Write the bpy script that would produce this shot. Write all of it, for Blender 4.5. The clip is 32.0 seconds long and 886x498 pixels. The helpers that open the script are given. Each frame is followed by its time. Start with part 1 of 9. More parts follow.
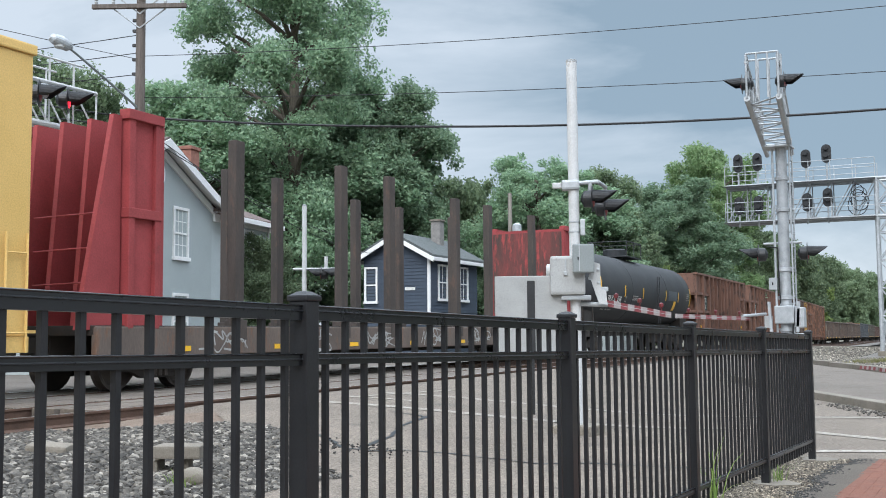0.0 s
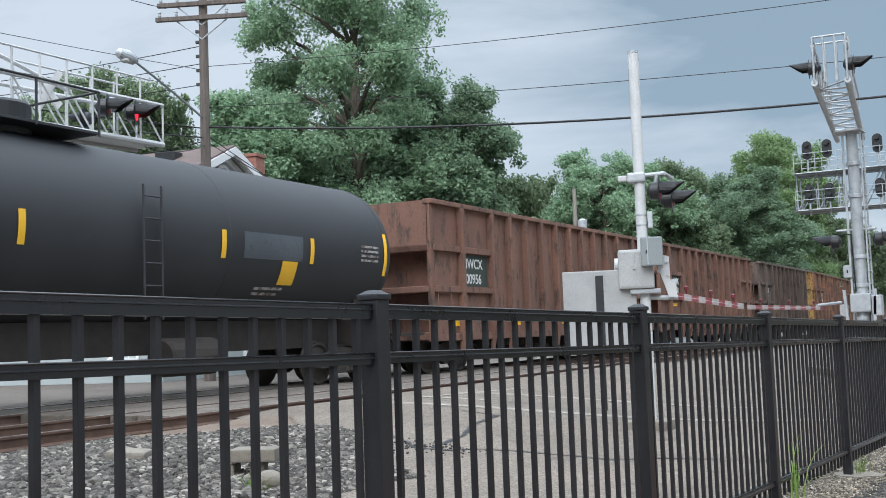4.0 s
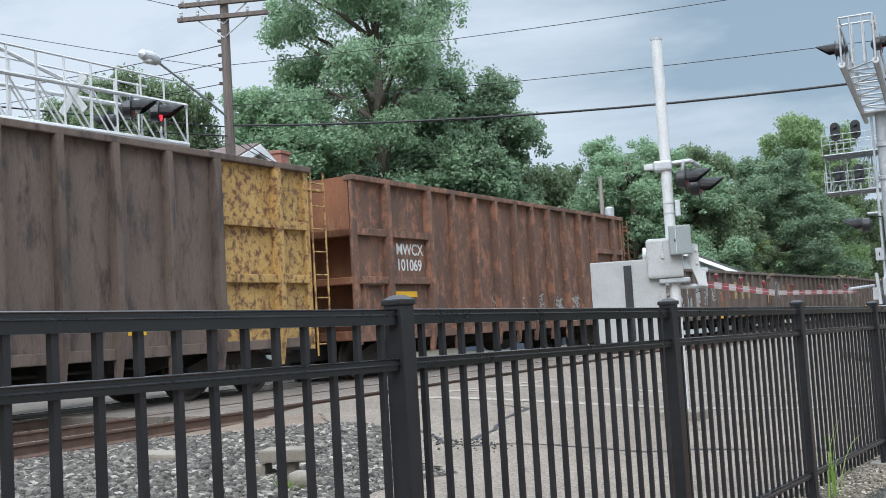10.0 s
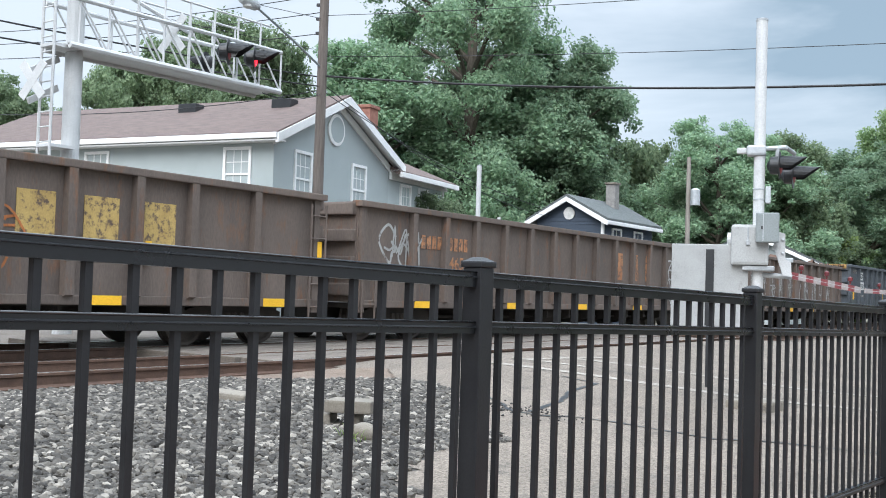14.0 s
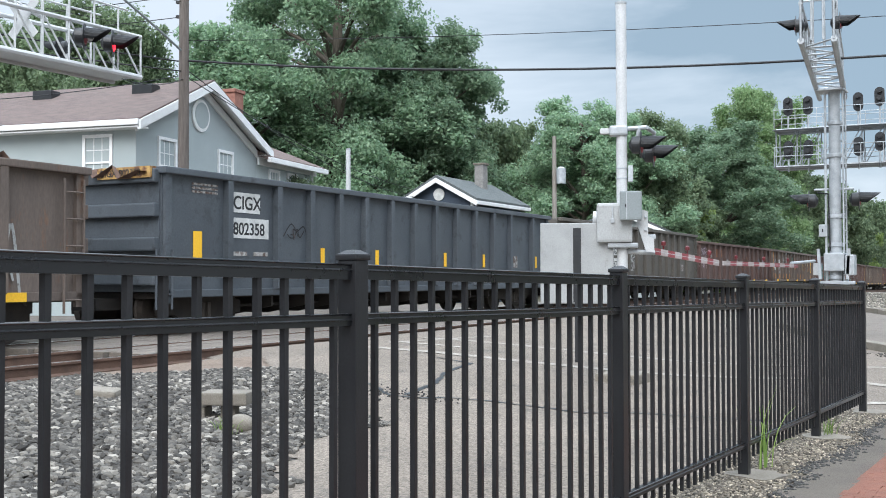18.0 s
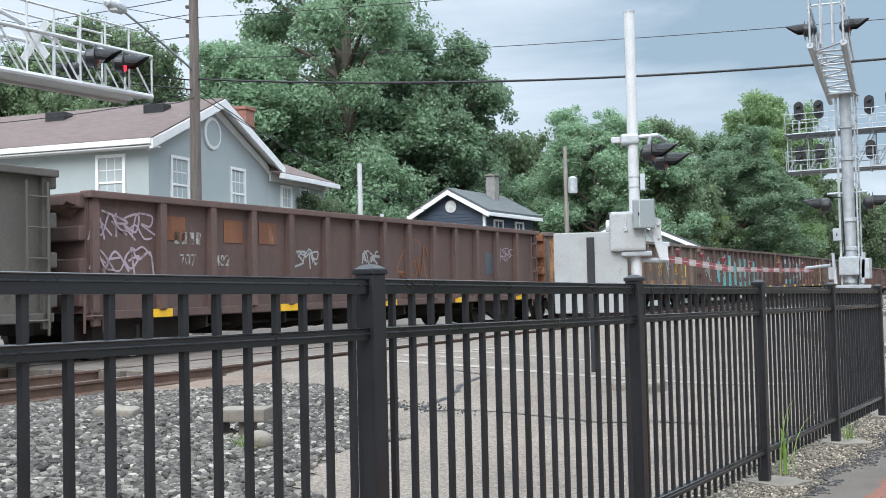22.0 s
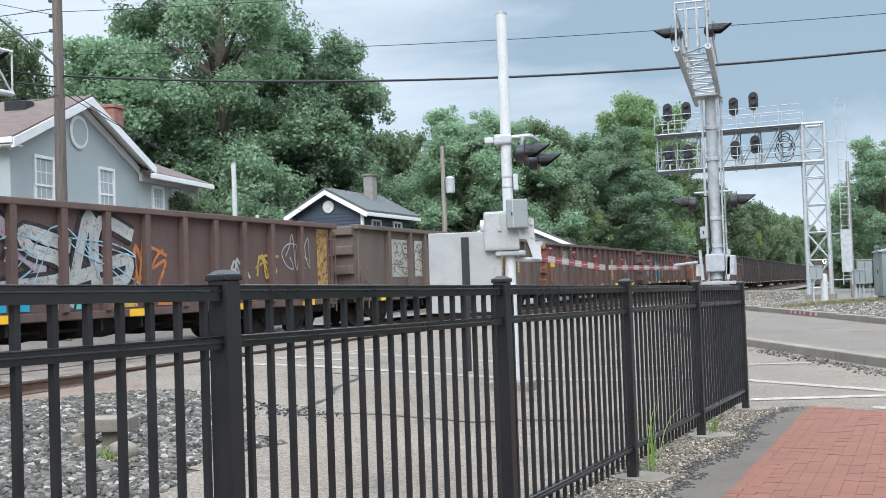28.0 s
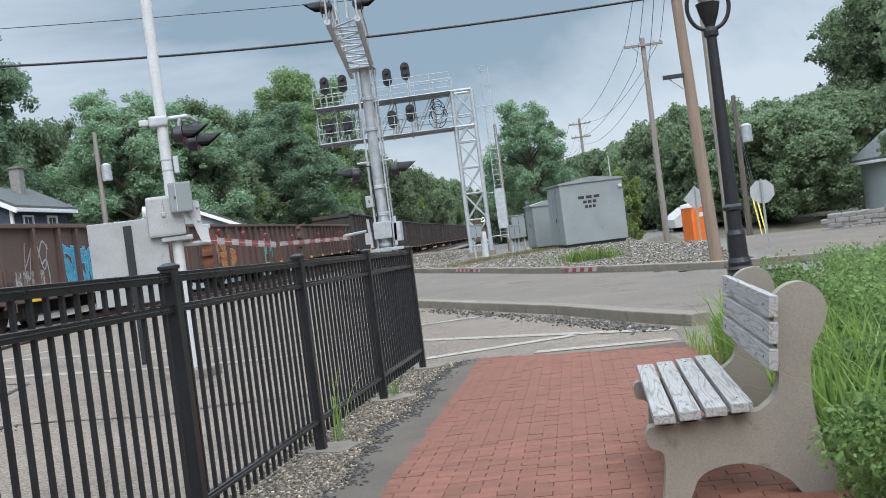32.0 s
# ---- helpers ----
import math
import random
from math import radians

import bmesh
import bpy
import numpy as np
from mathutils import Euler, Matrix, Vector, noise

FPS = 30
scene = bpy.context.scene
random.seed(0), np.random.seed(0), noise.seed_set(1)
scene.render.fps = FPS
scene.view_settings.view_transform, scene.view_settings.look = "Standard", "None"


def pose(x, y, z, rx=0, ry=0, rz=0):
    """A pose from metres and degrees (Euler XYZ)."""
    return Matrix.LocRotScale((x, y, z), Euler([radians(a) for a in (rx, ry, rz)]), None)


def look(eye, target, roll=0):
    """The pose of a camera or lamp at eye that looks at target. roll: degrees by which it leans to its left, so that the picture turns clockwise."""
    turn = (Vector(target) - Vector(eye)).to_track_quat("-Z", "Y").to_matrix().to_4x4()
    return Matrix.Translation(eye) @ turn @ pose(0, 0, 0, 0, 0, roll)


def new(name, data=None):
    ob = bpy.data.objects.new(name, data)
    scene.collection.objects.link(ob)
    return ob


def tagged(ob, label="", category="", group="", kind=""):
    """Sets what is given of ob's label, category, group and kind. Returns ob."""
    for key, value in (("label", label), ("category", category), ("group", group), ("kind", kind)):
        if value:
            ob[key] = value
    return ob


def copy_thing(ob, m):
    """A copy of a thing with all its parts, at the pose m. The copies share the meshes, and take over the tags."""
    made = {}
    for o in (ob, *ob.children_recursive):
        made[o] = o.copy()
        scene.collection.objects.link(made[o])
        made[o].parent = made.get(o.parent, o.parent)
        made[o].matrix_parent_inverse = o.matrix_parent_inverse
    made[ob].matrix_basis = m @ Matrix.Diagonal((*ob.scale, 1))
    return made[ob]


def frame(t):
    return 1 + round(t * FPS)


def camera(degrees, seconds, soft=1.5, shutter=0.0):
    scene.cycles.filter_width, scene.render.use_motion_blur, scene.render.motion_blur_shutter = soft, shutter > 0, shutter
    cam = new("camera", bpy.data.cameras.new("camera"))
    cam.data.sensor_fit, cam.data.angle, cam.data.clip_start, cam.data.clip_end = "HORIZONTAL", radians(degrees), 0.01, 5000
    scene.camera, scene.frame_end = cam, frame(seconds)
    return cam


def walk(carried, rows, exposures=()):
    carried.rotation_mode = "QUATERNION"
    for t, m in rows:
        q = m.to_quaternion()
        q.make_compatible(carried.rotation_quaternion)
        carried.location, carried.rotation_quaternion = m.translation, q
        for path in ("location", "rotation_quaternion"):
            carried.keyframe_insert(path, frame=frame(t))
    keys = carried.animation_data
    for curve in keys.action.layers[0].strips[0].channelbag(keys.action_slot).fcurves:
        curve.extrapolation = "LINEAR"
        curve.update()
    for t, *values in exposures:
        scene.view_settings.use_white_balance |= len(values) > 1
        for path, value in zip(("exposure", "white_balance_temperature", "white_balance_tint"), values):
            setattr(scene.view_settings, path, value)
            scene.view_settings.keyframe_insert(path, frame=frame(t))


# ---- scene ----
cam = camera(44.8, 32.0, soft=0.95)

PATH = [
    (0, (2.193, -3.03, 1.452), (1.241, -1.278, 1.608), -0.5),
    (0.5, (2.169, -2.992, 1.425), (1.182, -1.259, 1.577), -0.5),
    (1, (2.165, -2.983, 1.427), (1.165, -1.258, 1.581), -0.8),
    (1.5, (2.17, -2.996, 1.429), (1.157, -1.279, 1.589), -0.9),
    (2, (2.171, -3.01, 1.428), (1.146, -1.3, 1.593), -1.0),
    (2.5, (2.168, -3.014, 1.448), (1.131, -1.312, 1.61), -1.5),
    (3, (2.166, -3.007, 1.451), (1.124, -1.309, 1.622), -1.8),
    (3.5, (2.171, -3.012, 1.44), (1.121, -1.317, 1.601), -2.0),
    (5.5, (2.17, -3.013, 1.45), (1.097, -1.333, 1.605), -2.0),
    (6, (2.169, -3.006, 1.459), (1.088, -1.33, 1.615), -1.9),
    (6.5, (2.157, -3.001, 1.44), (1.066, -1.332, 1.592), -2.0),
    (7, (2.163, -2.998, 1.449), (1.061, -1.336, 1.596), -2.1),
    (7.5, (2.167, -2.998, 1.457), (1.064, -1.335, 1.593), -2.6),
    (8, (2.173, -3.009, 1.466), (1.071, -1.345, 1.594), -3.1),
    (8.5, (2.173, -3.005, 1.469), (1.072, -1.341, 1.597), -3.5),
    (9, (2.173, -3.01, 1.459), (1.072, -1.346, 1.594), -3.4),
    (9.5, (2.164, -2.977, 1.485), (1.064, -1.313, 1.626), -3.5),
    (10, (2.148, -2.954, 1.484), (1.048, -1.291, 1.628), -3.4),
    (10.5, (2.14, -2.943, 1.476), (1.014, -1.292, 1.557), -2.9),
    (11, (2.151, -2.948, 1.467), (0.986, -1.325, 1.549), -0.0),
    (11.5, (2.174, -2.978, 1.465), (0.951, -1.398, 1.553), 1.2),
    (12, (2.176, -2.983, 1.461), (0.879, -1.463, 1.547), 2.2),
    (12.5, (2.161, -2.977, 1.457), (0.845, -1.474, 1.551), 3.0),
    (13, (2.142, -2.978, 1.47), (0.813, -1.487, 1.575), 3.1),
    (13.5, (2.113, -2.954, 1.472), (0.801, -1.448, 1.568), 2.5),
    (14, (2.099, -2.917, 1.48), (0.878, -1.336, 1.56), 1.8),
    (14.5, (2.091, -2.905, 1.491), (0.896, -1.303, 1.555), 0.9),
    (15, (2.093, -2.916, 1.49), (0.939, -1.284, 1.545), 0.8),
    (15.5, (2.104, -2.925, 1.504), (0.998, -1.259, 1.555), 0.4),
    (17.5, (2.11, -2.946, 1.512), (1.08, -1.232, 1.558), -0.1),
    (18, (2.111, -2.95, 1.512), (1.087, -1.233, 1.562), -0.1),
    (18.5, (2.113, -2.949, 1.512), (1.099, -1.226, 1.572), -0.2),
    (19, (2.113, -2.953, 1.514), (1.119, -1.219, 1.576), -0.3),
    (19.5, (2.105, -2.946, 1.507), (1.137, -1.198, 1.569), -0.3),
    (20, (2.104, -2.946, 1.508), (1.147, -1.191, 1.571), -0.3),
    (20.5, (2.117, -2.958, 1.517), (1.08, -1.25, 1.593), -0.6),
    (21, (2.113, -2.958, 1.515), (1.07, -1.253, 1.592), -0.9),
    (21.5, (2.105, -2.958, 1.516), (1.059, -1.255, 1.593), -1.3),
    (22, (2.108, -2.968, 1.514), (1.064, -1.263, 1.587), -1.3),
    (22.5, (2.106, -2.961, 1.516), (1.081, -1.246, 1.585), -1.3),
    (23, (2.086, -2.934, 1.518), (1.082, -1.205, 1.585), -1.2),
    (23.5, (2.099, -2.946, 1.522), (1.108, -1.21, 1.589), -1.2),
    (24, (2.108, -2.977, 1.523), (1.125, -1.237, 1.59), -1.3),
    (24.5, (2.112, -2.994, 1.517), (1.136, -1.25, 1.584), -1.2),
    (26.5, (2.123, -2.973, 1.506), (1.21, -1.194, 1.568), -1.2),
    (27, (2.141, -2.963, 1.5), (1.251, -1.173, 1.561), -1.0),
    (27.5, (2.148, -2.92, 1.484), (1.289, -1.115, 1.526), -0.6),
    (28, (2.125, -2.858, 1.528), (1.278, -1.047, 1.594), -2.0),
    (28.5, (2.081, -2.862, 1.534), (1.271, -1.034, 1.61), -5.9),
    (29, (2.073, -2.832, 1.56), (1.378, -0.957, 1.61), -7.5),
    (29.5, (2.047, -2.803, 1.569), (1.554, -0.865, 1.592), -6.9),
    (30, (2.048, -2.786, 1.598), (1.694, -0.817, 1.603), -8.1),
    (30.5, (2.049, -2.77, 1.599), (1.746, -0.793, 1.607), -8.0),
    (31, (2.053, -2.759, 1.569), (1.752, -0.781, 1.568), -8.4),
    (31.5, (2.076, -2.78, 1.54), (1.785, -0.803, 1.458), -7.6),
    (32, (2.118, -2.797, 1.529), (1.845, -0.815, 1.502), -7.3),
]
walk(cam, [(t, look(eye, target, roll)) for t, eye, target, roll in PATH], exposures=[(t, stops, 6120, 10) for t, stops in ((0, 0.565), (1.5, 0.495), (3.5, 0.515), (6, 0.575), (7, 0.735), (9, 0.675), (10, 0.635), (11, 0.875), (12, 0.845), (13, 0.6), (14, 0.835), (15, 0.905), (18, 0.755), (22, 0.785), (24, 0.785), (27, 0.695), (28, 0.8), (29, 0.64), (29.6, 0.455), (32, 0.465))])

from mathutils.geometry import tessellate_polygon

# ---- world and light ----
world = bpy.data.worlds.new("overcast")
scene.world = world
world.use_nodes = True
wn, wl = world.node_tree.nodes, world.node_tree.links
wn.clear()
w_out, w_bg = wn.new("ShaderNodeOutputWorld"), wn.new("ShaderNodeBackground")
w_sky = wn.new("ShaderNodeTexSky")
w_sky.sky_type, w_sky.sun_disc = "NISHITA", False
w_sky.sun_elevation, w_sky.sun_rotation = radians(38.6), radians(163)
w_co = wn.new("ShaderNodeTexCoord")
w_map = wn.new("ShaderNodeMapping")
w_map.inputs["Scale"].default_value = (1.0, 1.0, 2.6)
w_map.inputs["Location"].default_value = (0.62, 0.95, 0.3)
w_no = wn.new("ShaderNodeTexNoise")
w_no.inputs["Scale"].default_value, w_no.inputs["Detail"].default_value = 1.7, 7.0
w_no.inputs["Roughness"].default_value, w_no.inputs["Distortion"].default_value = 0.58, 0.4
w_ramp = wn.new("ShaderNodeValToRGB")
w_ramp.color_ramp.elements[0].position, w_ramp.color_ramp.elements[0].color = 0.4, (3.05, 3.95, 4.65, 1)
w_ramp.color_ramp.elements[1].position, w_ramp.color_ramp.elements[1].color = 0.62, (6.75, 7.35, 7.85, 1)
w_mix = wn.new("ShaderNodeMix")
w_mix.data_type = "RGBA"
w_mix.inputs["Factor"].default_value = 0.9
w_sep, w_rise, w_scale = wn.new("ShaderNodeSeparateXYZ"), wn.new("ShaderNodeMapRange"), wn.new("ShaderNodeVectorMath")
w_rise.inputs["From Min"].default_value, w_rise.inputs["From Max"].default_value = 0.36, 1.0
w_rise.inputs["To Min"].default_value, w_rise.inputs["To Max"].default_value = 0.74, 3.85
w_scale.operation = "SCALE"
wl.new(w_co.outputs["Generated"], w_map.inputs["Vector"])
wl.new(w_map.outputs["Vector"], w_no.inputs["Vector"])
# a darker bank of cloud stands over the houses beyond the tracks
w_off, w_len, w_bank, w_sub = wn.new("ShaderNodeVectorMath"), wn.new("ShaderNodeVectorMath"), wn.new("ShaderNodeMapRange"), wn.new("ShaderNodeMath")
w_off.operation, w_len.operation, w_sub.operation = "MULTIPLY_ADD", "LENGTH", "SUBTRACT"
w_off.inputs[1].default_value, w_off.inputs[2].default_value = (1.0, 1.0, 2.6), (0.26, -0.93, -0.62)
w_bank.inputs["From Min"].default_value, w_bank.inputs["From Max"].default_value = 0.12, 0.62
w_bank.inputs["To Min"].default_value, w_bank.inputs["To Max"].default_value = 0.17, -0.13
wl.new(w_co.outputs["Generated"], w_off.inputs[0])
wl.new(w_off.outputs["Vector"], w_len.inputs[0])
wl.new(w_len.outputs["Value"], w_bank.inputs["Value"])
wl.new(w_no.outputs["Fac"], w_sub.inputs[0])
wl.new(w_bank.outputs["Result"], w_sub.inputs[1])
wl.new(w_sub.outputs["Value"], w_ramp.inputs["Fac"])
wl.new(w_sky.outputs["Color"], w_mix.inputs["A"])
wl.new(w_ramp.outputs["Color"], w_mix.inputs["B"])
wl.new(w_co.outputs["Generated"], w_sep.inputs["Vector"])
wl.new(w_sep.outputs["Z"], w_rise.inputs["Value"])
wl.new(w_mix.outputs["Result"], w_scale.inputs[0])
wl.new(w_rise.outputs["Result"], w_scale.inputs["Scale"])
wl.new(w_scale.outputs["Vector"], w_bg.inputs["Color"])
wl.new(w_bg.outputs["Background"], w_out.inputs["Surface"])
w_bg.inputs["Strength"].default_value = 0.1

sun = new("sun", bpy.data.lights.new("sun", "SUN"))
sun.data.energy, sun.data.angle, sun.data.color = 1.5, radians(40), (1.0, 0.96, 0.91)
sun.matrix_world = look((0, 0, 50), (-18, 60, 0))


# ---- materials ----
def mat(name, c1, c2=None, scale=2.0, rough=0.7, metal=0.0, bump=0.15, fine=45.0, stretch=(1, 1, 1), c3=None, spot=0.62, vary=0.08, emit=0.0, spec=0.5, speck=0.0, speck_scale=70.0):
    """Two-scale procedural surface: patches of c1 and c2, spots of c3, fine grain in colour and relief."""
    m = bpy.data.materials.new(name)
    m.use_nodes = True
    n, l = m.node_tree.nodes, m.node_tree.links
    b = n["Principled BSDF"]
    co, info, add, mp = n.new("ShaderNodeTexCoord"), n.new("ShaderNodeObjectInfo"), n.new("ShaderNodeVectorMath"), n.new("ShaderNodeMapping")
    add.operation = "MULTIPLY_ADD"
    l.new(info.outputs["Random"], add.inputs[0])
    add.inputs[1].default_value = (37.0, 53.0, 29.0)
    l.new(co.outputs["Object"], add.inputs[2])
    mp.inputs["Scale"].default_value = stretch
    l.new(add.outputs["Vector"], mp.inputs["Vector"])
    big, small = n.new("ShaderNodeTexNoise"), n.new("ShaderNodeTexNoise")
    big.inputs["Scale"].default_value, big.inputs["Detail"].default_value, big.inputs["Roughness"].default_value = scale, 6.0, 0.62
    small.inputs["Scale"].default_value, small.inputs["Detail"].default_value = fine, 4.0
    l.new(mp.outputs["Vector"], big.inputs["Vector"])
    l.new(mp.outputs["Vector"], small.inputs["Vector"])
    r1 = n.new("ShaderNodeMapRange")
    r1.inputs["From Min"].default_value, r1.inputs["From Max"].default_value = 0.35, 0.65
    l.new(big.outputs["Fac"], r1.inputs["Value"])
    mx = n.new("ShaderNodeMix")
    mx.data_type = "RGBA"
    mx.inputs["A"].default_value, mx.inputs["B"].default_value = (*c1, 1), (*(c2 or c1), 1)
    l.new(r1.outputs["Result"], mx.inputs["Factor"])
    last = mx.outputs["Result"]
    if c3:
        sp, r2, mx2 = n.new("ShaderNodeTexNoise"), n.new("ShaderNodeMapRange"), n.new("ShaderNodeMix")
        sp.inputs["Scale"].default_value, sp.inputs["Detail"].default_value, sp.inputs["Roughness"].default_value = scale * 2.7, 8.0, 0.7
        l.new(mp.outputs["Vector"], sp.inputs["Vector"])
        r2.inputs["From Min"].default_value, r2.inputs["From Max"].default_value = spot - 0.06, spot + 0.06
        l.new(sp.outputs["Fac"], r2.inputs["Value"])
        mx2.data_type = "RGBA"
        l.new(last, mx2.inputs["A"])
        mx2.inputs["B"].default_value = (*c3, 1)
        l.new(r2.outputs["Result"], mx2.inputs["Factor"])
        last = mx2.outputs["Result"]
    hs, r3, r4, sm = n.new("ShaderNodeHueSaturation"), n.new("ShaderNodeMapRange"), n.new("ShaderNodeMapRange"), n.new("ShaderNodeMath")
    r3.inputs["To Min"].default_value, r3.inputs["To Max"].default_value = 0.72, 1.28
    l.new(small.outputs["Fac"], r3.inputs["Value"])
    r4.inputs["To Min"].default_value, r4.inputs["To Max"].default_value = 1 - vary, 1 + vary
    l.new(info.outputs["Random"], r4.inputs["Value"])
    sm.operation = "MULTIPLY"
    l.new(r3.outputs["Result"], sm.inputs[0])
    l.new(r4.outputs["Result"], sm.inputs[1])
    value = sm.outputs["Value"]
    if speck:
        vo, vr, vm = n.new("ShaderNodeTexVoronoi"), n.new("ShaderNodeMapRange"), n.new("ShaderNodeMath")
        vo.inputs["Scale"].default_value = speck_scale
        l.new(mp.outputs["Vector"], vo.inputs["Vector"])
        vr.inputs["To Min"].default_value, vr.inputs["To Max"].default_value = 1 - speck, 1 + speck
        l.new(vo.outputs["Color"], vr.inputs["Value"])
        vm.operation = "MULTIPLY"
        l.new(value, vm.inputs[0])
        l.new(vr.outputs["Result"], vm.inputs[1])
        value = vm.outputs["Value"]
    l.new(value, hs.inputs["Value"])
    l.new(last, hs.inputs["Color"])
    l.new(hs.outputs["Color"], b.inputs["Base Color"])
    rr = n.new("ShaderNodeMapRange")
    rr.inputs["To Min"].default_value, rr.inputs["To Max"].default_value = max(0.03, rough - 0.14), min(1, rough + 0.14)
    l.new(big.outputs["Fac"], rr.inputs["Value"])
    l.new(rr.outputs["Result"], b.inputs["Roughness"])
    b.inputs["Metallic"].default_value = metal
    b.inputs["Specular IOR Level"].default_value = spec
    if bump:
        bp = n.new("ShaderNodeBump")
        bp.inputs["Strength"].default_value, bp.inputs["Distance"].default_value = bump, 0.02
        l.new(small.outputs["Fac"], bp.inputs["Height"])
        l.new(bp.outputs["Normal"], b.inputs["Normal"])
    if emit:
        b.inputs["Emission Color"].default_value = (*c1, 1)
        b.inputs["Emission Strength"].default_value = emit
    return m


def leaf_mat(name, dark, light, pale):
    """Leaves that differ in tint one by one and let some light through."""
    m = bpy.data.materials.new(name)
    m.use_nodes = True
    n, l = m.node_tree.nodes, m.node_tree.links
    b, out = n["Principled BSDF"], n["Material Output"]
    geo, ramp, info, hs = n.new("ShaderNodeNewGeometry"), n.new("ShaderNodeValToRGB"), n.new("ShaderNodeObjectInfo"), n.new("ShaderNodeHueSaturation")
    ramp.color_ramp.elements[0].color, ramp.color_ramp.elements[1].color = (*dark, 1), (*pale, 1)
    e = ramp.color_ramp.elements.new(0.6)
    e.color = (*light, 1)
    l.new(geo.outputs["Random Per Island"], ramp.inputs["Fac"])
    rng = n.new("ShaderNodeMapRange")
    rng.inputs["To Min"].default_value, rng.inputs["To Max"].default_value = 0.8, 1.2
    l.new(info.outputs["Random"], rng.inputs["Value"])
    l.new(rng.outputs["Result"], hs.inputs["Value"])
    l.new(ramp.outputs["Color"], hs.inputs["Color"])
    l.new(hs.outputs["Color"], b.inputs["Base Color"])
    b.inputs["Roughness"].default_value = 0.55
    b.inputs["Specular IOR Level"].default_value = 0.22
    tr, mx = n.new("ShaderNodeBsdfTranslucent"), n.new("ShaderNodeMixShader")
    l.new(hs.outputs["Color"], tr.inputs["Color"])
    mx.inputs["Fac"].default_value = 0.55
    l.new(b.outputs["BSDF"], mx.inputs[1])
    l.new(tr.outputs["BSDF"], mx.inputs[2])
    l.new(mx.outputs["Shader"], out.inputs["Surface"])
    return m


def grain_mat(name, pale, mid, dark):
    """Weathered plank: dark growth rings drawn out along y, with fine splits."""
    m = bpy.data.materials.new(name)
    m.use_nodes = True
    n, l = m.node_tree.nodes, m.node_tree.links
    b = n["Principled BSDF"]
    b.inputs["Roughness"].default_value = 0.9
    co, mp, ns, info = n.new("ShaderNodeTexCoord"), n.new("ShaderNodeMapping"), n.new("ShaderNodeTexNoise"), n.new("ShaderNodeObjectInfo")
    mp.inputs["Scale"].default_value = (13.0, 0.75, 13.0)
    l.new(co.outputs["Object"], mp.inputs["Vector"])
    off = n.new("ShaderNodeCombineXYZ")
    gain = n.new("ShaderNodeMath")
    gain.operation = "MULTIPLY"
    gain.inputs[1].default_value = 30.0
    l.new(info.outputs["Random"], gain.inputs[0])
    l.new(gain.outputs["Value"], off.inputs["Y"])
    l.new(off.outputs["Vector"], mp.inputs["Location"])
    l.new(mp.outputs["Vector"], ns.inputs["Vector"])
    ns.inputs["Scale"].default_value, ns.inputs["Detail"].default_value = 1.0, 1.5
    mul, sn = n.new("ShaderNodeMath"), n.new("ShaderNodeMath")
    mul.operation, sn.operation = "MULTIPLY", "SINE"
    mul.inputs[1].default_value = 62.0
    l.new(ns.outputs["Fac"], mul.inputs[0])
    l.new(mul.outputs["Value"], sn.inputs[0])
    ramp = n.new("ShaderNodeValToRGB")
    rng = n.new("ShaderNodeMapRange")
    rng.inputs["From Min"].default_value, rng.inputs["From Max"].default_value = -1.0, 1.0
    l.new(sn.outputs["Value"], rng.inputs["Value"])
    l.new(rng.outputs["Result"], ramp.inputs["Fac"])
    ramp.color_ramp.elements[0].color, ramp.color_ramp.elements[1].color = (*dark, 1), (*pale, 1)
    ramp.color_ramp.elements[0].position = 0.0
    e = ramp.color_ramp.elements.new(0.12)
    e.color = (*mid, 1)
    e = ramp.color_ramp.elements.new(0.4)
    e.color = (*pale, 1)
    fine, mix = n.new("ShaderNodeTexNoise"), n.new("ShaderNodeMix")
    fmap = n.new("ShaderNodeMapping")
    fmap.inputs["Scale"].default_value = (220.0, 9.0, 220.0)
    l.new(co.outputs["Object"], fmap.inputs["Vector"])
    l.new(fmap.outputs["Vector"], fine.inputs["Vector"])
    fine.inputs["Scale"].default_value = 1.0
    mix.data_type, mix.blend_type = "RGBA", "MULTIPLY"
    mix.inputs["Factor"].default_value = 0.5
    l.new(ramp.outputs["Color"], mix.inputs["A"])
    fr = n.new("ShaderNodeMapRange")
    fr.inputs["From Min"].default_value, fr.inputs["From Max"].default_value, fr.inputs["To Min"].default_value, fr.inputs["To Max"].default_value = 0.3, 0.7, 0.55, 1.35
    l.new(fine.outputs["Fac"], fr.inputs["Value"])
    l.new(fr.outputs["Result"], mix.inputs["B"])
    l.new(mix.outputs["Result"], b.inputs["Base Color"])
    bump = n.new("ShaderNodeBump")
    bump.inputs["Strength"].default_value, bump.inputs["Distance"].default_value = 0.25, 0.0015
    l.new(rng.outputs["Result"], bump.inputs["Height"])
    l.new(bump.outputs["Normal"], b.inputs["Normal"])
    return m


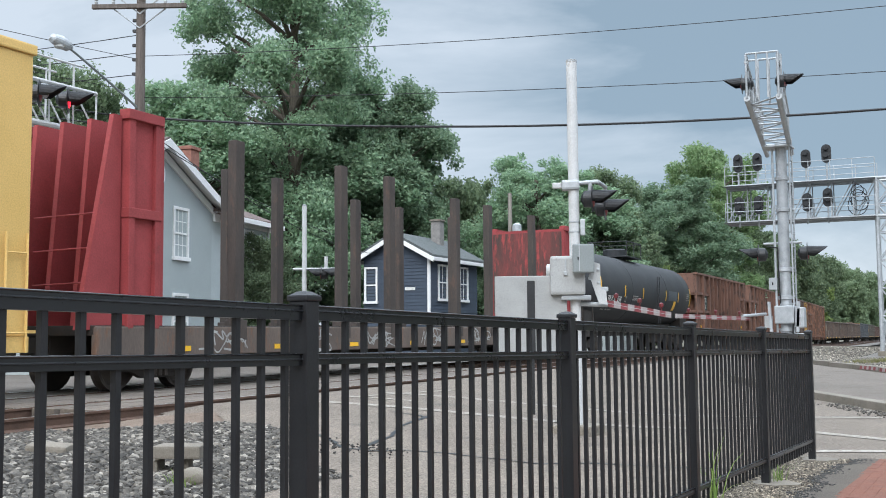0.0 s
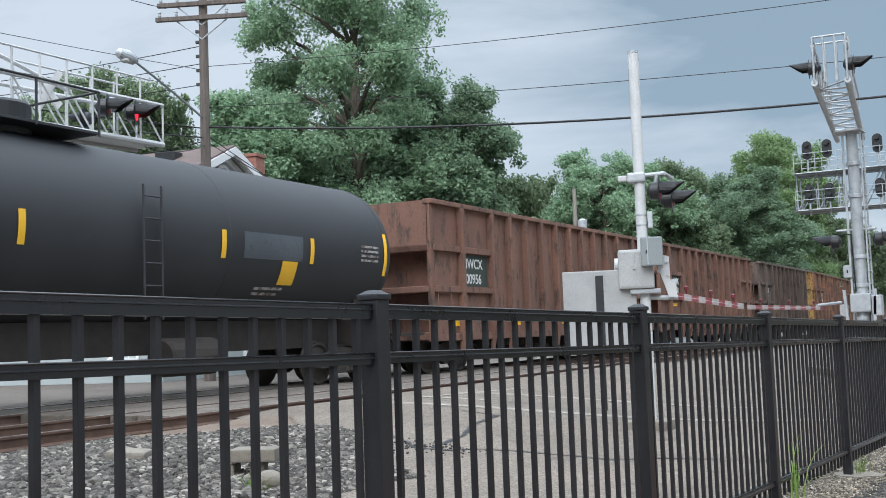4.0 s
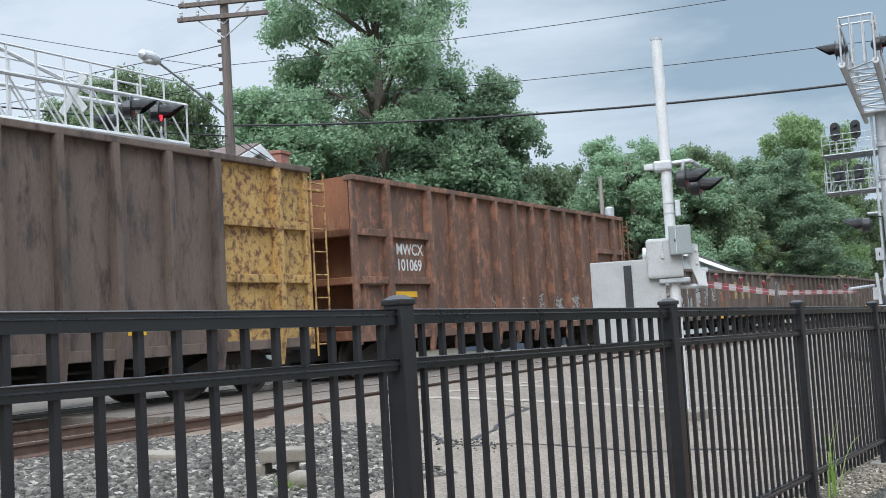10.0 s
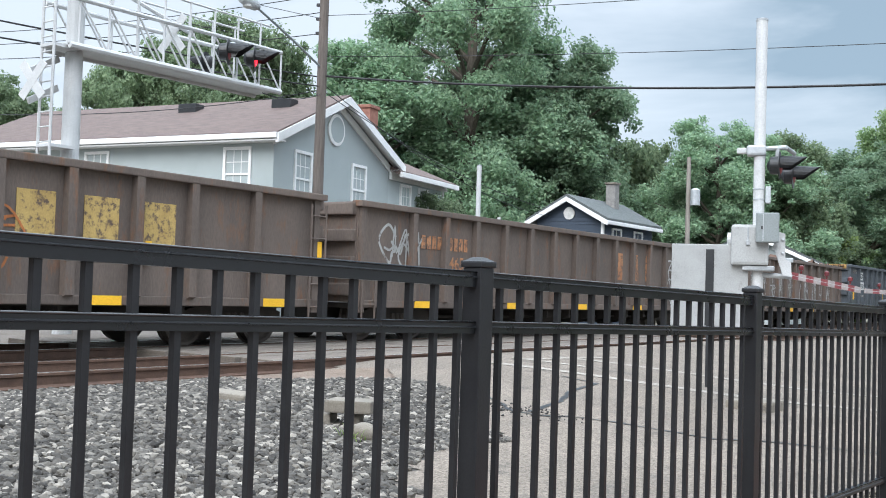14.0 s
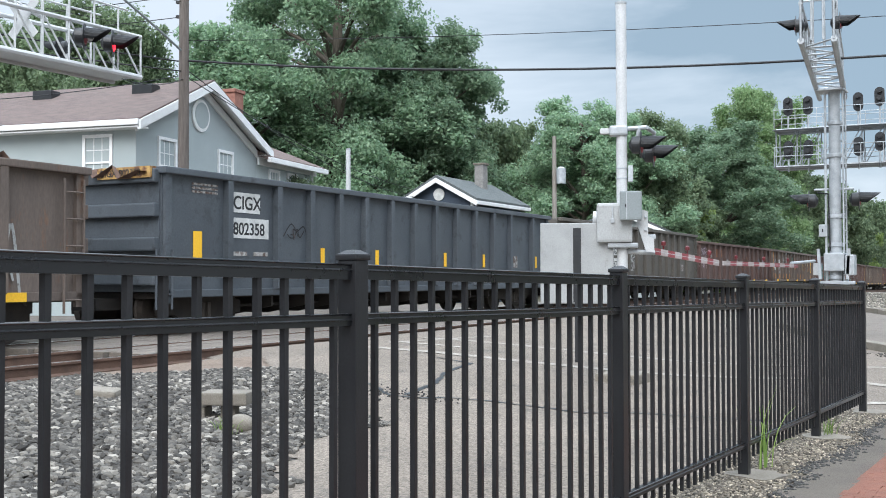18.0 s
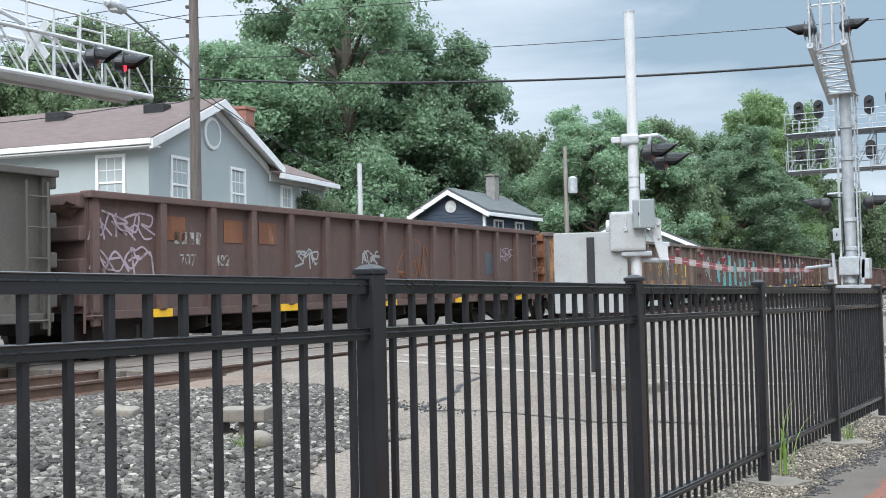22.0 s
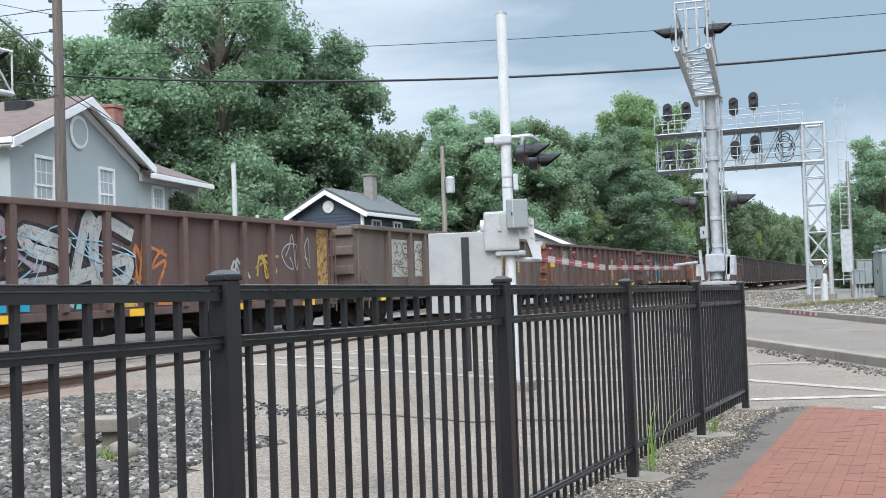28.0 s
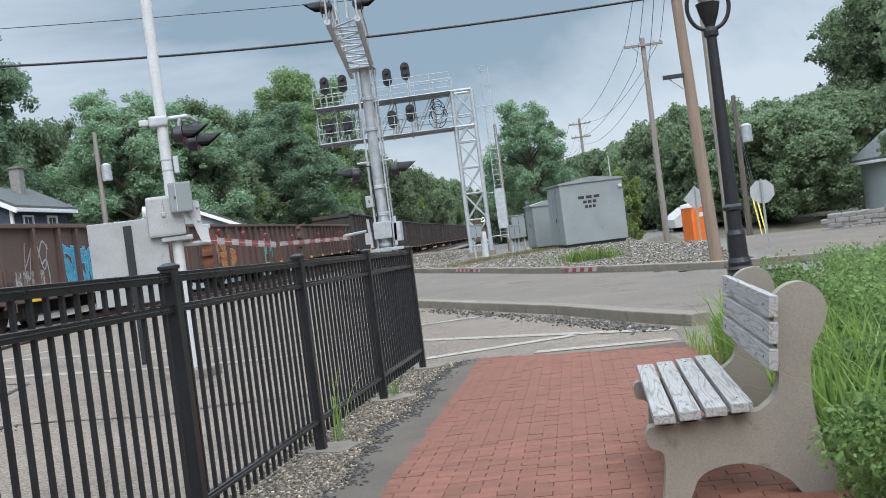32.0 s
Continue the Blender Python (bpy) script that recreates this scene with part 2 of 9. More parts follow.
BLACK = mat("black_powder_coat", (0.0145, 0.0148, 0.0165), (0.019, 0.0193, 0.021), 6, 0.38, 0, 0.04, 120, spec=0.35)
BLACK_R = mat("glossy_black_rail_coat", (0.006, 0.0065, 0.008), (0.009, 0.0095, 0.011), 6, 0.3, 0, 0.02, 120, spec=0.5)
BLACK_B = mat("polished_black_bead_coat", (0.012, 0.0125, 0.014), None, 6, 0.16, 0, 0, 120, spec=1.0)
STEEL = mat("galvanised_steel", (0.34, 0.36, 0.375), (0.46, 0.48, 0.495), 5, 0.5, 0.25, 0.05, 60)
WHITE_MET = mat("white_painted_metal", (0.46, 0.465, 0.465), (0.53, 0.535, 0.535), 3, 0.45, 0, 0.03, 60)
WHITE_BOX = mat("dull_white_cabinet_paint", (0.31, 0.315, 0.31), (0.37, 0.375, 0.37), 3, 0.5, 0, 0.03, 60, c3=(0.25, 0.245, 0.235), spot=0.66)
DARK = mat("dark_plastic", (0.012, 0.013, 0.015), (0.02, 0.021, 0.023), 5, 0.4)
GRATE = mat("dull_walkway_grating", (0.2, 0.21, 0.22), (0.27, 0.28, 0.29), 6, 0.7, 0.2, 0.3, 40)
# rust colour, darkened to carry the shade on the rails' sides
RUST_RAIL = mat("shaded_rusty_rail", (0.085, 0.05, 0.036), (0.13, 0.078, 0.055), 6, 0.8, 0.2, 0.3, 60)
RAIL_TOP = mat("polished_rail_head", (0.42, 0.42, 0.42), (0.5, 0.49, 0.48), 8, 0.3, 0.8, 0.05)
TIE = mat("weathered_tie", (0.09, 0.075, 0.06), (0.16, 0.14, 0.12), 4, 0.9, 0, 0.5, 40, (1, 6, 1))
ASPHALT = mat("worn_asphalt", (0.132, 0.108, 0.085), (0.178, 0.147, 0.117), 0.6, 0.92, 0, 0.5, 90, c3=(0.09, 0.077, 0.064), spot=0.62, speck=0.62, speck_scale=62)
TAR = mat("dark_patch_asphalt", (0.075, 0.061, 0.048), (0.105, 0.088, 0.07), 2.0, 0.9, 0, 0.5, 90)
ROAD = mat("road_asphalt", (0.122, 0.102, 0.084), (0.158, 0.133, 0.11), 0.5, 0.9, 0, 0.4, 110, c3=(0.09, 0.073, 0.057), spot=0.62, speck=0.22, speck_scale=60)
CONCRETE = mat("old_concrete", (0.16, 0.14, 0.112), (0.215, 0.19, 0.155), 2, 0.85, 0, 0.3, 70, c3=(0.11, 0.098, 0.084), spot=0.62, speck=0.15, speck_scale=90)
LINE = mat("worn_white_paint", (0.37, 0.34, 0.3), (0.27, 0.245, 0.21), 7, 0.95, 0, 0.05, 80, c3=(0.19, 0.16, 0.13), spot=0.54, spec=0.2)
ROAD_CRUMB = mat("broken_asphalt_crumb", (0.03, 0.029, 0.028), (0.06, 0.057, 0.053), 14, 0.95, 0, 0.4, 60)
DIRT = mat("dusty_soil", (0.13, 0.11, 0.085), (0.18, 0.155, 0.12), 1.2, 0.95, 0, 0.6, 50, c3=(0.1, 0.085, 0.066), speck=0.45, speck_scale=80)
RUST_BR = mat("red_brown_grimy_steel", (0.105, 0.078, 0.064), (0.142, 0.104, 0.083), 1.0, 0.82, 0.1, 0.2, 30, (1.2, 1.2, 0.35), c3=(0.06, 0.045, 0.04), spot=0.56)
# bed coloured darker than its stones, painting in the shade between them
GRAVEL = mat("gap_shaded_gravel_bed", (0.04, 0.035, 0.03), (0.065, 0.058, 0.05), 3, 0.95, 0, 1.0, 16, speck=0.5, speck_scale=22)
STONE = mat("ballast_stone", (0.17, 0.165, 0.155), (0.25, 0.24, 0.225), 9, 0.85, 0, 0.3, 50)
GRAVEL_P = mat("pale_gravel_bed", (0.12, 0.108, 0.095), (0.18, 0.165, 0.145), 3, 0.95, 0, 1.0, 16, speck=0.5, speck_scale=14)
GRASS_G = mat("rough_grass_ground", (0.085, 0.079, 0.053), (0.13, 0.115, 0.085), 0.8, 0.95, 0, 0.8, 30)
BRICK = mat("red_paver", (0.142, 0.056, 0.035), (0.188, 0.075, 0.047), 5, 0.88, 0, 0.35, 90, vary=0.16)
MORTAR = mat("sandy_joint", (0.095, 0.05, 0.037), (0.07, 0.04, 0.031), 6, 0.95)
BARK = mat("tree_bark", (0.075, 0.06, 0.045), (0.13, 0.11, 0.085), 4, 0.95, 0, 0.8, 22, (3, 3, 0.6))
POLE_W = mat("brown_pole_wood", (0.085, 0.07, 0.06), (0.145, 0.122, 0.108), 3, 0.9, 0, 0.4, 30, (5, 5, 0.4))
POLE_N = mat("new_pole_wood", (0.2, 0.15, 0.112), (0.27, 0.2, 0.15), 2, 0.85, 0, 0.3, 40, (6, 6, 0.4))
POLE_G = mat("grey_pole_wood", (0.2, 0.18, 0.155), (0.275, 0.25, 0.22), 2, 0.9, 0, 0.3, 40, (6, 6, 0.4))
CABLE = mat("black_cable", (0.012, 0.012, 0.013), None, 3, 0.6, 0, 0)
GREY_WALL = mat("grey_siding_paint", (0.37, 0.415, 0.415), (0.4, 0.445, 0.445), 1.5, 0.75, 0, 0.12, 60)
BLUE_WALL = mat("navy_siding_paint", (0.035, 0.05, 0.075), (0.045, 0.062, 0.09), 1.5, 0.7, 0, 0.1, 60)
TRIM = mat("white_trim_paint", (0.74, 0.74, 0.73), (0.8, 0.8, 0.79), 3, 0.55, 0, 0.05)
SHINGLE = mat("brown_shingles", (0.095, 0.068, 0.06), (0.145, 0.105, 0.093), 2.5, 0.92, 0, 0.5, 26, (1, 1, 5))
SHINGLE_G = mat("grey_shingles", (0.075, 0.085, 0.085), (0.11, 0.12, 0.118), 2.5, 0.92, 0, 0.5, 26, (1, 1, 5))
CHIM = mat("chimney_brick", (0.24, 0.1, 0.075), (0.3, 0.15, 0.11), 5, 0.9, 0, 0.5, 12)
CHIM_G = mat("grey_chimney_brick", (0.2, 0.19, 0.18), (0.27, 0.255, 0.24), 5, 0.9, 0, 0.5, 12)
PANE = mat("dark_window_glass", (0.03, 0.04, 0.045), (0.05, 0.06, 0.07), 2, 0.12, 0, 0.0, spec=0.8)
BLIND = mat("white_window_blind", (0.55, 0.56, 0.55), (0.62, 0.62, 0.6), 2, 0.8, 0, 0.05)
RUST_HI = mat("rusty_brown_steel", (0.15, 0.082, 0.06), (0.212, 0.109, 0.076), 1.1, 0.82, 0.1, 0.25, 30, (1.2, 1.2, 0.45), c3=(0.068, 0.046, 0.038), spot=0.58)
RUST_OR = mat("orange_rusted_steel", (0.24, 0.10, 0.045), (0.15, 0.065, 0.038), 0.9, 0.85, 0.1, 0.3, 30, (1.2, 1.2, 0.4), c3=(0.30, 0.17, 0.10), spot=0.63)
STREAK = mat("streaked_rust_steel", (0.1, 0.062, 0.048), (0.16, 0.088, 0.06), 1.2, 0.84, 0.1, 0.3, 30, (1.2, 1.2, 0.75), c3=(0.27, 0.13, 0.08), spot=0.55)
GREEN_P = mat("dark_green_panel_paint", (0.028, 0.045, 0.036), (0.04, 0.055, 0.045), 3, 0.7, 0, 0.1)
RUST_DK = mat("dark_brown_steel", (0.102, 0.08, 0.068), (0.145, 0.112, 0.093), 1.0, 0.8, 0.1, 0.2, 30, (1.2, 1.2, 0.4), c3=(0.165, 0.09, 0.055), spot=0.62)
DARK_CAR = mat("sooty_brown_steel", (0.04, 0.034, 0.033), (0.068, 0.054, 0.05), 1.0, 0.85, 0.1, 0.2, 30, (1.2, 1.2, 0.4), c3=(0.09, 0.06, 0.048), spot=0.64)
RUST_LO = mat("maroon_brown_steel", (0.095, 0.061, 0.053), (0.128, 0.08, 0.068), 1.2, 0.8, 0.1, 0.2, 30, (1.2, 1.2, 0.4), c3=(0.19, 0.095, 0.06), spot=0.66)
GON_GREY = mat("blue_grey_gondola_paint", (0.062, 0.072, 0.084), (0.085, 0.096, 0.108), 0.9, 0.6, 0.1, 0.1, 30, c3=(0.045, 0.05, 0.055), spot=0.62)
GON_OLIVE = mat("olive_brown_gondola_paint", (0.085, 0.077, 0.066), (0.115, 0.102, 0.086), 0.9, 0.75, 0.1, 0.15, 30, c3=(0.07, 0.06, 0.05), spot=0.62)
YELLOW_RUST = mat("yellow_paint_over_rust", (0.46, 0.295, 0.095), (0.36, 0.215, 0.07), 2.6, 0.75, 0, 0.25, 30, c3=(0.13, 0.06, 0.033), spot=0.535)
YELLOW_BOX = mat("yellow_boxcar_paint", (0.62, 0.40, 0.12), (0.68, 0.45, 0.15), 0.8, 0.6, 0, 0.05, 40)
RED_BULK = mat("faded_red_paint", (0.31, 0.048, 0.05), (0.24, 0.036, 0.038), 1.0, 0.75, 0, 0.15, 30, c3=(0.2, 0.05, 0.045), spot=0.66)
RED_WORN = mat("worn_red_bulkhead_lining", (0.16, 0.04, 0.037), (0.062, 0.042, 0.036), 1.5, 0.85, 0, 0.35, 25, (1.6, 1.6, 0.3), c3=(0.33, 0.055, 0.052), spot=0.58)
STAKE = mat("dark_grimy_stake_steel", (0.045, 0.038, 0.034), (0.075, 0.06, 0.052), 1.5, 0.85, 0.1, 0.2, 30, (1.5, 1.5, 0.4), c3=(0.1, 0.065, 0.05), spot=0.62)
TANK = mat("black_tank_paint", (0.016, 0.0175, 0.02), (0.025, 0.027, 0.03), 0.8, 0.62, 0, 0.03, 60)
UNDER = mat("grimy_undercarriage", (0.022, 0.019, 0.017), (0.042, 0.034, 0.028), 3, 0.9, 0.1, 0.3)
WHEEL_M = mat("rolling_wheel_steel", (0.05, 0.042, 0.037), (0.085, 0.07, 0.058), 3, 0.6, 0.5, 0.1)
YELLOW_T = mat("yellow_reflector_tape", (0.8, 0.45, 0.02), None, 3, 0.5, 0, 0)
WHITE_T = mat("white_stencil_paint", (0.66, 0.66, 0.64), (0.5, 0.5, 0.48), 4, 0.7, 0, 0)
SCRAP = mat("scrap_metal_load", (0.1, 0.06, 0.045), (0.16, 0.1, 0.075), 5, 0.9, 0.2, 0.8, 14)
OCHRE = mat("ochre_primer_over_rust", (0.4, 0.2, 0.075), (0.3, 0.14, 0.055), 1.6, 0.82, 0, 0.25, 30, c3=(0.13, 0.065, 0.042), spot=0.56)
STRIPE_W = mat("dusty_white_stripe", (0.42, 0.37, 0.36), (0.34, 0.29, 0.28), 5, 0.6, 0, 0)
RED_S = mat("red_reflective_stripe", (0.27, 0.055, 0.062), (0.22, 0.045, 0.05), 5, 0.5, 0, 0)
LAMP_OFF = mat("dark_red_lamp_glass", (0.13, 0.015, 0.018), (0.1, 0.012, 0.015), 4, 0.3, 0, 0)
LAMP_RED = mat("lit_red_lens", (0.9, 0.02, 0.04), None, 2, 0.3, 0, 0, emit=1.4)
LAMP_WHITE = mat("lit_headlight", (1.0, 0.86, 0.62), None, 2, 0.3, 0, 0, emit=9.0)
BUNG = mat("grey_painted_cabin_steel", (0.2, 0.225, 0.228), (0.235, 0.26, 0.262), 1.5, 0.6, 0, 0.05, c3=(0.165, 0.18, 0.178), spot=0.68)
ORANGE = mat("orange_plastic", (0.72, 0.17, 0.025), (0.66, 0.15, 0.02), 2, 0.5, 0, 0.05)
BENCH_W = grain_mat("weathered_grey_wood", (0.3, 0.29, 0.278), (0.262, 0.252, 0.24), (0.185, 0.174, 0.162))
BENCH_C = mat("tan_cast_concrete", (0.21, 0.186, 0.15), (0.25, 0.223, 0.183), 1.6, 0.85, 0, 0.07, 120, c3=(0.145, 0.126, 0.104), spot=0.66)
SIGN_BACK = mat("bare_aluminium_sign_back", (0.38, 0.39, 0.39), (0.44, 0.45, 0.45), 3, 0.45, 0.6, 0.02)
LEAF_D = leaf_mat("dark_maple_leaf", (0.165, 0.255, 0.165), (0.25, 0.36, 0.225), (0.355, 0.46, 0.3))
LEAF_M = leaf_mat("mid_green_leaf", (0.128, 0.178, 0.108), (0.192, 0.257, 0.145), (0.265, 0.332, 0.195))
LEAF_P = leaf_mat("pale_poplar_leaf", (0.17, 0.265, 0.125), (0.26, 0.375, 0.175), (0.37, 0.48, 0.245))
LEAF_B = leaf_mat("roadside_bush_leaf", (0.1, 0.165, 0.055), (0.165, 0.255, 0.085), (0.25, 0.34, 0.125))
LEAF_L = leaf_mat("yellow_green_leaf", (0.125, 0.18, 0.06), (0.195, 0.265, 0.09), (0.28, 0.34, 0.125))
GRASS_Y = leaf_mat("dry_yellow_grass_blade", (0.15, 0.15, 0.06), (0.21, 0.2, 0.085), (0.28, 0.26, 0.13))
GRASS = leaf_mat("bright_grass_blade", (0.13, 0.21, 0.05), (0.2, 0.3, 0.075), (0.29, 0.38, 0.115))
CREAM_W = mat("scuffed_cream_paint", (0.44, 0.42, 0.37), (0.36, 0.34, 0.3), 3, 0.8, 0, 0.1, 40, c3=(0.13, 0.09, 0.07), spot=0.62)
FADED_OR = mat("faded_orange_stencil", (0.42, 0.2, 0.09), (0.3, 0.13, 0.06), 3, 0.8, 0, 0.1, 40, c3=(0.1, 0.07, 0.056), spot=0.54)
FADED_GOLD = mat("faded_gold_stencil", (0.5, 0.35, 0.12), (0.4, 0.27, 0.09), 3, 0.8, 0, 0.1, 40, c3=(0.11, 0.075, 0.055), spot=0.56)
WORN_W = mat("worn_white_stencil", (0.4, 0.39, 0.37), (0.3, 0.29, 0.27), 3, 0.8, 0, 0.1, 40, c3=(0.1, 0.065, 0.052), spot=0.5)
GRAF = [mat("graffiti_" + n, c, tuple(0.72 * q for q in c), 2.2, 0.75, 0, 0.05, 40, c3=(0.09, 0.06, 0.05), spot=0.6) for n, c in (("white", (0.42, 0.42, 0.405)), ("teal", (0.12, 0.5, 0.48)), ("blue", (0.03, 0.38, 0.6)), ("gold", (0.55, 0.36, 0.08)), ("orange", (0.5, 0.17, 0.05)), ("pale_blue", (0.32, 0.5, 0.6)), ("black", (0.02, 0.02, 0.022)), ("red", (0.4, 0.04, 0.05)), ("pale_pink", (0.42, 0.33, 0.37)))]


# ---- mesh helpers ----
def part(name, bm, material, parent, label="", smooth=False):
    """Links a bmesh as one mesh object under a thing or a part."""
    me = bpy.data.meshes.new(name)
    if smooth:
        for f in bm.faces:
            f.smooth = True
    bm.to_mesh(me)
    bm.free()
    me.materials.append(material)
    ob = new(name, me)
    ob.parent = parent
    return tagged(ob, label) if label else ob


def share(name, src, parent, m):
    """Another part on the mesh of src, at the pose m in its parent's space."""
    ob = new(name, src.data)
    ob.parent = parent
    ob.matrix_basis = m
    return ob


def thing(name, m, label, category, group="", kind=""):
    ob = new(name)
    ob.matrix_basis = m
    return tagged(ob, label, category, group, kind)


def box(bm, x0, x1, y0, y1, z0, z1):
    v = [bm.verts.new(p) for p in ((x0, y0, z0), (x1, y0, z0), (x1, y1, z0), (x0, y1, z0), (x0, y0, z1), (x1, y0, z1), (x1, y1, z1), (x0, y1, z1))]
    for f in ((3, 2, 1, 0), (4, 5, 6, 7), (0, 1, 5, 4), (1, 2, 6, 5), (2, 3, 7, 6), (3, 0, 4, 7)):
        bm.faces.new([v[i] for i in f])
    return bm


def slab(x0, x1, y0, y1, z0, z1, b=0.0):
    bm = box(bmesh.new(), x0, x1, y0, y1, z0, z1)
    if b:
        bmesh.ops.bevel(bm, geom=bm.edges[:], offset=b, segments=2, affect="EDGES", profile=0.6)
    return bm


def tube(bm, p0, p1, r0, r1=None, n=10, caps=True):
    p0, p1 = Vector(p0), Vector(p1)
    r1 = r0 if r1 is None else r1
    q = (p1 - p0).to_track_quat("Z", "Y")
    a = [bm.verts.new(p0 + q @ Vector((r0 * math.cos(i * math.tau / n), r0 * math.sin(i * math.tau / n), 0))) for i in range(n)]
    b = [bm.verts.new(p1 + q @ Vector((r1 * math.cos(i * math.tau / n), r1 * math.sin(i * math.tau / n), 0))) for i in range(n)]
    for i in range(n):
        bm.faces.new((a[i], a[(i + 1) % n], b[(i + 1) % n], b[i]))
    if caps:
        bm.faces.new(a[::-1])
        bm.faces.new(b)
    return bm


def lathe(bm, pts, n=20, m=None):
    """Turns (radius, height) points round the z axis, then lays the ring by m."""
    m = m or Matrix()
    rings = [[bm.verts.new(m @ Vector((r * math.cos(i * math.tau / n), r * math.sin(i * math.tau / n), z))) for i in range(n)] for r, z in pts]
    for a, b in zip(rings, rings[1:]):
        for i in range(n):
            bm.faces.new((a[i], a[(i + 1) % n], b[(i + 1) % n], b[i]))
    bm.faces.new(rings[0][::-1])
    bm.faces.new(rings[-1])
    return bm


def prism(bm, outline, m, t):
    """A flat outline in the xy plane, t thick, laid by m."""
    a = [bm.verts.new(m @ Vector((x, y, 0))) for x, y in outline]
    b = [bm.verts.new(m @ Vector((x, y, t))) for x, y in outline]
    k = len(a)
    if k > 12:
        for i, j, l in tessellate_polygon([[Vector((x, y, 0)) for x, y in outline]]):
            bm.faces.new((a[i], a[j], a[l]))
            bm.faces.new((b[i], b[j], b[l]))
    else:
        bm.faces.new(a[::-1])
        bm.faces.new(b)
    for i in range(k):
        bm.faces.new((a[i], a[(i + 1) % k], b[(i + 1) % k], b[i]))
    if k > 12:
        bmesh.ops.recalc_face_normals(bm, faces=bm.faces[:])
    return bm


def wire(bm, p0, p1, sag, r, n=14):
    """One sagging run of round section from p0 to p1."""
    p0, p1 = Vector(p0), Vector(p1)
    pts = [p0.lerp(p1, i / n) - Vector((0, 0, sag * 4 * (i / n) * (1 - i / n))) for i in range(n + 1)]
    q = (p1 - p0).to_track_quat("Z", "Y")
    rings = [[bm.verts.new(p + q @ Vector((r * math.cos(i * math.tau / 6), r * math.sin(i * math.tau / 6), 0))) for i in range(6)] for p in pts]
    for a, b in zip(rings, rings[1:]):
        for i in range(6):
            bm.faces.new((a[i], a[(i + 1) % 6], b[(i + 1) % 6], b[i]))
    bm.faces.new(rings[0][::-1])
    bm.faces.new(rings[-1])
    return bm


def text_mesh(name, words, size, material, parent, m, label=""):
    cu = bpy.data.curves.new(name, "FONT")
    cu.body, cu.size, cu.extrude = words, size, 0.002
    cu.offset = size * 0.016
    tmp = bpy.data.objects.new(name, cu)
    me = bpy.data.meshes.new_from_object(tmp)
    bpy.data.objects.remove(tmp)
    me.materials.clear()
    me.materials.append(material)
    ob = new(name, me)
    ob.parent, ob.matrix_basis = parent, m
    return tagged(ob, label) if label else ob


# ---- the plan: fence along y, track turned by a few degrees ----
TURN = radians(3.5)
ALONG, LEFT = Vector((-math.sin(TURN), math.cos(TURN), 0)), Vector((-math.cos(TURN), -math.sin(TURN), 0))
RAIL_Z = 0.455


def on_track(c, u, z=0.0):
    return LEFT * c + ALONG * u + Vector((0, 0, z))


def track_pose(c, u, z=0.0):
    return Matrix.Translation(on_track(c, u, z)) @ pose(0, 0, 0, 0, 0, 3.5)


def dip(u):
    """How far the line has fallen past the crossing."""
    return 0.75 * smooth_step(70, 140, u) + 0.5 * smooth_step(130, 260, u)


def smooth_step(a, b, x):
    t = min(1, max(0, (x - a) / (b - a)))
    return t * t * (3 - 2 * t)


def ground_z(x, y):
    """The lie of the land: a slight fall along the fence, a ramp to the crossing, a low mound past the road."""
    p = Vector((x, y, 0))
    c, u = p.dot(LEFT), p.dot(ALONG)
    near = 0.0156 * min(20, max(0, 9.6 - y)) * (1 - smooth_step(3, 8, c))
    rise = 0.4 * smooth_step(1.5, 8.0, c) - 0.12 * smooth_step(5.5, 8.3, c) * (1 - smooth_step(8.2, 10.5, u))
    beyond = -0.16 * smooth_step(26, 32, u) * smooth_step(4, 9, c)
    mound = 0.3 * math.exp(-(((x - 1.5) / 8) ** 2 + ((y - 44) / 11) ** 2))
    hollow = -0.7 * smooth_step(36, 47, y) * (1 - smooth_step(53, 63, y)) * smooth_step(3.5, 6, x)
    return near + rise + beyond + mound + hollow - 1.35 * dip(u) * smooth_step(1, 6, c)


def sheet(bm, outline_test, x0, x1, y0, y1, step, lift):
    """A grid that follows the land where outline_test says so."""
    grid = {}
    nx, ny = int(round((x1 - x0) / step)), int(round((y1 - y0) / step))
    for i in range(nx):
        for j in range(ny):
            if not outline_test(x0 + (i + 0.5) * step, y0 + (j + 0.5) * step):
                continue
            q = []
            for a, b in ((i, j), (i + 1, j), (i + 1, j + 1), (i, j + 1)):
                if (a, b) not in grid:
                    x, y = x0 + a * step, y0 + b * step
                    grid[a, b] = bm.verts.new((x, y, ground_z(x, y) + lift))
                q.append(grid[a, b])
            bm.faces.new(q)
    return bm


def strip(bm, a, b, w, lift, n=10):
    """A painted or laid strip from a to b on the land."""
    a, b = Vector((*a, 0)), Vector((*b, 0))
    side = (b - a).normalized().cross(Vector((0, 0, 1))) * w / 2
    rows = []
    for i in range(n + 1):
        p = a.lerp(b, i / n)
        rows.append([bm.verts.new((*(p + s).xy, ground_z(*(p + s).xy) + lift)) for s in (side, -side)])
    for r, s in zip(rows, rows[1:]):
        bm.faces.new((r[0], r[1], s[1], s[0]))
    return bm


# ---- ground, road, tracks ----
ROAD_DIR = Vector((-0.46, 0.888, 0))
ROAD_ACROSS = Vector((0.888, 0.46, 0))


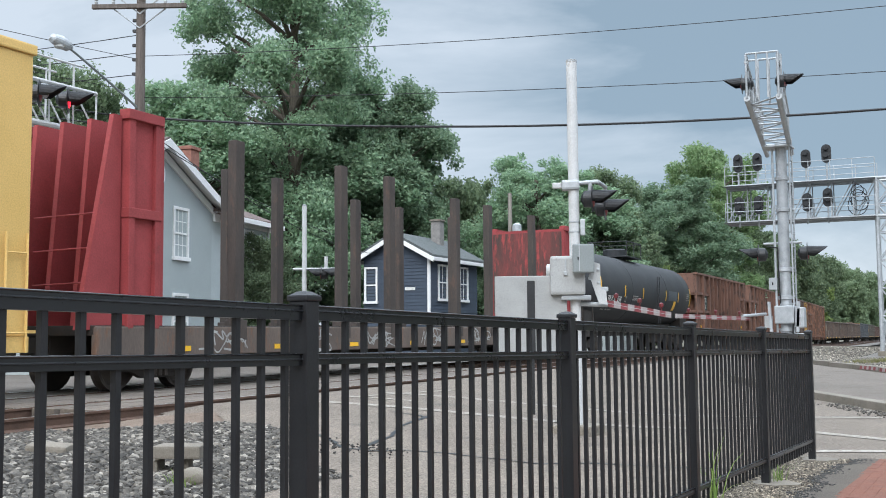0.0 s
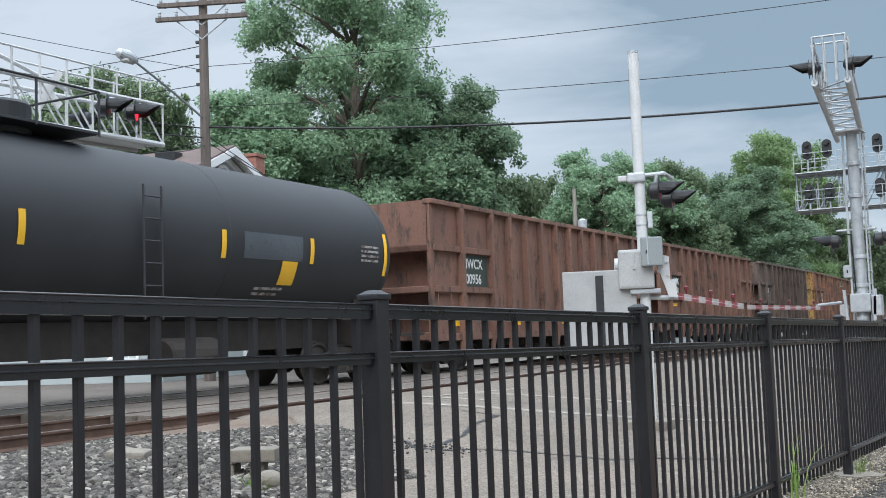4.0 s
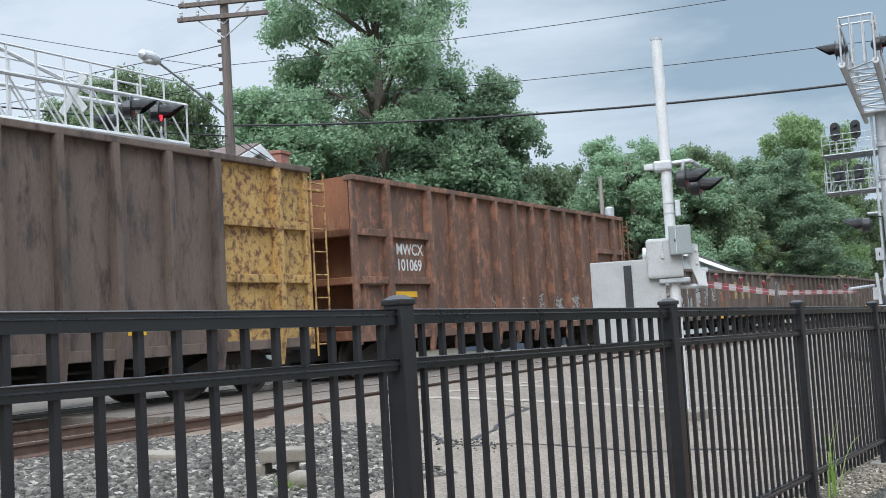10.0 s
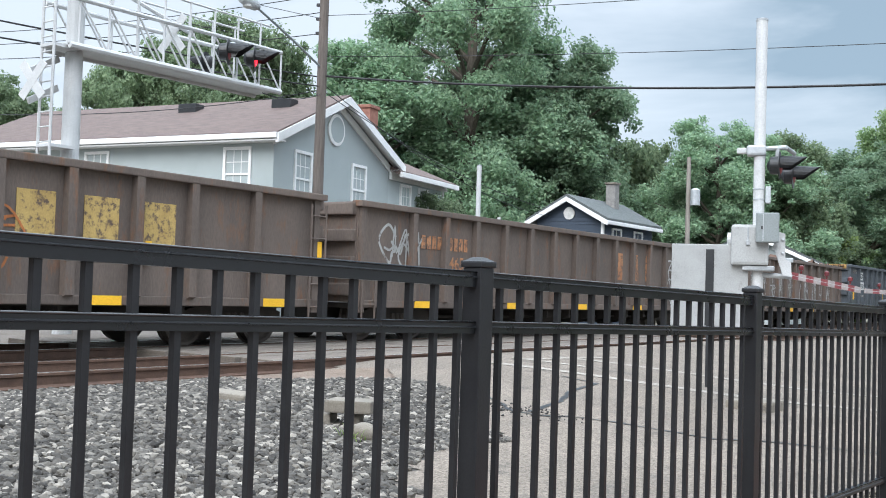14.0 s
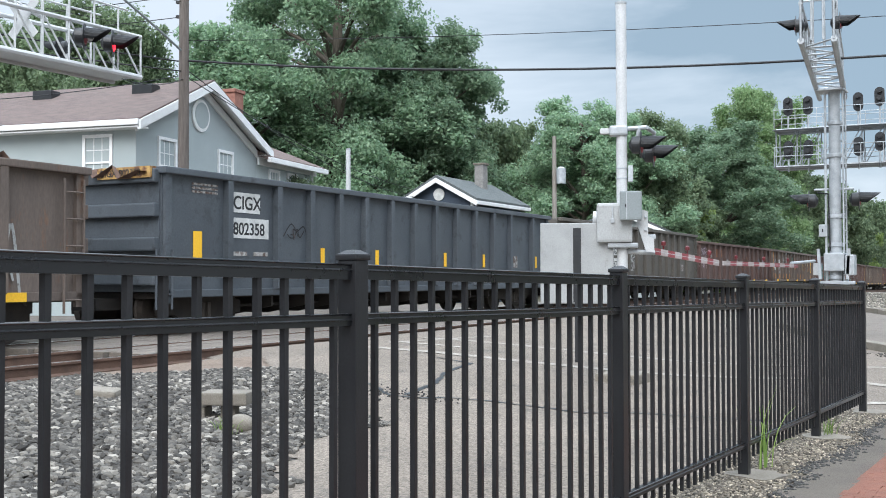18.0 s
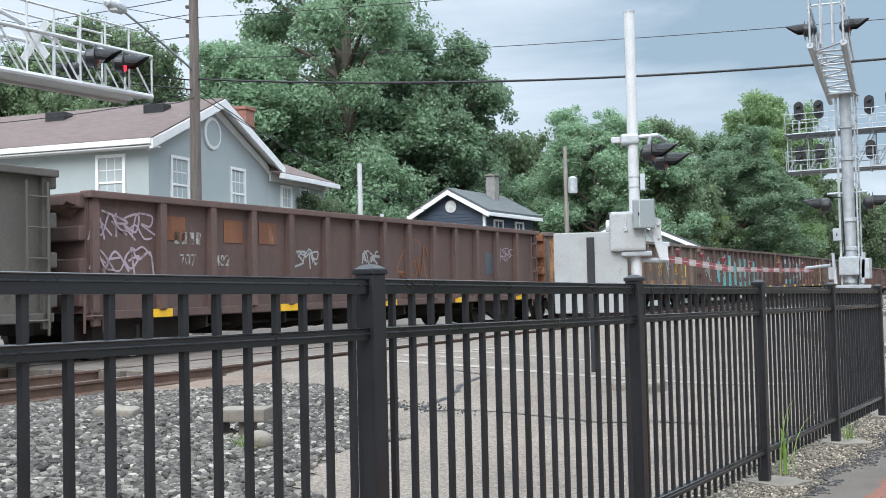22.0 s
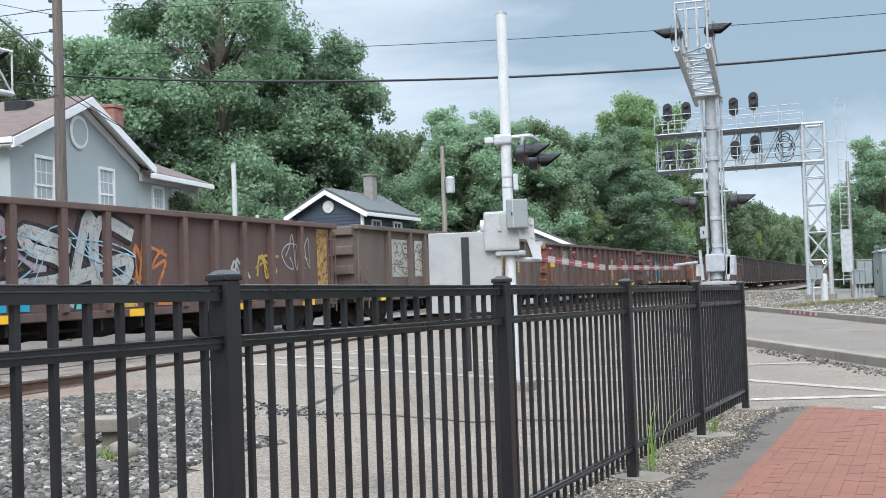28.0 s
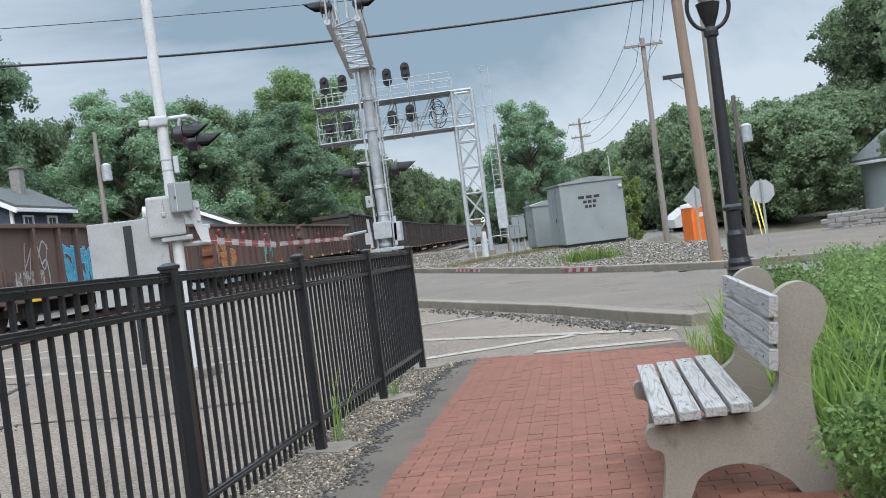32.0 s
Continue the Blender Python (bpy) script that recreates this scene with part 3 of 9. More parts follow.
def far_ground():
    bm = bmesh.new()
    xs = [-900, -300, -120] + [-60 + 2.5 * i for i in range(41)] + [60, 120, 300, 900]
    ys = [-600, -120, -40] + [-20 + 2.5 * i for i in range(41)] + [90, 100, 110, 120, 130, 140, 160, 180, 200, 240, 300, 500, 1500]
    vs = [[bm.verts.new((x, y, ground_z(x, y) - 0.045)) for y in ys] for x in xs]
    for i in range(len(xs) - 1):
        for j in range(len(ys) - 1):
            bm.faces.new((vs[i][j], vs[i + 1][j], vs[i + 1][j + 1], vs[i][j + 1]))
    return tagged(part("ground", bm, GRASS_G, None), "rough green and dusty open ground reaching the horizon", "ground", kind="structure")


def c_u(x, y):
    p = Vector((x, y, 0))
    return p.dot(LEFT), p.dot(ALONG)


def is_gravel(x, y):
    c, u = c_u(x, y)
    return c > 2.75 + 0.12 * u * (u > 3) + 0.2 * math.sin(u * 1.7) - 0.3 and c < 16.5 and u < 8.1 + 0.25 * math.sin(c * 2.3) - 2.6 * smooth_step(5.6, 3.2, c) - 1.0 * smooth_step(6.6, 7.9, c)


def is_lot(x, y):
    c, u = c_u(x, y)
    across = Vector((x, y, 0)).dot(ROAD_ACROSS)
    return not is_gravel(x, y) and (x < 0.62 or across > 4.5) and across < 8.15 and c < 8.33 and y < 34


def is_crossing(x, y):
    c, u = c_u(x, y)
    return 14.6 < c < 60 and 4 < u < 40


def is_far_gravel(x, y):
    c, u = c_u(x, y)
    across = Vector((x, y, 0)).dot(ROAD_ACROSS)
    return across > 13.9 and x < 6.2 + 0.04 * y and c < 17 and y < 110


def is_road(x, y):
    across = Vector((x, y, 0)).dot(ROAD_ACROSS)
    return c_u(x, y)[0] < 8.33 and across > 8.0 and across < 13.9 or (0 < x < 60 and 13.8 < across and x > 6.0 + 0.02 * y and y < 42)


far_ground()
bm = sheet(bmesh.new(), is_lot, -12, 8, -8, 34, 0.25, -0.004)
tagged(part("pavement", bm, ASPHALT, None), "cracked pale grey asphalt behind the fence", "pavement", kind="structure")
bm = sheet(bmesh.new(), is_crossing, -66, -12, 0, 46, 0.75, 0.0)
tagged(part("road", bm, ROAD, None), "grey asphalt street beyond the tracks", "road", kind="structure")
bm = sheet(bmesh.new(), is_road, -12, 60, -20, 44, 0.5, -0.008)
tagged(part("road", bm, ROAD, None), "grey asphalt road leading to the level crossing", "road", kind="structure")
bm = sheet(bmesh.new(), is_gravel, -18, -0.5, -8, 12, 0.25, -0.012)
tagged(part("ballast_bed", bm, GRAVEL, None), "bed of loose grey railway gravel beside the track", "gravel", kind="structure")
bm = sheet(bmesh.new(), is_far_gravel, -30, 9, 15, 111, 0.75, -0.01)
tagged(part("ballast_bed", bm, GRAVEL_P, None), "grey gravel yard round the signal cabins past the road", "gravel", kind="structure")
bm = bmesh.new()
for c0, c1, z in ((6.2, 17.0, 0.27),):
    for u0, u1 in ((25.5, 65), (65, 80), (80, 95), (95, 110), (110, 125), (125, 140), (140, 180), (180, 220), (220, 260), (260, 420), (-60, 8.6)):
        q = [bm.verts.new(on_track(c, u, z - dip(u))) for c, u in ((c0, u0), (c1, u0), (c1, u1), (c0, u1))]
        bm.faces.new(q[::-1])
tagged(part("track_bed", bm, GRAVEL_P, None), "grey stone track bed under both tracks", "gravel", kind="structure")


ICO = [Vector(p).normalized() for p in ((0, 1, 1.618), (0, -1, 1.618), (0, 1, -1.618), (0, -1, -1.618), (1, 1.618, 0), (-1, 1.618, 0), (1, -1.618, 0), (-1, -1.618, 0), (1.618, 0, 1), (1.618, 0, -1), (-1.618, 0, 1), (-1.618, 0, -1))]
ICO_FACES = [(0, 1, 8), (0, 8, 4), (0, 4, 5), (0, 5, 10), (0, 10, 1), (1, 10, 7), (1, 7, 6), (1, 6, 8), (8, 6, 9), (8, 9, 4), (4, 9, 2), (4, 2, 5), (5, 2, 11), (5, 11, 10), (10, 11, 7), (3, 6, 7), (3, 9, 6), (3, 2, 9), (3, 11, 2), (3, 7, 11)]


def stones(count, seed, region, size, name, label, material=None, lift=-0.012):
    """Loose angular stones, one joined mesh."""
    rnd = random.Random(seed)
    verts, faces = [], []
    while count:
        x, y = region(rnd)
        if x is None:
            continue
        count -= 1
        s = size * rnd.uniform(0.55, 1.35)
        o = Vector((x, y, ground_z(x, y) + lift + s * 0.25))
        q = Euler((rnd.uniform(-0.5, 0.5), rnd.uniform(-0.5, 0.5), rnd.uniform(0, 6))).to_matrix()
        k = len(verts)
        sx, sy, sz = rnd.uniform(0.8, 1.25), rnd.uniform(0.65, 1.0), rnd.uniform(0.45, 0.8)
        for px, py, pz in ICO:
            j = rnd.uniform(0.78, 1.12)
            verts.append(tuple(o + q @ Vector((px * sx * s * j, py * sy * s * j, pz * sz * s * j))))
        faces += [(k + a, k + b, k + c) for a, b, c in ICO_FACES]
    me = bpy.data.meshes.new(name)
    me.from_pydata(verts, [], faces)
    me.materials.append(material or STONE_R)
    return tagged(new(name, me), label, "gravel", kind="stuff")


def island_mat(name, gain):
    m = bpy.data.materials.new(name)
    m.use_nodes = True
    n, l = m.node_tree.nodes, m.node_tree.links
    b = n["Principled BSDF"]
    g, r, t, h = n.new("ShaderNodeNewGeometry"), n.new("ShaderNodeValToRGB"), n.new("ShaderNodeTexNoise"), n.new("ShaderNodeHueSaturation")
    for pos, col in ((0.0, (0.026, 0.023, 0.02)), (0.5, (0.078, 0.07, 0.06)), (0.85, (0.14, 0.126, 0.107)), (1.0, (0.3, 0.272, 0.232))):
        e = r.color_ramp.elements.new(pos) if pos not in (0.0, 1.0) else r.color_ramp.elements[0 if pos == 0.0 else -1]
        e.color = (*(a * b for a, b in zip(col, gain)), 1)
    l.new(g.outputs["Random Per Island"], r.inputs["Fac"])
    t.inputs["Scale"].default_value = 40
    mr = n.new("ShaderNodeMapRange")
    mr.inputs["To Min"].default_value, mr.inputs["To Max"].default_value = 0.75, 1.25
    l.new(t.outputs["Fac"], mr.inputs["Value"])
    l.new(mr.outputs["Result"], h.inputs["Value"])
    l.new(r.outputs["Color"], h.inputs["Color"])
    l.new(h.outputs["Color"], b.inputs["Base Color"])
    b.inputs["Roughness"].default_value = 0.88
    return m


STONE_R = island_mat("mixed_ballast_stones", (1, 1, 1))
PEBBLE = island_mat("tan_fine_gravel", (1.55, 1.46, 1.3))
PALE_STONE = island_mat("pale_yard_gravel", (1.6, 1.58, 1.5))


def near_bed(rnd):
    x, y = rnd.uniform(-11, -1.5), rnd.uniform(-3, 11)
    c, u = c_u(x, y)
    return (x, y) if is_gravel(x, y) and c < 8.2 else (None, None)


def far_bed(rnd):
    x, y = rnd.uniform(-12, 6), rnd.uniform(24, 52)
    return (x, y) if is_far_gravel(x, y) and c_u(x, y)[0] < 7.5 else (None, None)


stones(36000, 3, near_bed, 0.04, "loose_ballast", "loose grey and whitish ballast stones beside the track")
def far_verge(rnd):
    x, y = rnd.uniform(-16, 1), rnd.uniform(26, 100)
    c, u = c_u(x, y)
    return (x, y) if is_far_gravel(x, y) and 2.0 < c < 8.0 else (None, None)


stones(9000, 5, far_verge, 0.055, "loose_ballast", "pale loose ballast shoulder beside the far rails", PALE_STONE)
stones(22000, 4, far_bed, 0.036, "loose_ballast", "loose grey stones spread round the signal mast", PALE_STONE)

def crack_rubble(rnd):
    return rnd.gauss(-4.6, 0.45), rnd.gauss(7.25, 0.22)


stones(150, 14, crack_rubble, 0.016, "pavement_rubble", "dark broken asphalt lumps along the crack", ROAD_CRUMB, 0.0)
EARTH = mat("brown_packed_earth", (0.135, 0.098, 0.072), (0.175, 0.132, 0.1), 1.4, 0.95, 0, 0.5, 60, c3=(0.1, 0.07, 0.052), spot=0.6, speck=0.4, speck_scale=70)
bm = sheet(bmesh.new(), lambda x, y: (lambda c, u: 6.5 + 0.3 * math.sin(u * 3) < c < 8.34 and 5.6 - 0.5 * (c - 6.5) + 0.2 * math.sin(c * 5) < u < 8.9 + 0.5 * math.sin(c * 2.7))(*c_u(x, y)), -9.6, -5.5, 4, 11, 0.12, 0.004)
tagged(part("dirt_strip", bm, EARTH, None), "packed brown earth where the gravel meets the crossing", "pavement", kind="structure")

# rails and ties
RAIL_PROFILE = ((-0.07, -0.17), (0.07, -0.17), (0.07, -0.155), (0.012, -0.13), (0.012, -0.04), (0.035, -0.03), (0.035, -0.005), (0.028, 0.0), (-0.028, 0.0), (-0.035, -0.005), (-0.035, -0.03), (-0.012, -0.04), (-0.012, -0.13), (-0.07, -0.155))


def rail(track, c, u0, u1):
    bm = bmesh.new()
    us = [u0] + [u for u in (65, 80, 95, 110, 125, 140, 160, 180, 200, 220, 240, 260) if u0 < u < u1] + [u1]
    loops = [[bm.verts.new((x, u, z - dip(u))) for x, z in RAIL_PROFILE] for u in us]
    for a, b in zip(loops, loops[1:]):
        for i in range(len(a)):
            j = (i + 1) % len(a)
            bm.faces.new((a[i], b[i], b[j], a[j]))
    r = part("rail", bm, RUST_RAIL, track)
    r.matrix_basis = pose(-c, 0, 0)
    bm = bmesh.new()
    tops = [[bm.verts.new((x, u, 0.003 - dip(u))) for x in (-0.026, 0.026)] for u in us]
    for a, b in zip(tops, tops[1:]):
        bm.faces.new((a[0], a[1], b[1], b[0]))
    part("rail_head", bm, RAIL_TOP, r, "polished running surface")


for c, words in ((9.07, "rusty-sided near railway track on wooden ties"), (12.47, "polished railway track carrying the freight train")):
    tr = thing("railway_track", track_pose(0, 0, RAIL_Z), words, "railway track", "parallel tracks", "structure")
    for off in (-0.7175, 0.7175):
        rail(tr, c + off, -60, 420)
    tie = part("tie", slab(-1.3, 1.3, -0.11, 0.11, -0.36, -0.172, 0.012), TIE, tr)
    tie.matrix_basis = pose(-c, -6.0, 0)
    for k in range(1, 32):
        share("tie", tie, tr, pose(-c + 0.03 * math.sin(k * 3.1), -6.0 + 0.53 * k, 0))
    for k in range(1, 90):
        share("tie", tie, tr, pose(-c, 24.7 + 0.56 * k, -dip(24.7 + 0.56 * k)))

# crossing panels between and beside the rails
xing = thing("crossing_panel", track_pose(0, 0, 0), "flush asphalt and timber panels between the rails of the crossing", "crossing panel", kind="structure")
for c0, c1, name in ((8.43, 9.71, "gauge_panel"), (9.84, 11.7, "centre_panel"), (11.83, 13.11, "gauge_panel"), (13.24, 14.9, "edge_panel")):
    k = max(1, round((c1 - c0) / 0.45))
    for i in range(k):
        a, b = c0 + (c1 - c0) * i / k, c0 + (c1 - c0) * (i + 1) / k
        part(name, slab(-b + 0.006, -a - 0.006, (7.3 if c0 < 8 else 8.2) + 0.1 * (i % 2), 25.5, -0.15, RAIL_Z - 0.008 - 0.004 * (i % 2), 0.008), ROAD, xing)

# painted lines and cracks
lines = thing("road_marking", Matrix(), "worn white lines painted on the asphalt", "road marking", kind="structure")
for a, b, w in (((-8.2, 11.1), (-1.0, 13.4), 0.27), ((-8.2, 12.45), (-6.9, 12.7), 0.16), ((-8.2, 13.65), (0.0, 16.1), 0.24), ((-8.0, 12.2), (-7.6, 15.4), 0.12), ((-0.6, 13.05), (3.0, 10.75), 0.24), ((-0.3, 10.5), (1.75, 11.35), 0.24), ((1.3, 9.97), (2.9, 9.75), 0.22)):
    part("white_line", strip(bmesh.new(), a, b, w, 0.004), LINE, lines)
crack = thing("pavement_crack", Matrix(), "dark tar-filled crack wandering across the asphalt", "pavement crack", kind="structure")
rnd = random.Random(8)
for pts in (((-5.9, 8.2), (-4.91, 7.39), (-4.58, 7.13), (-4.31, 7.18), (-4.11, 7.58), (-3.59, 7.83), (-2.9, 7.85), (-2.5, 7.8), (-2.07, 8.15), (-1.1, 8.2), (0.3, 8.5)), ((-4.5, 7.3), (-4.87, 8.58), (-5.35, 9.6), (-5.68, 10.89), (-6.3, 11.0))):
    bm = bmesh.new()
    for a, b in zip(pts, pts[1:]):
        for k in range(4):
            p, q = Vector(a).lerp(Vector(b), k / 4), Vector(a).lerp(Vector(b), (k + 1.1) / 4)
            strip(bm, (p.x, p.y + 0.03 * math.sin(k * 5 + p.x * 9)), (q.x, q.y + 0.03 * math.sin(k * 5 + 5 + q.x * 9)), rnd.uniform(0.035, 0.075), 0.003, 2)
    part("crack", bm, DARK, crack)


def kerb(points, name, label, h=0.15, w=0.28, painted=()):
    """Cast kerb stones, end to end along a line."""
    k = thing(name, Matrix(), label, "kerb", kind="structure")
    d = 0
    for a, b in zip(points, points[1:]):
        a, b = Vector(a), Vector(b)
        n = max(1, round((b - a).length / 2.4))
        for i in range(n):
            p, q = a.lerp(b, i / n), a.lerp(b, (i + 1) / n)
            ang = math.degrees(math.atan2(q.y - p.y, q.x - p.x))
            L = (q - p).length
            s = part("kerb_stone", slab(0.006, L - 0.006, -w / 2, w / 2, -0.12, h, 0.02), CONCRETE, k)
            s.matrix_basis = pose(p.x, p.y, ground_z(p.x, p.y), 0, 0, ang)
            if d in painted:
                s0, s1 = painted[d]
                m = max(2, round((s1 - s0) * L / 0.2))
                for j in range(m):
                    x0, x1 = L * (s0 + (s1 - s0) * j / m), L * (s0 + (s1 - s0) * (j + 0.96) / m)
                    part("warning_stripe", prism(bmesh.new(), [(x0, 0.02), (x1, 0.02), (x1 + 0.05, h - 0.02), (x0 + 0.05, h - 0.02)], pose(0, -w / 2 - 0.001, 0, 90, 0, 0), 0.003), RED_S if j % 2 == 0 else STRIPE_W, s, "red and white reflective stripe")
            d += 1


kerb([(-4.9, 26.6), (-1.79, 20.8), (1.55, 14.8), (2.6, 12.4), (3.35, 10.9)], "kerb", "pale concrete median kerb at the crossing")
kerb([(-5.17, 40.0), (1.28, 27.45), (5.0, 21.5), (8.5, 19.6)], "kerb", "concrete kerb along the far side of the road", painted={2: (0.3, 0.97), 3: (0.03, 0.4), 6: (0.1, 0.8)})


def kerb_litter(rnd):
    k = rnd.random()
    p = Vector((-1.0, 19.3)).lerp(Vector((2.35, 12.7)), k) if rnd.random() < 0.35 else Vector((1.5, 14.6)).lerp(Vector((3.1, 11.0)), k)
    return p.x - abs(rnd.gauss(0.16, 0.16)) - 0.12, p.y - abs(rnd.gauss(0, 0.14))


stones(1500, 9, kerb_litter, 0.024, "road_litter", "dark grit and broken stone gathered along the median kerb", None, 0.0)

# brick walk
WALK_X0, WALK_X1 = 0.75, 3.05
walkway = thing("brick_walk", Matrix(), "red brick paver walkway laid in running bond", "walkway", kind="structure")


def brick_end(x):
    return 10.0 - 0.52 * (x - 0.6)


def walk_edge(y):
    """The walk's edge beside the fence, not quite parallel to it."""
    return 0.74 - 0.0175 * (y - 3.6)


bm = bmesh.new()
strip(bm, ((WALK_X0 + WALK_X1) / 2, -8), ((WALK_X0 + WALK_X1) / 2 - 0.04, 9.4), WALK_X1 - WALK_X0, 0.0, 20)
part("paver_bed", bm, MORTAR, walkway, "sandy joint bed")
half_src = part("brick", slab(-0.048, 0.048, -0.048, 0.048, -0.03, 0.011, 0.003), BRICK, walkway)
half_src.matrix_basis = pose(walk_edge(1.9) + 0.05, 1.9, ground_z(0.75, 1.9))
paver_src = part("brick", slab(-0.0985, 0.0985, -0.048, 0.048, -0.03, 0.011, 0.003), BRICK, walkway)
paver_src.matrix_basis = pose(walk_edge(1.9) + 0.2, 1.9, ground_z(0.75, 1.9))
n_single, joined = 0, bmesh.new()
rnd = random.Random(21)
row, y = 0, -7.8
while y < 10.05:
    x = walk_edge(y)
    while x < WALK_X1 + 0.05:
        short = row % 2 == 1 and x < walk_edge(y) + 0.01
        wd = 0.1 if short else 0.2
        cx = x + wd / 2
        x += wd + 0.001
        if y > brick_end(cx):
            continue
        m = pose(cx, y, ground_z(cx, y) + rnd.uniform(-0.002, 0.002), rnd.uniform(-0.6, 0.6), rnd.uniform(-0.6, 0.6), rnd.uniform(-0.5, 0.5))
        if n_single < 298 and 2.0 < y < 6.5:
            share("brick", half_src if short else paver_src, walkway, m)
            n_single += 1
            continue
        hx = wd / 2 - 0.0015
        vs = [joined.verts.new(m @ Vector(p)) for p in ((-hx, -0.048, 0.011), (hx, -0.048, 0.011), (hx, 0.048, 0.011), (-hx, 0.048, 0.011), (-hx, -0.048, -0.01), (hx, -0.048, -0.01), (hx, 0.048, -0.01), (-hx, 0.048, -0.01))]
        for f in ((0, 1, 2, 3), (0, 4, 5, 1), (1, 5, 6, 2), (2, 6, 7, 3), (3, 7, 4, 0)):
            joined.faces.new([vs[i] for i in f])
    y += 0.1
    row += 1
tagged(part("brick_field", joined, BRICK, walkway), "red brick pavers further along the walk", kind="stuff")


def tar_side(y):
    return 0.42 + 0.05 * math.sin(y * 2.1) + 0.04 * math.sin(y * 5.3 + 1) + 0.025 * math.sin(y * 13) - 0.004 * y


bm = sheet(bmesh.new(), lambda x, y: -0.3 < x < tar_side(y) + 0.05, -0.32, 0.6, -8, 10.0, 0.08, 0.0)
tagged(part("dirt_strip", bm, DIRT, None), "pale dusty strip of fine gravel along the fence foot", "pavement", kind="structure")
bm = sheet(bmesh.new(), lambda x, y: tar_side(y) < x < walk_edge(y) + 0.02, 0.24, 0.96, -8, 9.95, 0.03, 0.012)
tagged(part("asphalt_edge", bm, TAR, None), "crumbled dark asphalt edge beside the brick walk", "pavement", kind="structure")


def fence_foot(rnd):
    y = rnd.uniform(2.0, 9.8)
    x = min(rnd.uniform(-0.3, 0.7), rnd.uniform(-0.2, 0.75))
    return (x, y) if x < tar_side(y) + 0.06 else (None, None)


stones(15000, 5, fence_foot, 0.013, "fine_gravel", "fine pale gravel scattered along the fence foot", PEBBLE, 0.001)


def tar_crumbs(rnd):
    y = rnd.uniform(2.0, 9.8)
    return tar_side(y) + rnd.gauss(0.015, 0.045), y


stones(1300, 6, tar_crumbs, 0.013, "asphalt_crumbs", "dark crumbs broken off the asphalt edge", ROAD_CRUMB, 0.009)
bm = sheet(bmesh.new(), lambda x, y: x > 3.0 and y < 11 - 0.9 * (x - 3.0), 3.0, 11, -8, 11, 0.5, 0.002)
tagged(part("planting_bed", bm, DIRT, None), "bare brown soil under the roadside plants", "ground", kind="structure")

# ---- fence ----
POST_H, PITCH = 1.415, 2.4


def post_z(k):
    return 0.0156 * (9.6 - PITCH * k)


def fence_rail(y0, y1, z0, z1, t=0.038, h0=0.0):
    """A rail with a shallow groove along its face."""
    bm = bmesh.new()
    h = t / 2
    prof = ((-h, -h0), (h, -h0), (h, 0.017), (h + 0.005, 0.018), (h + 0.005, 0.02), (h, 0.024), (h, 0.034), (h - 0.006, 0.04), (-h + 0.006, 0.04), (-h, 0.034))
    a = [bm.verts.new((x, y0, z0 + z)) for x, z in prof]
    b = [bm.verts.new((x, y1, z1 + z)) for x, z in prof]
    n = len(prof)
    for i in range(n):
        bm.faces.new((a[i], a[(i + 1) % n], b[(i + 1) % n], b[i]))
    bm.faces.new(a[::-1])
    bm.faces.new(b)
    return bm


fence = thing("picket_fence", Matrix(), "black powder-coated metal picket fence with square posts", "fence")
post_src = cap_src = None
for k in range(-2, 5):
    if post_src is None:
        post_src = part("post", slab(-0.037, 0.037, -0.037, 0.037, -0.1, POST_H, 0.004), BLACK, fence)
        cap_src = part("post_cap", slab(-0.044, 0.044, -0.044, 0.044, POST_H, POST_H + 0.022, 0.006), BLACK, post_src)
        top = part("post_cap_crown", lathe(bmesh.new(), ((0.056, POST_H + 0.02), (0.026, POST_H + 0.034), (0.002, POST_H + 0.036)), 4, pose(0, 0, 0, 0, 0, 45)), BLACK, post_src)
        post_src.matrix_basis = pose(0, PITCH * k, post_z(k))
        p = post_src
    else:
        p = share("post", post_src, fence, pose(0, PITCH * k, post_z(k)))
        share("post_cap", cap_src, p, Matrix())
        share("post_cap_crown", top, p, Matrix())
picket = part("picket", slab(-0.0105, 0.0105, -0.0105, 0.0105, 0.11, POST_H - 0.04, 0.002), BLACK, fence)
picket.matrix_basis = pose(0, PITCH * -2 + PITCH / 19, post_z(-2 + 1 / 19))
for k in range(-2, 4):
    y0, y1 = PITCH * k + 0.037, PITCH * (k + 1) - 0.037
    slip = 0.016 if k < 0 else 0.0
    for h, h0 in ((0.205, 0.0), (POST_H - 0.218, 0.0), (POST_H - 0.053, 0.012)):
        fr = part("fence_rail", fence_rail(y0, y1, h + post_z(k), h + post_z(k + 1), h0=h0), BLACK_R, fence)
        for bz in (0.02, 0.037):
            part("rail_bead", tube(bmesh.new(), (0.019, y0, h + bz + post_z(k)), (0.019, y1, h + bz + post_z(k + 1)), 0.0032, n=10), BLACK_B, fr, "rounded glossy bead along the rail", smooth=True)
    for i in range(1, 19):
        if k > -2 or i > 1:
            share("picket", picket, fence, pose(0, PITCH * (k + i / 19) + slip, post_z(k + i / 19)))
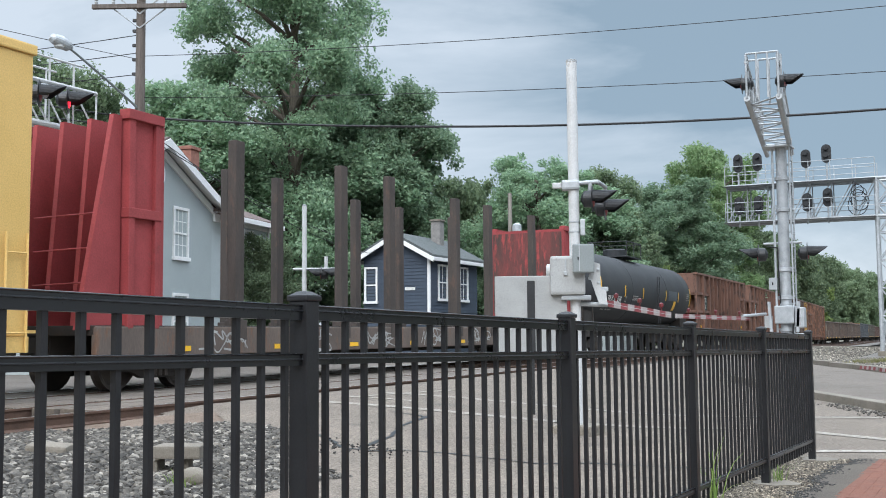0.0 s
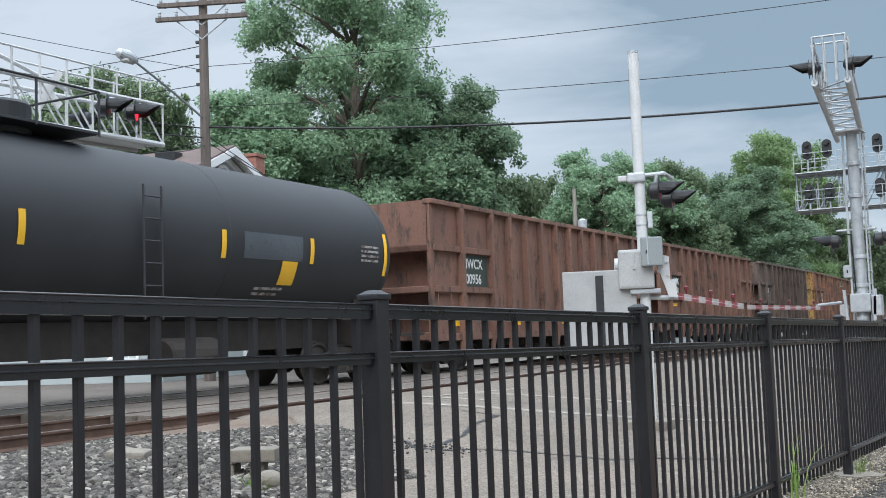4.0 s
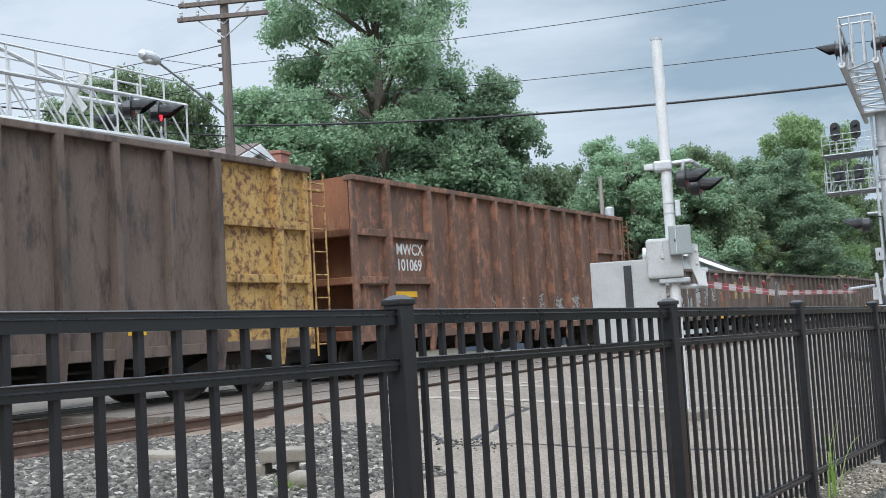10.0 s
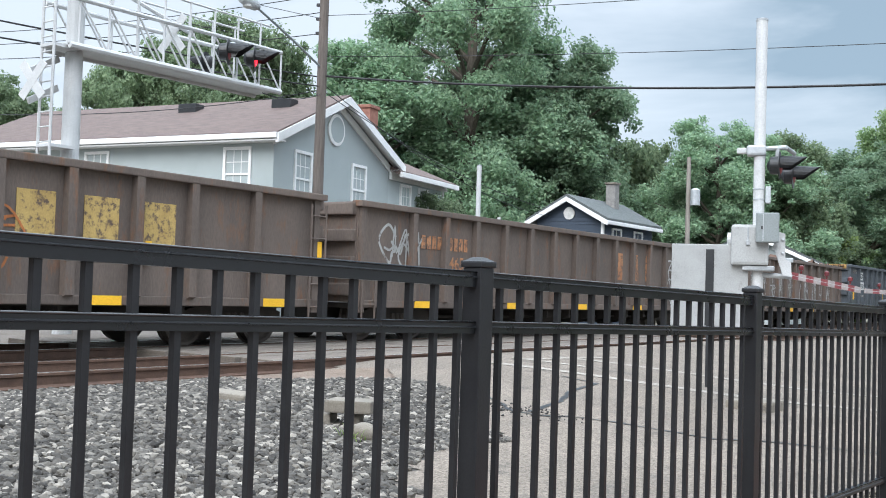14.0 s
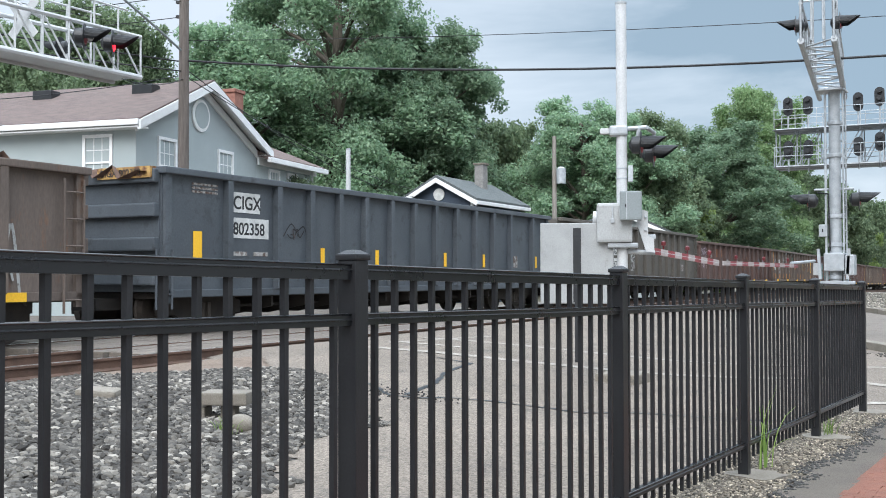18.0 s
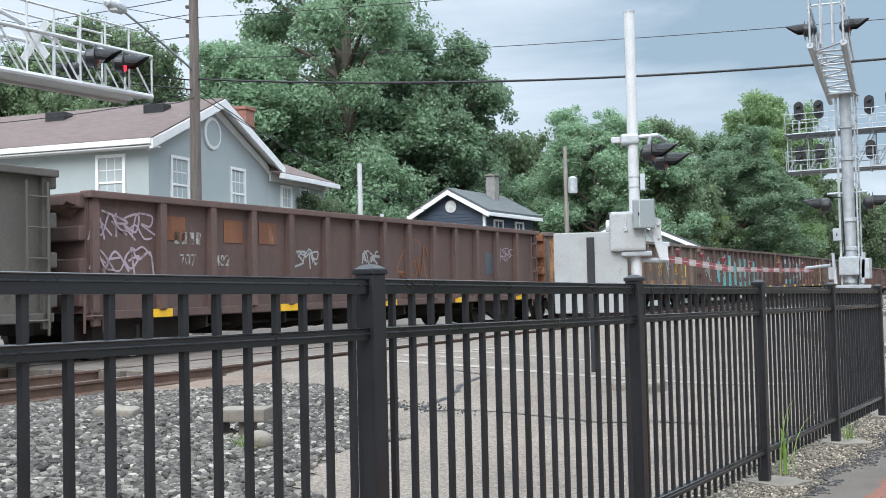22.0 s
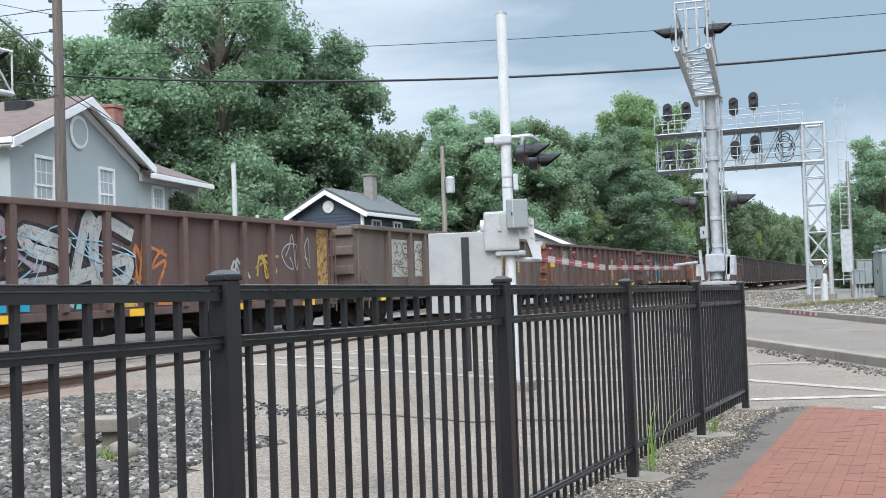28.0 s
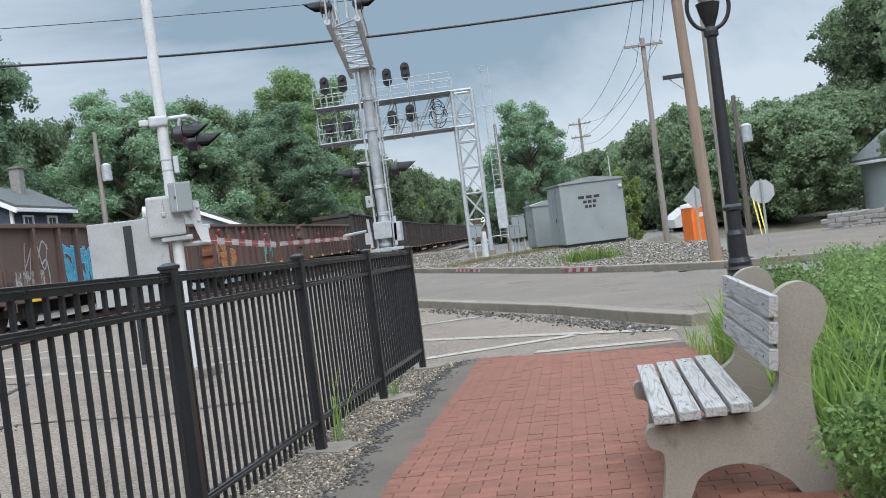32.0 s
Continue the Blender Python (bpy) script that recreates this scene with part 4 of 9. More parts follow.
for k in (2, 3, 4):
    rr = random.Random(k)
    rim = [((0.2 + rr.uniform(-0.04, 0.04)) * math.cos(i * math.tau / 16) + 0.06, (0.2 + rr.uniform(-0.04, 0.04)) * math.sin(i * math.tau / 16)) for i in range(16)]
    bm = prism(bmesh.new(), rim, pose(0, 0, -0.1), 0.118)
    f = tagged(part("post_footing", bm, CONCRETE, None), "rough pale concrete footing at the foot of a fence post", "footing", "fence footings")
    f.matrix_basis = pose(0.03, PITCH * k, post_z(k), 0, 0, 12 * k)


# ---- the freight train ----
def truck(car, y):
    """A two-axle truck: side frames, springs, wheels."""
    t = part("truck", box(bmesh.new(), -0.9, 0.9, y - 0.25, y + 0.25, 0.45, 0.85), UNDER, car)
    for x in (-1.02, 1.02):
        bm = bmesh.new()
        prism(bm, [(-1.15, 0.35), (-0.75, 0.35), (-0.45, 0.22), (0.45, 0.22), (0.75, 0.35), (1.15, 0.35), (1.15, 0.58), (0.5, 0.78), (-0.5, 0.78), (-1.15, 0.58)], pose(x - 0.06, y, 0, 90, 0, 90), 0.12)
        part("side_frame", bm, UNDER, t)
        bm = bmesh.new()
        for k in (-0.16, 0.0, 0.16):
            tube(bm, (x * 1.06, y + k, 0.26), (x * 1.06, y + k, 0.56), 0.06, n=8)
        part("spring", bm, WHEEL_M, t)
    for dy in (-0.88, 0.88):
        for x in (-0.76, 0.76):
            s = 1 if x > 0 else -1
            bm = lathe(bmesh.new(), ((0.12, 0.09), (0.14, 0.05), (0.36, 0.03), (0.4, 0.07), (0.455, 0.07), (0.46, -0.05), (0.485, -0.07), (0.485, -0.1), (0.2, -0.09)), 26, pose(x, y + dy, 0.46, 0, 90 * s, 0))
            part("wheel", bm, WHEEL_M, t)


def plate(parent, name, y0, y1, z0, z1, x, material, label="", lift=0.006):
    """A thin plate on the car's near side."""
    return part(name, box(bmesh.new(), x, x + lift, y0, y1, z0, z1), material, parent, label)


def car_text(parent, name, words, y, z, size, x, material, label=""):
    return text_mesh(name, words, size, material, parent, pose(x, y, z, 90, 0, 90), label)


def ribbon(bm, pts, width, x):
    """One sprayed stroke of even width through pts (along the car, up)."""
    rows = []
    for i, p in enumerate(pts):
        d = (pts[min(i + 1, len(pts) - 1)] - pts[max(i - 1, 0)])
        n = Vector((-d.y, d.x)).normalized() * width / 2 if d.length > 1e-6 else Vector((0, width / 2))
        rows.append([bm.verts.new((x, q.x, q.y)) for q in (p + n, p - n)])
    for a, b in zip(rows, rows[1:]):
        bm.faces.new((a[0], a[1], b[1], b[0]))


def curve(ctrl, steps=5):
    out = []
    for i in range(len(ctrl) - 1):
        a, b, c, d = ctrl[max(i - 1, 0)], ctrl[i], ctrl[i + 1], ctrl[min(i + 2, len(ctrl) - 1)]
        for k in range(steps):
            t = k / steps
            out.append(0.5 * (2 * b + (c - a) * t + (2 * a - 5 * b + 4 * c - d) * t * t + (3 * b - a - 3 * c + d) * t ** 3))
    return out + [ctrl[-1]]


def letter_strokes(rnd, cy, cz, w, h):
    """Looping strokes that fill one letter's cell."""
    kind = rnd.randrange(5)
    u = lambda a, b: Vector((cy + w * (a + rnd.uniform(-0.24, 0.24)), cz + h * (b + rnd.uniform(-0.22, 0.22))))
    if kind == 0:
        return [curve([u(-0.35, -0.5), u(-0.3, 0.45), u(0.0, -0.1), u(0.3, 0.5), u(0.38, -0.5)])]
    if kind == 1:
        return [curve([u(0.35, 0.4), u(-0.2, 0.5), u(-0.35, 0.15), u(0.25, -0.1), u(0.3, -0.42), u(-0.35, -0.42)])]
    if kind == 2:
        return [curve([u(0.35, 0.35), u(-0.1, 0.5), u(-0.4, 0.0), u(-0.1, -0.5), u(0.38, -0.35), u(0.3, 0.0), u(0.0, 0.0)])]
    if kind == 3:
        return [curve([u(-0.35, -0.5), u(0.0, 0.5), u(0.38, -0.5)]), [u(-0.2, -0.1), u(0.25, -0.08)]]
    return [curve([u(-0.35, 0.5), u(-0.35, -0.5)]), curve([u(-0.35, 0.45), u(0.3, 0.4), u(0.3, 0.05), u(-0.3, 0.0), u(0.38, -0.5)])]


def scrawl(parent, seed, y0, y1, z0, z1, x, material, strokes=10, width=0.05, name="graffiti_tag", label="sprayed graffiti scrawl"):
    """A sprayed hand tag: looping strokes on the car's side."""
    rnd = random.Random(seed)
    bm = bmesh.new()
    n = max(2, strokes // 2)
    w = (y1 - y0) / n
    lay = 0
    ribbon(bm, curve([Vector((y0 + (y1 - y0) * k / 7, (z0 + z1) / 2 + (z1 - z0) * rnd.uniform(-0.55, 0.55))) for k in range(8)]), width * 0.8, x + 0.02)
    for k in range(n):
        h = (z1 - z0) * rnd.uniform(0.7, 1.0)
        for st in letter_strokes(rnd, y0 + w * (k + 0.5), (z0 + z1) / 2 + rnd.uniform(-0.08, 0.08) * (z1 - z0), w * 1.75, h):
            ribbon(bm, st, width * rnd.uniform(0.75, 1.1), x + 0.0006 * lay)
            lay += 1
    return tagged(part(name, bm, material, parent, label), kind="stuff")


def blocks(parent, seed, y0, y1, z0, z1, x, fill, edge, letters=5, name="graffiti_piece", label="large sprayed fat letters with outlines"):
    """A large graffiti piece: fat letters in a dark rim, filled, with a pale edge light."""
    w = (y1 - y0) / letters
    for lift, wide, material in ((0.0, 0.185, GRAF[6]), (0.005, 0.15, edge), (0.01, 0.115, fill), (0.015, 0.018, GRAF[0])):
        rnd = random.Random(seed)
        bm = bmesh.new()
        lay = 0
        for k in range(letters):
            for st in letter_strokes(rnd, y0 + w * (k + 0.5), (z0 + z1) / 2, w * 1.35, (z1 - z0) * 0.78):
                if wide < 0.03:
                    st = [p + Vector((-0.035, 0.04)) for p in st]
                ribbon(bm, st, wide * min(3.2, max(1.2, w * 2.2)) if wide > 0.03 else wide, x + lift + 0.0003 * lay)
                lay += 1
        tagged(part(name, bm, material, parent, label), kind="stuff")


def coupler(car, y, s):
    bm = box(bmesh.new(), -0.12, 0.12, min(y, y + 0.55 * s), max(y, y + 0.55 * s), 0.72, 0.98)
    box(bm, -0.2, 0.2, min(y + 0.5 * s, y + 0.75 * s), max(y + 0.5 * s, y + 0.75 * s), 0.66, 1.04)
    part("coupler", bm, UNDER, car)


def ladder(car, x, y, z0, z1, w=0.42, material=None, rungs=7):
    material = material or RUST_HI
    bm = bmesh.new()
    for yy in (y, y + w):
        tube(bm, (x, yy, z0), (x, yy, z1), 0.022, n=6)
    l = part("ladder", bm, material, car)
    for k in range(rungs):
        z = z0 + (z1 - z0) * (k + 0.5) / rungs
        part("rung", tube(bmesh.new(), (x, y, z), (x, y + w, z), 0.016, n=6), material, l)


def gondola(L, top, material, label, posts, high, end_mat=None, load=0, seed=0, panel_mat=None, off=0.0, refl=True, bays=(2.12, 3.7, 1.165), at=None):
    """An open-top gondola: sheeted sides with posts, top chord, ribbed ends, trucks. Heights over the rail."""
    rnd = random.Random(seed)
    end_mat = end_mat or material
    car = thing("gondola_car", Matrix(), label, "freight car", "cars of the freight train")
    low = 0.95 if high else 0.78
    w = 1.4
    if high:
        ys = [0.34] + [y + off for y in (1.55, 3.34, 4.5, 5.63, 6.78, 7.92, 9.02, 10.12, 11.22, 12.4, 13.58, 15.25)] + [L - 0.08]
        y_front, y_back = 0.3, L - 0.02
    else:
        first, second, step = bays
        ys = [0.26, first, second]
        while ys[-1] + step < L - 0.9:
            ys.append(ys[-1] + step)
        ys.append(L - 0.24)
        y_front, y_back = 0.12, L - 0.12
        if at:
            ys, y_front, y_back = list(at), at[0] - 0.1, at[-1] + 0.14
    last = len(ys) - 1
    for sx in (1, -1):
        s = part("side_wall", box(bmesh.new(), sx * w - 0.03, sx * w + 0.03, y_front, y_back, low, top), material, car)
        part("top_chord", slab(min(sx * (w - 0.09), sx * (w + 0.17)), max(sx * (w - 0.09), sx * (w + 0.17)), y_front - 0.06, y_back + 0.06, top - 0.02, top + 0.1, 0.02), material, s)
        part("side_sill", slab(min(sx * (w - 0.06), sx * (w + 0.1)), max(sx * (w - 0.06), sx * (w + 0.1)), y_front, y_back, low - (0.14 if high else 0.1), low + 0.04, 0.015), material, s)
        if sx < 0:
            continue
        for k, y in enumerate(ys):
            edge_bay = high and (k < 3 or k > last - 3)
            d = 0.18 if high else 0.13
            hw = 0.075 if edge_bay or not high else 0.06
            pts = [(w + 0.03, low - 0.02), (w + 0.03 + d, low + 0.04), (w + 0.03 + d, top - 0.02), (w + 0.03, top)]
            if high:
                pts = [(w + 0.03, low - 0.45), (w + 0.09, low - 0.45), (w + 0.03 + d, low + 0.25), (w + 0.03 + d, top - 0.02), (w + 0.03, top)]
            if k in (0, last):
                pts = [(w + 0.03, low - 0.2), (w + 0.1, low - 0.2), (w + 0.1, top), (w + 0.03, top)]
            part("side_post", prism(bmesh.new(), pts, pose(0, y + hw, 0, 90, 0, 0), 2 * hw), end_mat if (panel_mat and k >= last - 1) else material, s)
        if high:
            for b in (0, 1, last - 2, last - 1):
                y0, y1 = ys[b], ys[b + 1]
                mm = panel_mat if panel_mat and b >= last - 2 else material
                if panel_mat and b >= last - 2:
                    part("end_panel", box(bmesh.new(), w + 0.03, w + 0.036, y0, y1, low, top), mm, s, "yellow painted end panel")
                for z in (2.12, 3.16):
                    part("bay_rib", slab(w + 0.03, w + 0.15, y0 + 0.06, y1 - 0.06, z - 0.08, z + 0.08, 0.015), mm, s)
    for y, sy in ((y_front, -1), (y_back, 1)):
        mm = end_mat if (sy > 0 or not panel_mat) else material
        if high:
            e = part("end_wall", box(bmesh.new(), -w, w, y - 0.03, y + 0.03, 3.1, top + 0.08), mm, car)
            back = y - sy * 0.7
            part("lower_end_wall", box(bmesh.new(), -w, w, back - 0.03, back + 0.03, low, 3.1), mm, e)
            for z in (2.12, 3.16):
                part("end_ledge", slab(-w - 0.03, w + 0.03, min(y + sy * 0.03, back), max(y + sy * 0.03, back), z - 0.08, z + 0.08, 0.02), mm, e)
            part("end_floor_lip", slab(-w, w, min(y, back), max(y, back), low - 0.1, low + 0.1, 0.02), mm, e)
            part("end_gusset", prism(bmesh.new(), [(back, 2.2), (y, 3.08), (back, 3.08)], Matrix(((0, 0, 1, w - 0.05), (1, 0, 0, 0), (0, 1, 0, 0), (0, 0, 0, 1))), 0.05), mm, e)
        else:
            e = part("end_wall", box(bmesh.new(), -w, w, y - 0.03, y + 0.03, low, top + 0.08), mm, car)
            for k in range(4):
                z = low + 0.12 + (top - low - 0.3) * k / 3
                part("end_rib", slab(-w, w, min(y, y + sy * 0.16), max(y, y + sy * 0.16), z, z + 0.24, 0.03), mm, e)
        coupler(car, 0.1 if sy < 0 else L - 0.1, sy)
    part("floor", box(bmesh.new(), -1.36, 1.36, y_front + 0.1, y_back - 0.1, low - 0.12, low - 0.02), UNDER, car)
    part("centre_sill", box(bmesh.new(), -0.3, 0.3, 0.1, L - 0.1, 0.45, low - 0.12), UNDER, car)
    bearer = None
    for y in ys:
        if 3.2 < y < L - 3.2:
            if bearer is None:
                bm = bmesh.new()
                prism(bm, [(-1.36, low - 0.12), (-1.36, low - 0.32), (-0.4, low - 0.5), (0.4, low - 0.5), (1.36, low - 0.32), (1.36, low - 0.12)], pose(0, 0.03, 0, 90, 0, 0), 0.06)
                bearer = part("crossbearer", bm, UNDER, car)
                bearer.matrix_basis = pose(0, y, 0)
            else:
                share("crossbearer", bearer, car, pose(0, y, 0))
    part("brake_reservoir", lathe(bmesh.new(), ((0.02, 0), (0.2, 0.03), (0.24, 0.1), (0.24, 1.0), (0.2, 1.07), (0.02, 1.1)), 16, pose(0.75, L * 0.46, 0.55, -90, 0, 0)), UNDER, car)
    part("brake_pipe", tube(bmesh.new(), (0.95, 3.2, low - 0.3), (0.95, L - 3.2, low - 0.3), 0.03, n=6), UNDER, car)
    if high:
        ladder(car, w + 0.12, L + 0.06, low - 0.35, top + 0.02, 0.44, end_mat, 8)
        part("ladder_stay", slab(w - 0.05, w + 0.13, L - 0.04, L + 0.5, 3.9, 3.95, 0.005), end_mat, car)
        part("ladder_stay", slab(w - 0.05, w + 0.13, L - 0.04, L + 0.5, 1.2, 1.25, 0.005), end_mat, car)
        bm = bmesh.new()
        for yy in (0.55, 1.25):
            tube(bm, (w + 0.12, yy, 1.3), (w + 0.12, yy, 2.0), 0.014, n=6)
        tube(bm, (w + 0.12, 0.5, 2.02), (w + 0.12, 1.3, 2.02), 0.014, n=6)
        part("grab_iron", bm, material, car)
    else:
        ladder(car, w + 0.14, L - 0.6, low - 0.3, top - 0.1, 0.4, material, 5)
        ladder(car, w + 0.14, 0.25, low - 0.3, low + 0.75, 0.4, material, 2)
    if load:
        bm = bmesh.new()
        ny, nx = 60, 9
        g = [[bm.verts.new((-1.32 + 2.64 * i / nx + rnd.uniform(-0.08, 0.08), 0.2 + (L - 0.4) * j / ny + rnd.uniform(-0.08, 0.08), top - 0.3 + load * rnd.uniform(0.1, 1) + 0.12 * math.sin(j * 0.7 + seed))) for j in range(ny + 1)] for i in range(nx + 1)]
        for i in range(nx):
            for j in range(ny):
                bm.faces.new((g[i][j], g[i + 1][j], g[i + 1][j + 1], g[i][j + 1]))
        tagged(part("scrap_load", bm, SCRAP, car), "heaped rusty scrap metal", kind="stuff")
    truck(car, 2.0)
    truck(car, L - 2.0)
    for k in range(5 if refl else 0):
        y = L * (0.1 + 0.2 * k) + rnd.uniform(-0.3, 0.3)
        plate(car, "reflector_strip", y, y + (0.4 if high else 0.62), (1.18 if high else 0.68), (1.34 if high else 0.82), w + (0.03 if high else 0.1), YELLOW_T, "yellow reflector strip")
    return car


def bulkhead_flat(L):
    car = thing("bulkhead_flatcar", Matrix(), "empty bulkhead flatcar with red ends and rusty stakes", "freight car", "cars of the freight train")
    deck = part("deck", slab(-1.45, 1.45, 0.1, L - 0.1, 1.0, 1.18, 0.02), UNDER, car)
    part("side_sill", slab(1.38, 1.5, 0.1, L - 0.1, 0.62, 1.16, 0.02), RUST_DK, deck)
    part("centre_sill", box(bmesh.new(), -0.35, 0.35, 0.2, L - 0.2, 0.5, 1.0), UNDER, deck)
    top = 4.9
    for y, sy in ((1.75, 1), (L - 0.6, -1)):
        b = part("bulkhead", box(bmesh.new(), -1.48, 1.48, y - 0.05, y + 0.05, 1.18, top), RED_BULK, car, "faded red steel bulkhead")
        part("lining", box(bmesh.new(), -1.4, 1.4, y + sy * 0.05 - 0.012, y + sy * 0.05 + 0.012, 1.2, top - 0.1), RED_WORN, b, "scuffed red lining with bare patches")
        back = Matrix(((1, 0, 0, 0), (0, -sy, 0, y), (0, 0, 1, 0), (0, 0, 0, 1)))
        for x in (-1.4, 1.4):
            for name, q in (("corner_web", (x - 0.06, x + 0.02, 0.05, 0.85, 1.1, top)), ("corner_flange", (x - 0.1, x + 0.1, 0.05, 0.2, 1.1, top)), ("corner_flange", (x - 0.1, x + 0.1, 0.74, 0.9, 1.1, top)), ("corner_rib", (x - 0.08, x + 0.12, 0.04, 0.92, 3.08, 3.26)), ("corner_cap", (x - 0.1, x + 0.13, 0.0, 0.95, top - 0.06, top + 0.12))):
                bm = slab(*q, 0.015)
                bm.transform(back)
                bmesh.ops.recalc_face_normals(bm, faces=bm.faces[:])
                part(name, bm, RED_BULK, b)
        for x in (-1.3, -0.65, 0.0, 0.65, 1.3):
            bm = bmesh.new()
            prism(bm, [(0, 1.1), (0, top), (0.95, top), (1.3, 1.1)] if abs(x) < 1 else [(0.9, 1.1), (0.9, top), (1.1, top), (1.9, 1.1)], Matrix(((0, 0, 1, x - 0.05), (-sy, 0, 0, y - sy * 0.05), (0, 1, 0, 0), (0, 0, 0, 1))), 0.1)
            part("brace", bm, RED_BULK, b)
        for z in (1.9, 2.5, 3.1):
            part("grab_bar", tube(bmesh.new(), (-0.2, y - sy * 1.42, z), (1.25, y - sy * 1.4, z + 0.03), 0.015, n=6), RED_BULK, b)
    for x, ys in ((1.36, (4.2, 8.43, 10.91, 15.08, 17.6, 21.6)), (-1.36, (3.6, 7.6, 9.76, 13.9, 16.7, 20.8))):
        for k, y in enumerate(ys):
            part("stake", slab(x - 0.1, x + 0.1, y - 0.15, y + 0.15, 1.1, 4.98 + 0.06 * (k % 3), 0.015), STAKE, car, "dark rusty side stake")
            part("stake_pocket", slab(x - 0.13, x + 0.15, y - 0.2, y + 0.2, 0.9, 1.3, 0.01), STAKE, car)
    for k in range(7):
        plate(car, "reflector_strip", 2.2 + 3.2 * k, 2.6 + 3.2 * k, 0.7, 0.8, 1.502, YELLOW_T, "yellow reflector strip")
        scrawl(car, 300 + k, 3.0 + 3.2 * k, 4.4 + 3.2 * k, 0.68, 1.08, 1.503, GRAF[0], 8, 0.04)
    coupler(car, 0.1, -1)
    coupler(car, L - 0.1, 1)
    truck(car, 2.2)
    truck(car, L - 2.2)
    return car


def box_car(L):
    car = thing("box_car", Matrix(), "tall yellow steel boxcar with end ladder", "freight car", "cars of the freight train")
    part("body", slab(-1.5, 1.5, 0.1, L - 0.1, 1.0, 5.45, 0.03), YELLOW_BOX, car)
    part("roof", slab(-1.54, 1.54, 0.05, L - 0.05, 5.45, 5.62, 0.03), YELLOW_BOX, car)
    for k in range(1, 12):
        part("side_rib", slab(1.5, 1.54, L * k / 12 - 0.06, L * k / 12 + 0.06, 1.05, 5.4, 0.01), YELLOW_BOX, car)
    for z in (1.7, 2.4, 3.1, 3.8, 4.5):
        part("end_rib", slab(-1.4, 1.4, L - 0.1, L - 0.02, z, z + 0.18, 0.03), YELLOW_BOX, car)
    part("sill", slab(1.44, 1.52, 0.1, L - 0.1, 0.75, 1.0, 0.01), YELLOW_BOX, car)
    ladder(car, 1.56, L - 0.62, 0.75, 2.6, 0.42, YELLOW_BOX, 3)
    part("end_platform", box(bmesh.new(), -1.3, 1.3, L - 0.1, L + 0.25, 1.05, 1.1), YELLOW_BOX, car)
    part("underframe", box(bmesh.new(), -1.2, 1.2, 0.3, L - 0.3, 0.6, 1.0), UNDER, car)
    coupler(car, L - 0.1, 1)
    truck(car, 2.2)
    truck(car, L - 2.2)
    return car


def lathe_patch(r, zc, y0, y1, z0, z1):
    """A thin patch that hugs a lying cylinder."""
    bm = bmesh.new()
    rows = []
    for k in range(7):
        a = math.asin((z0 + (z1 - z0) * k / 6 - zc) / r)
        rows.append([bm.verts.new((r * math.cos(a), y, zc + r * math.sin(a))) for y in (y0, y1)])
    for p, q in zip(rows, rows[1:]):
        bm.faces.new((p[0], p[1], q[1], q[0]))
    return bm


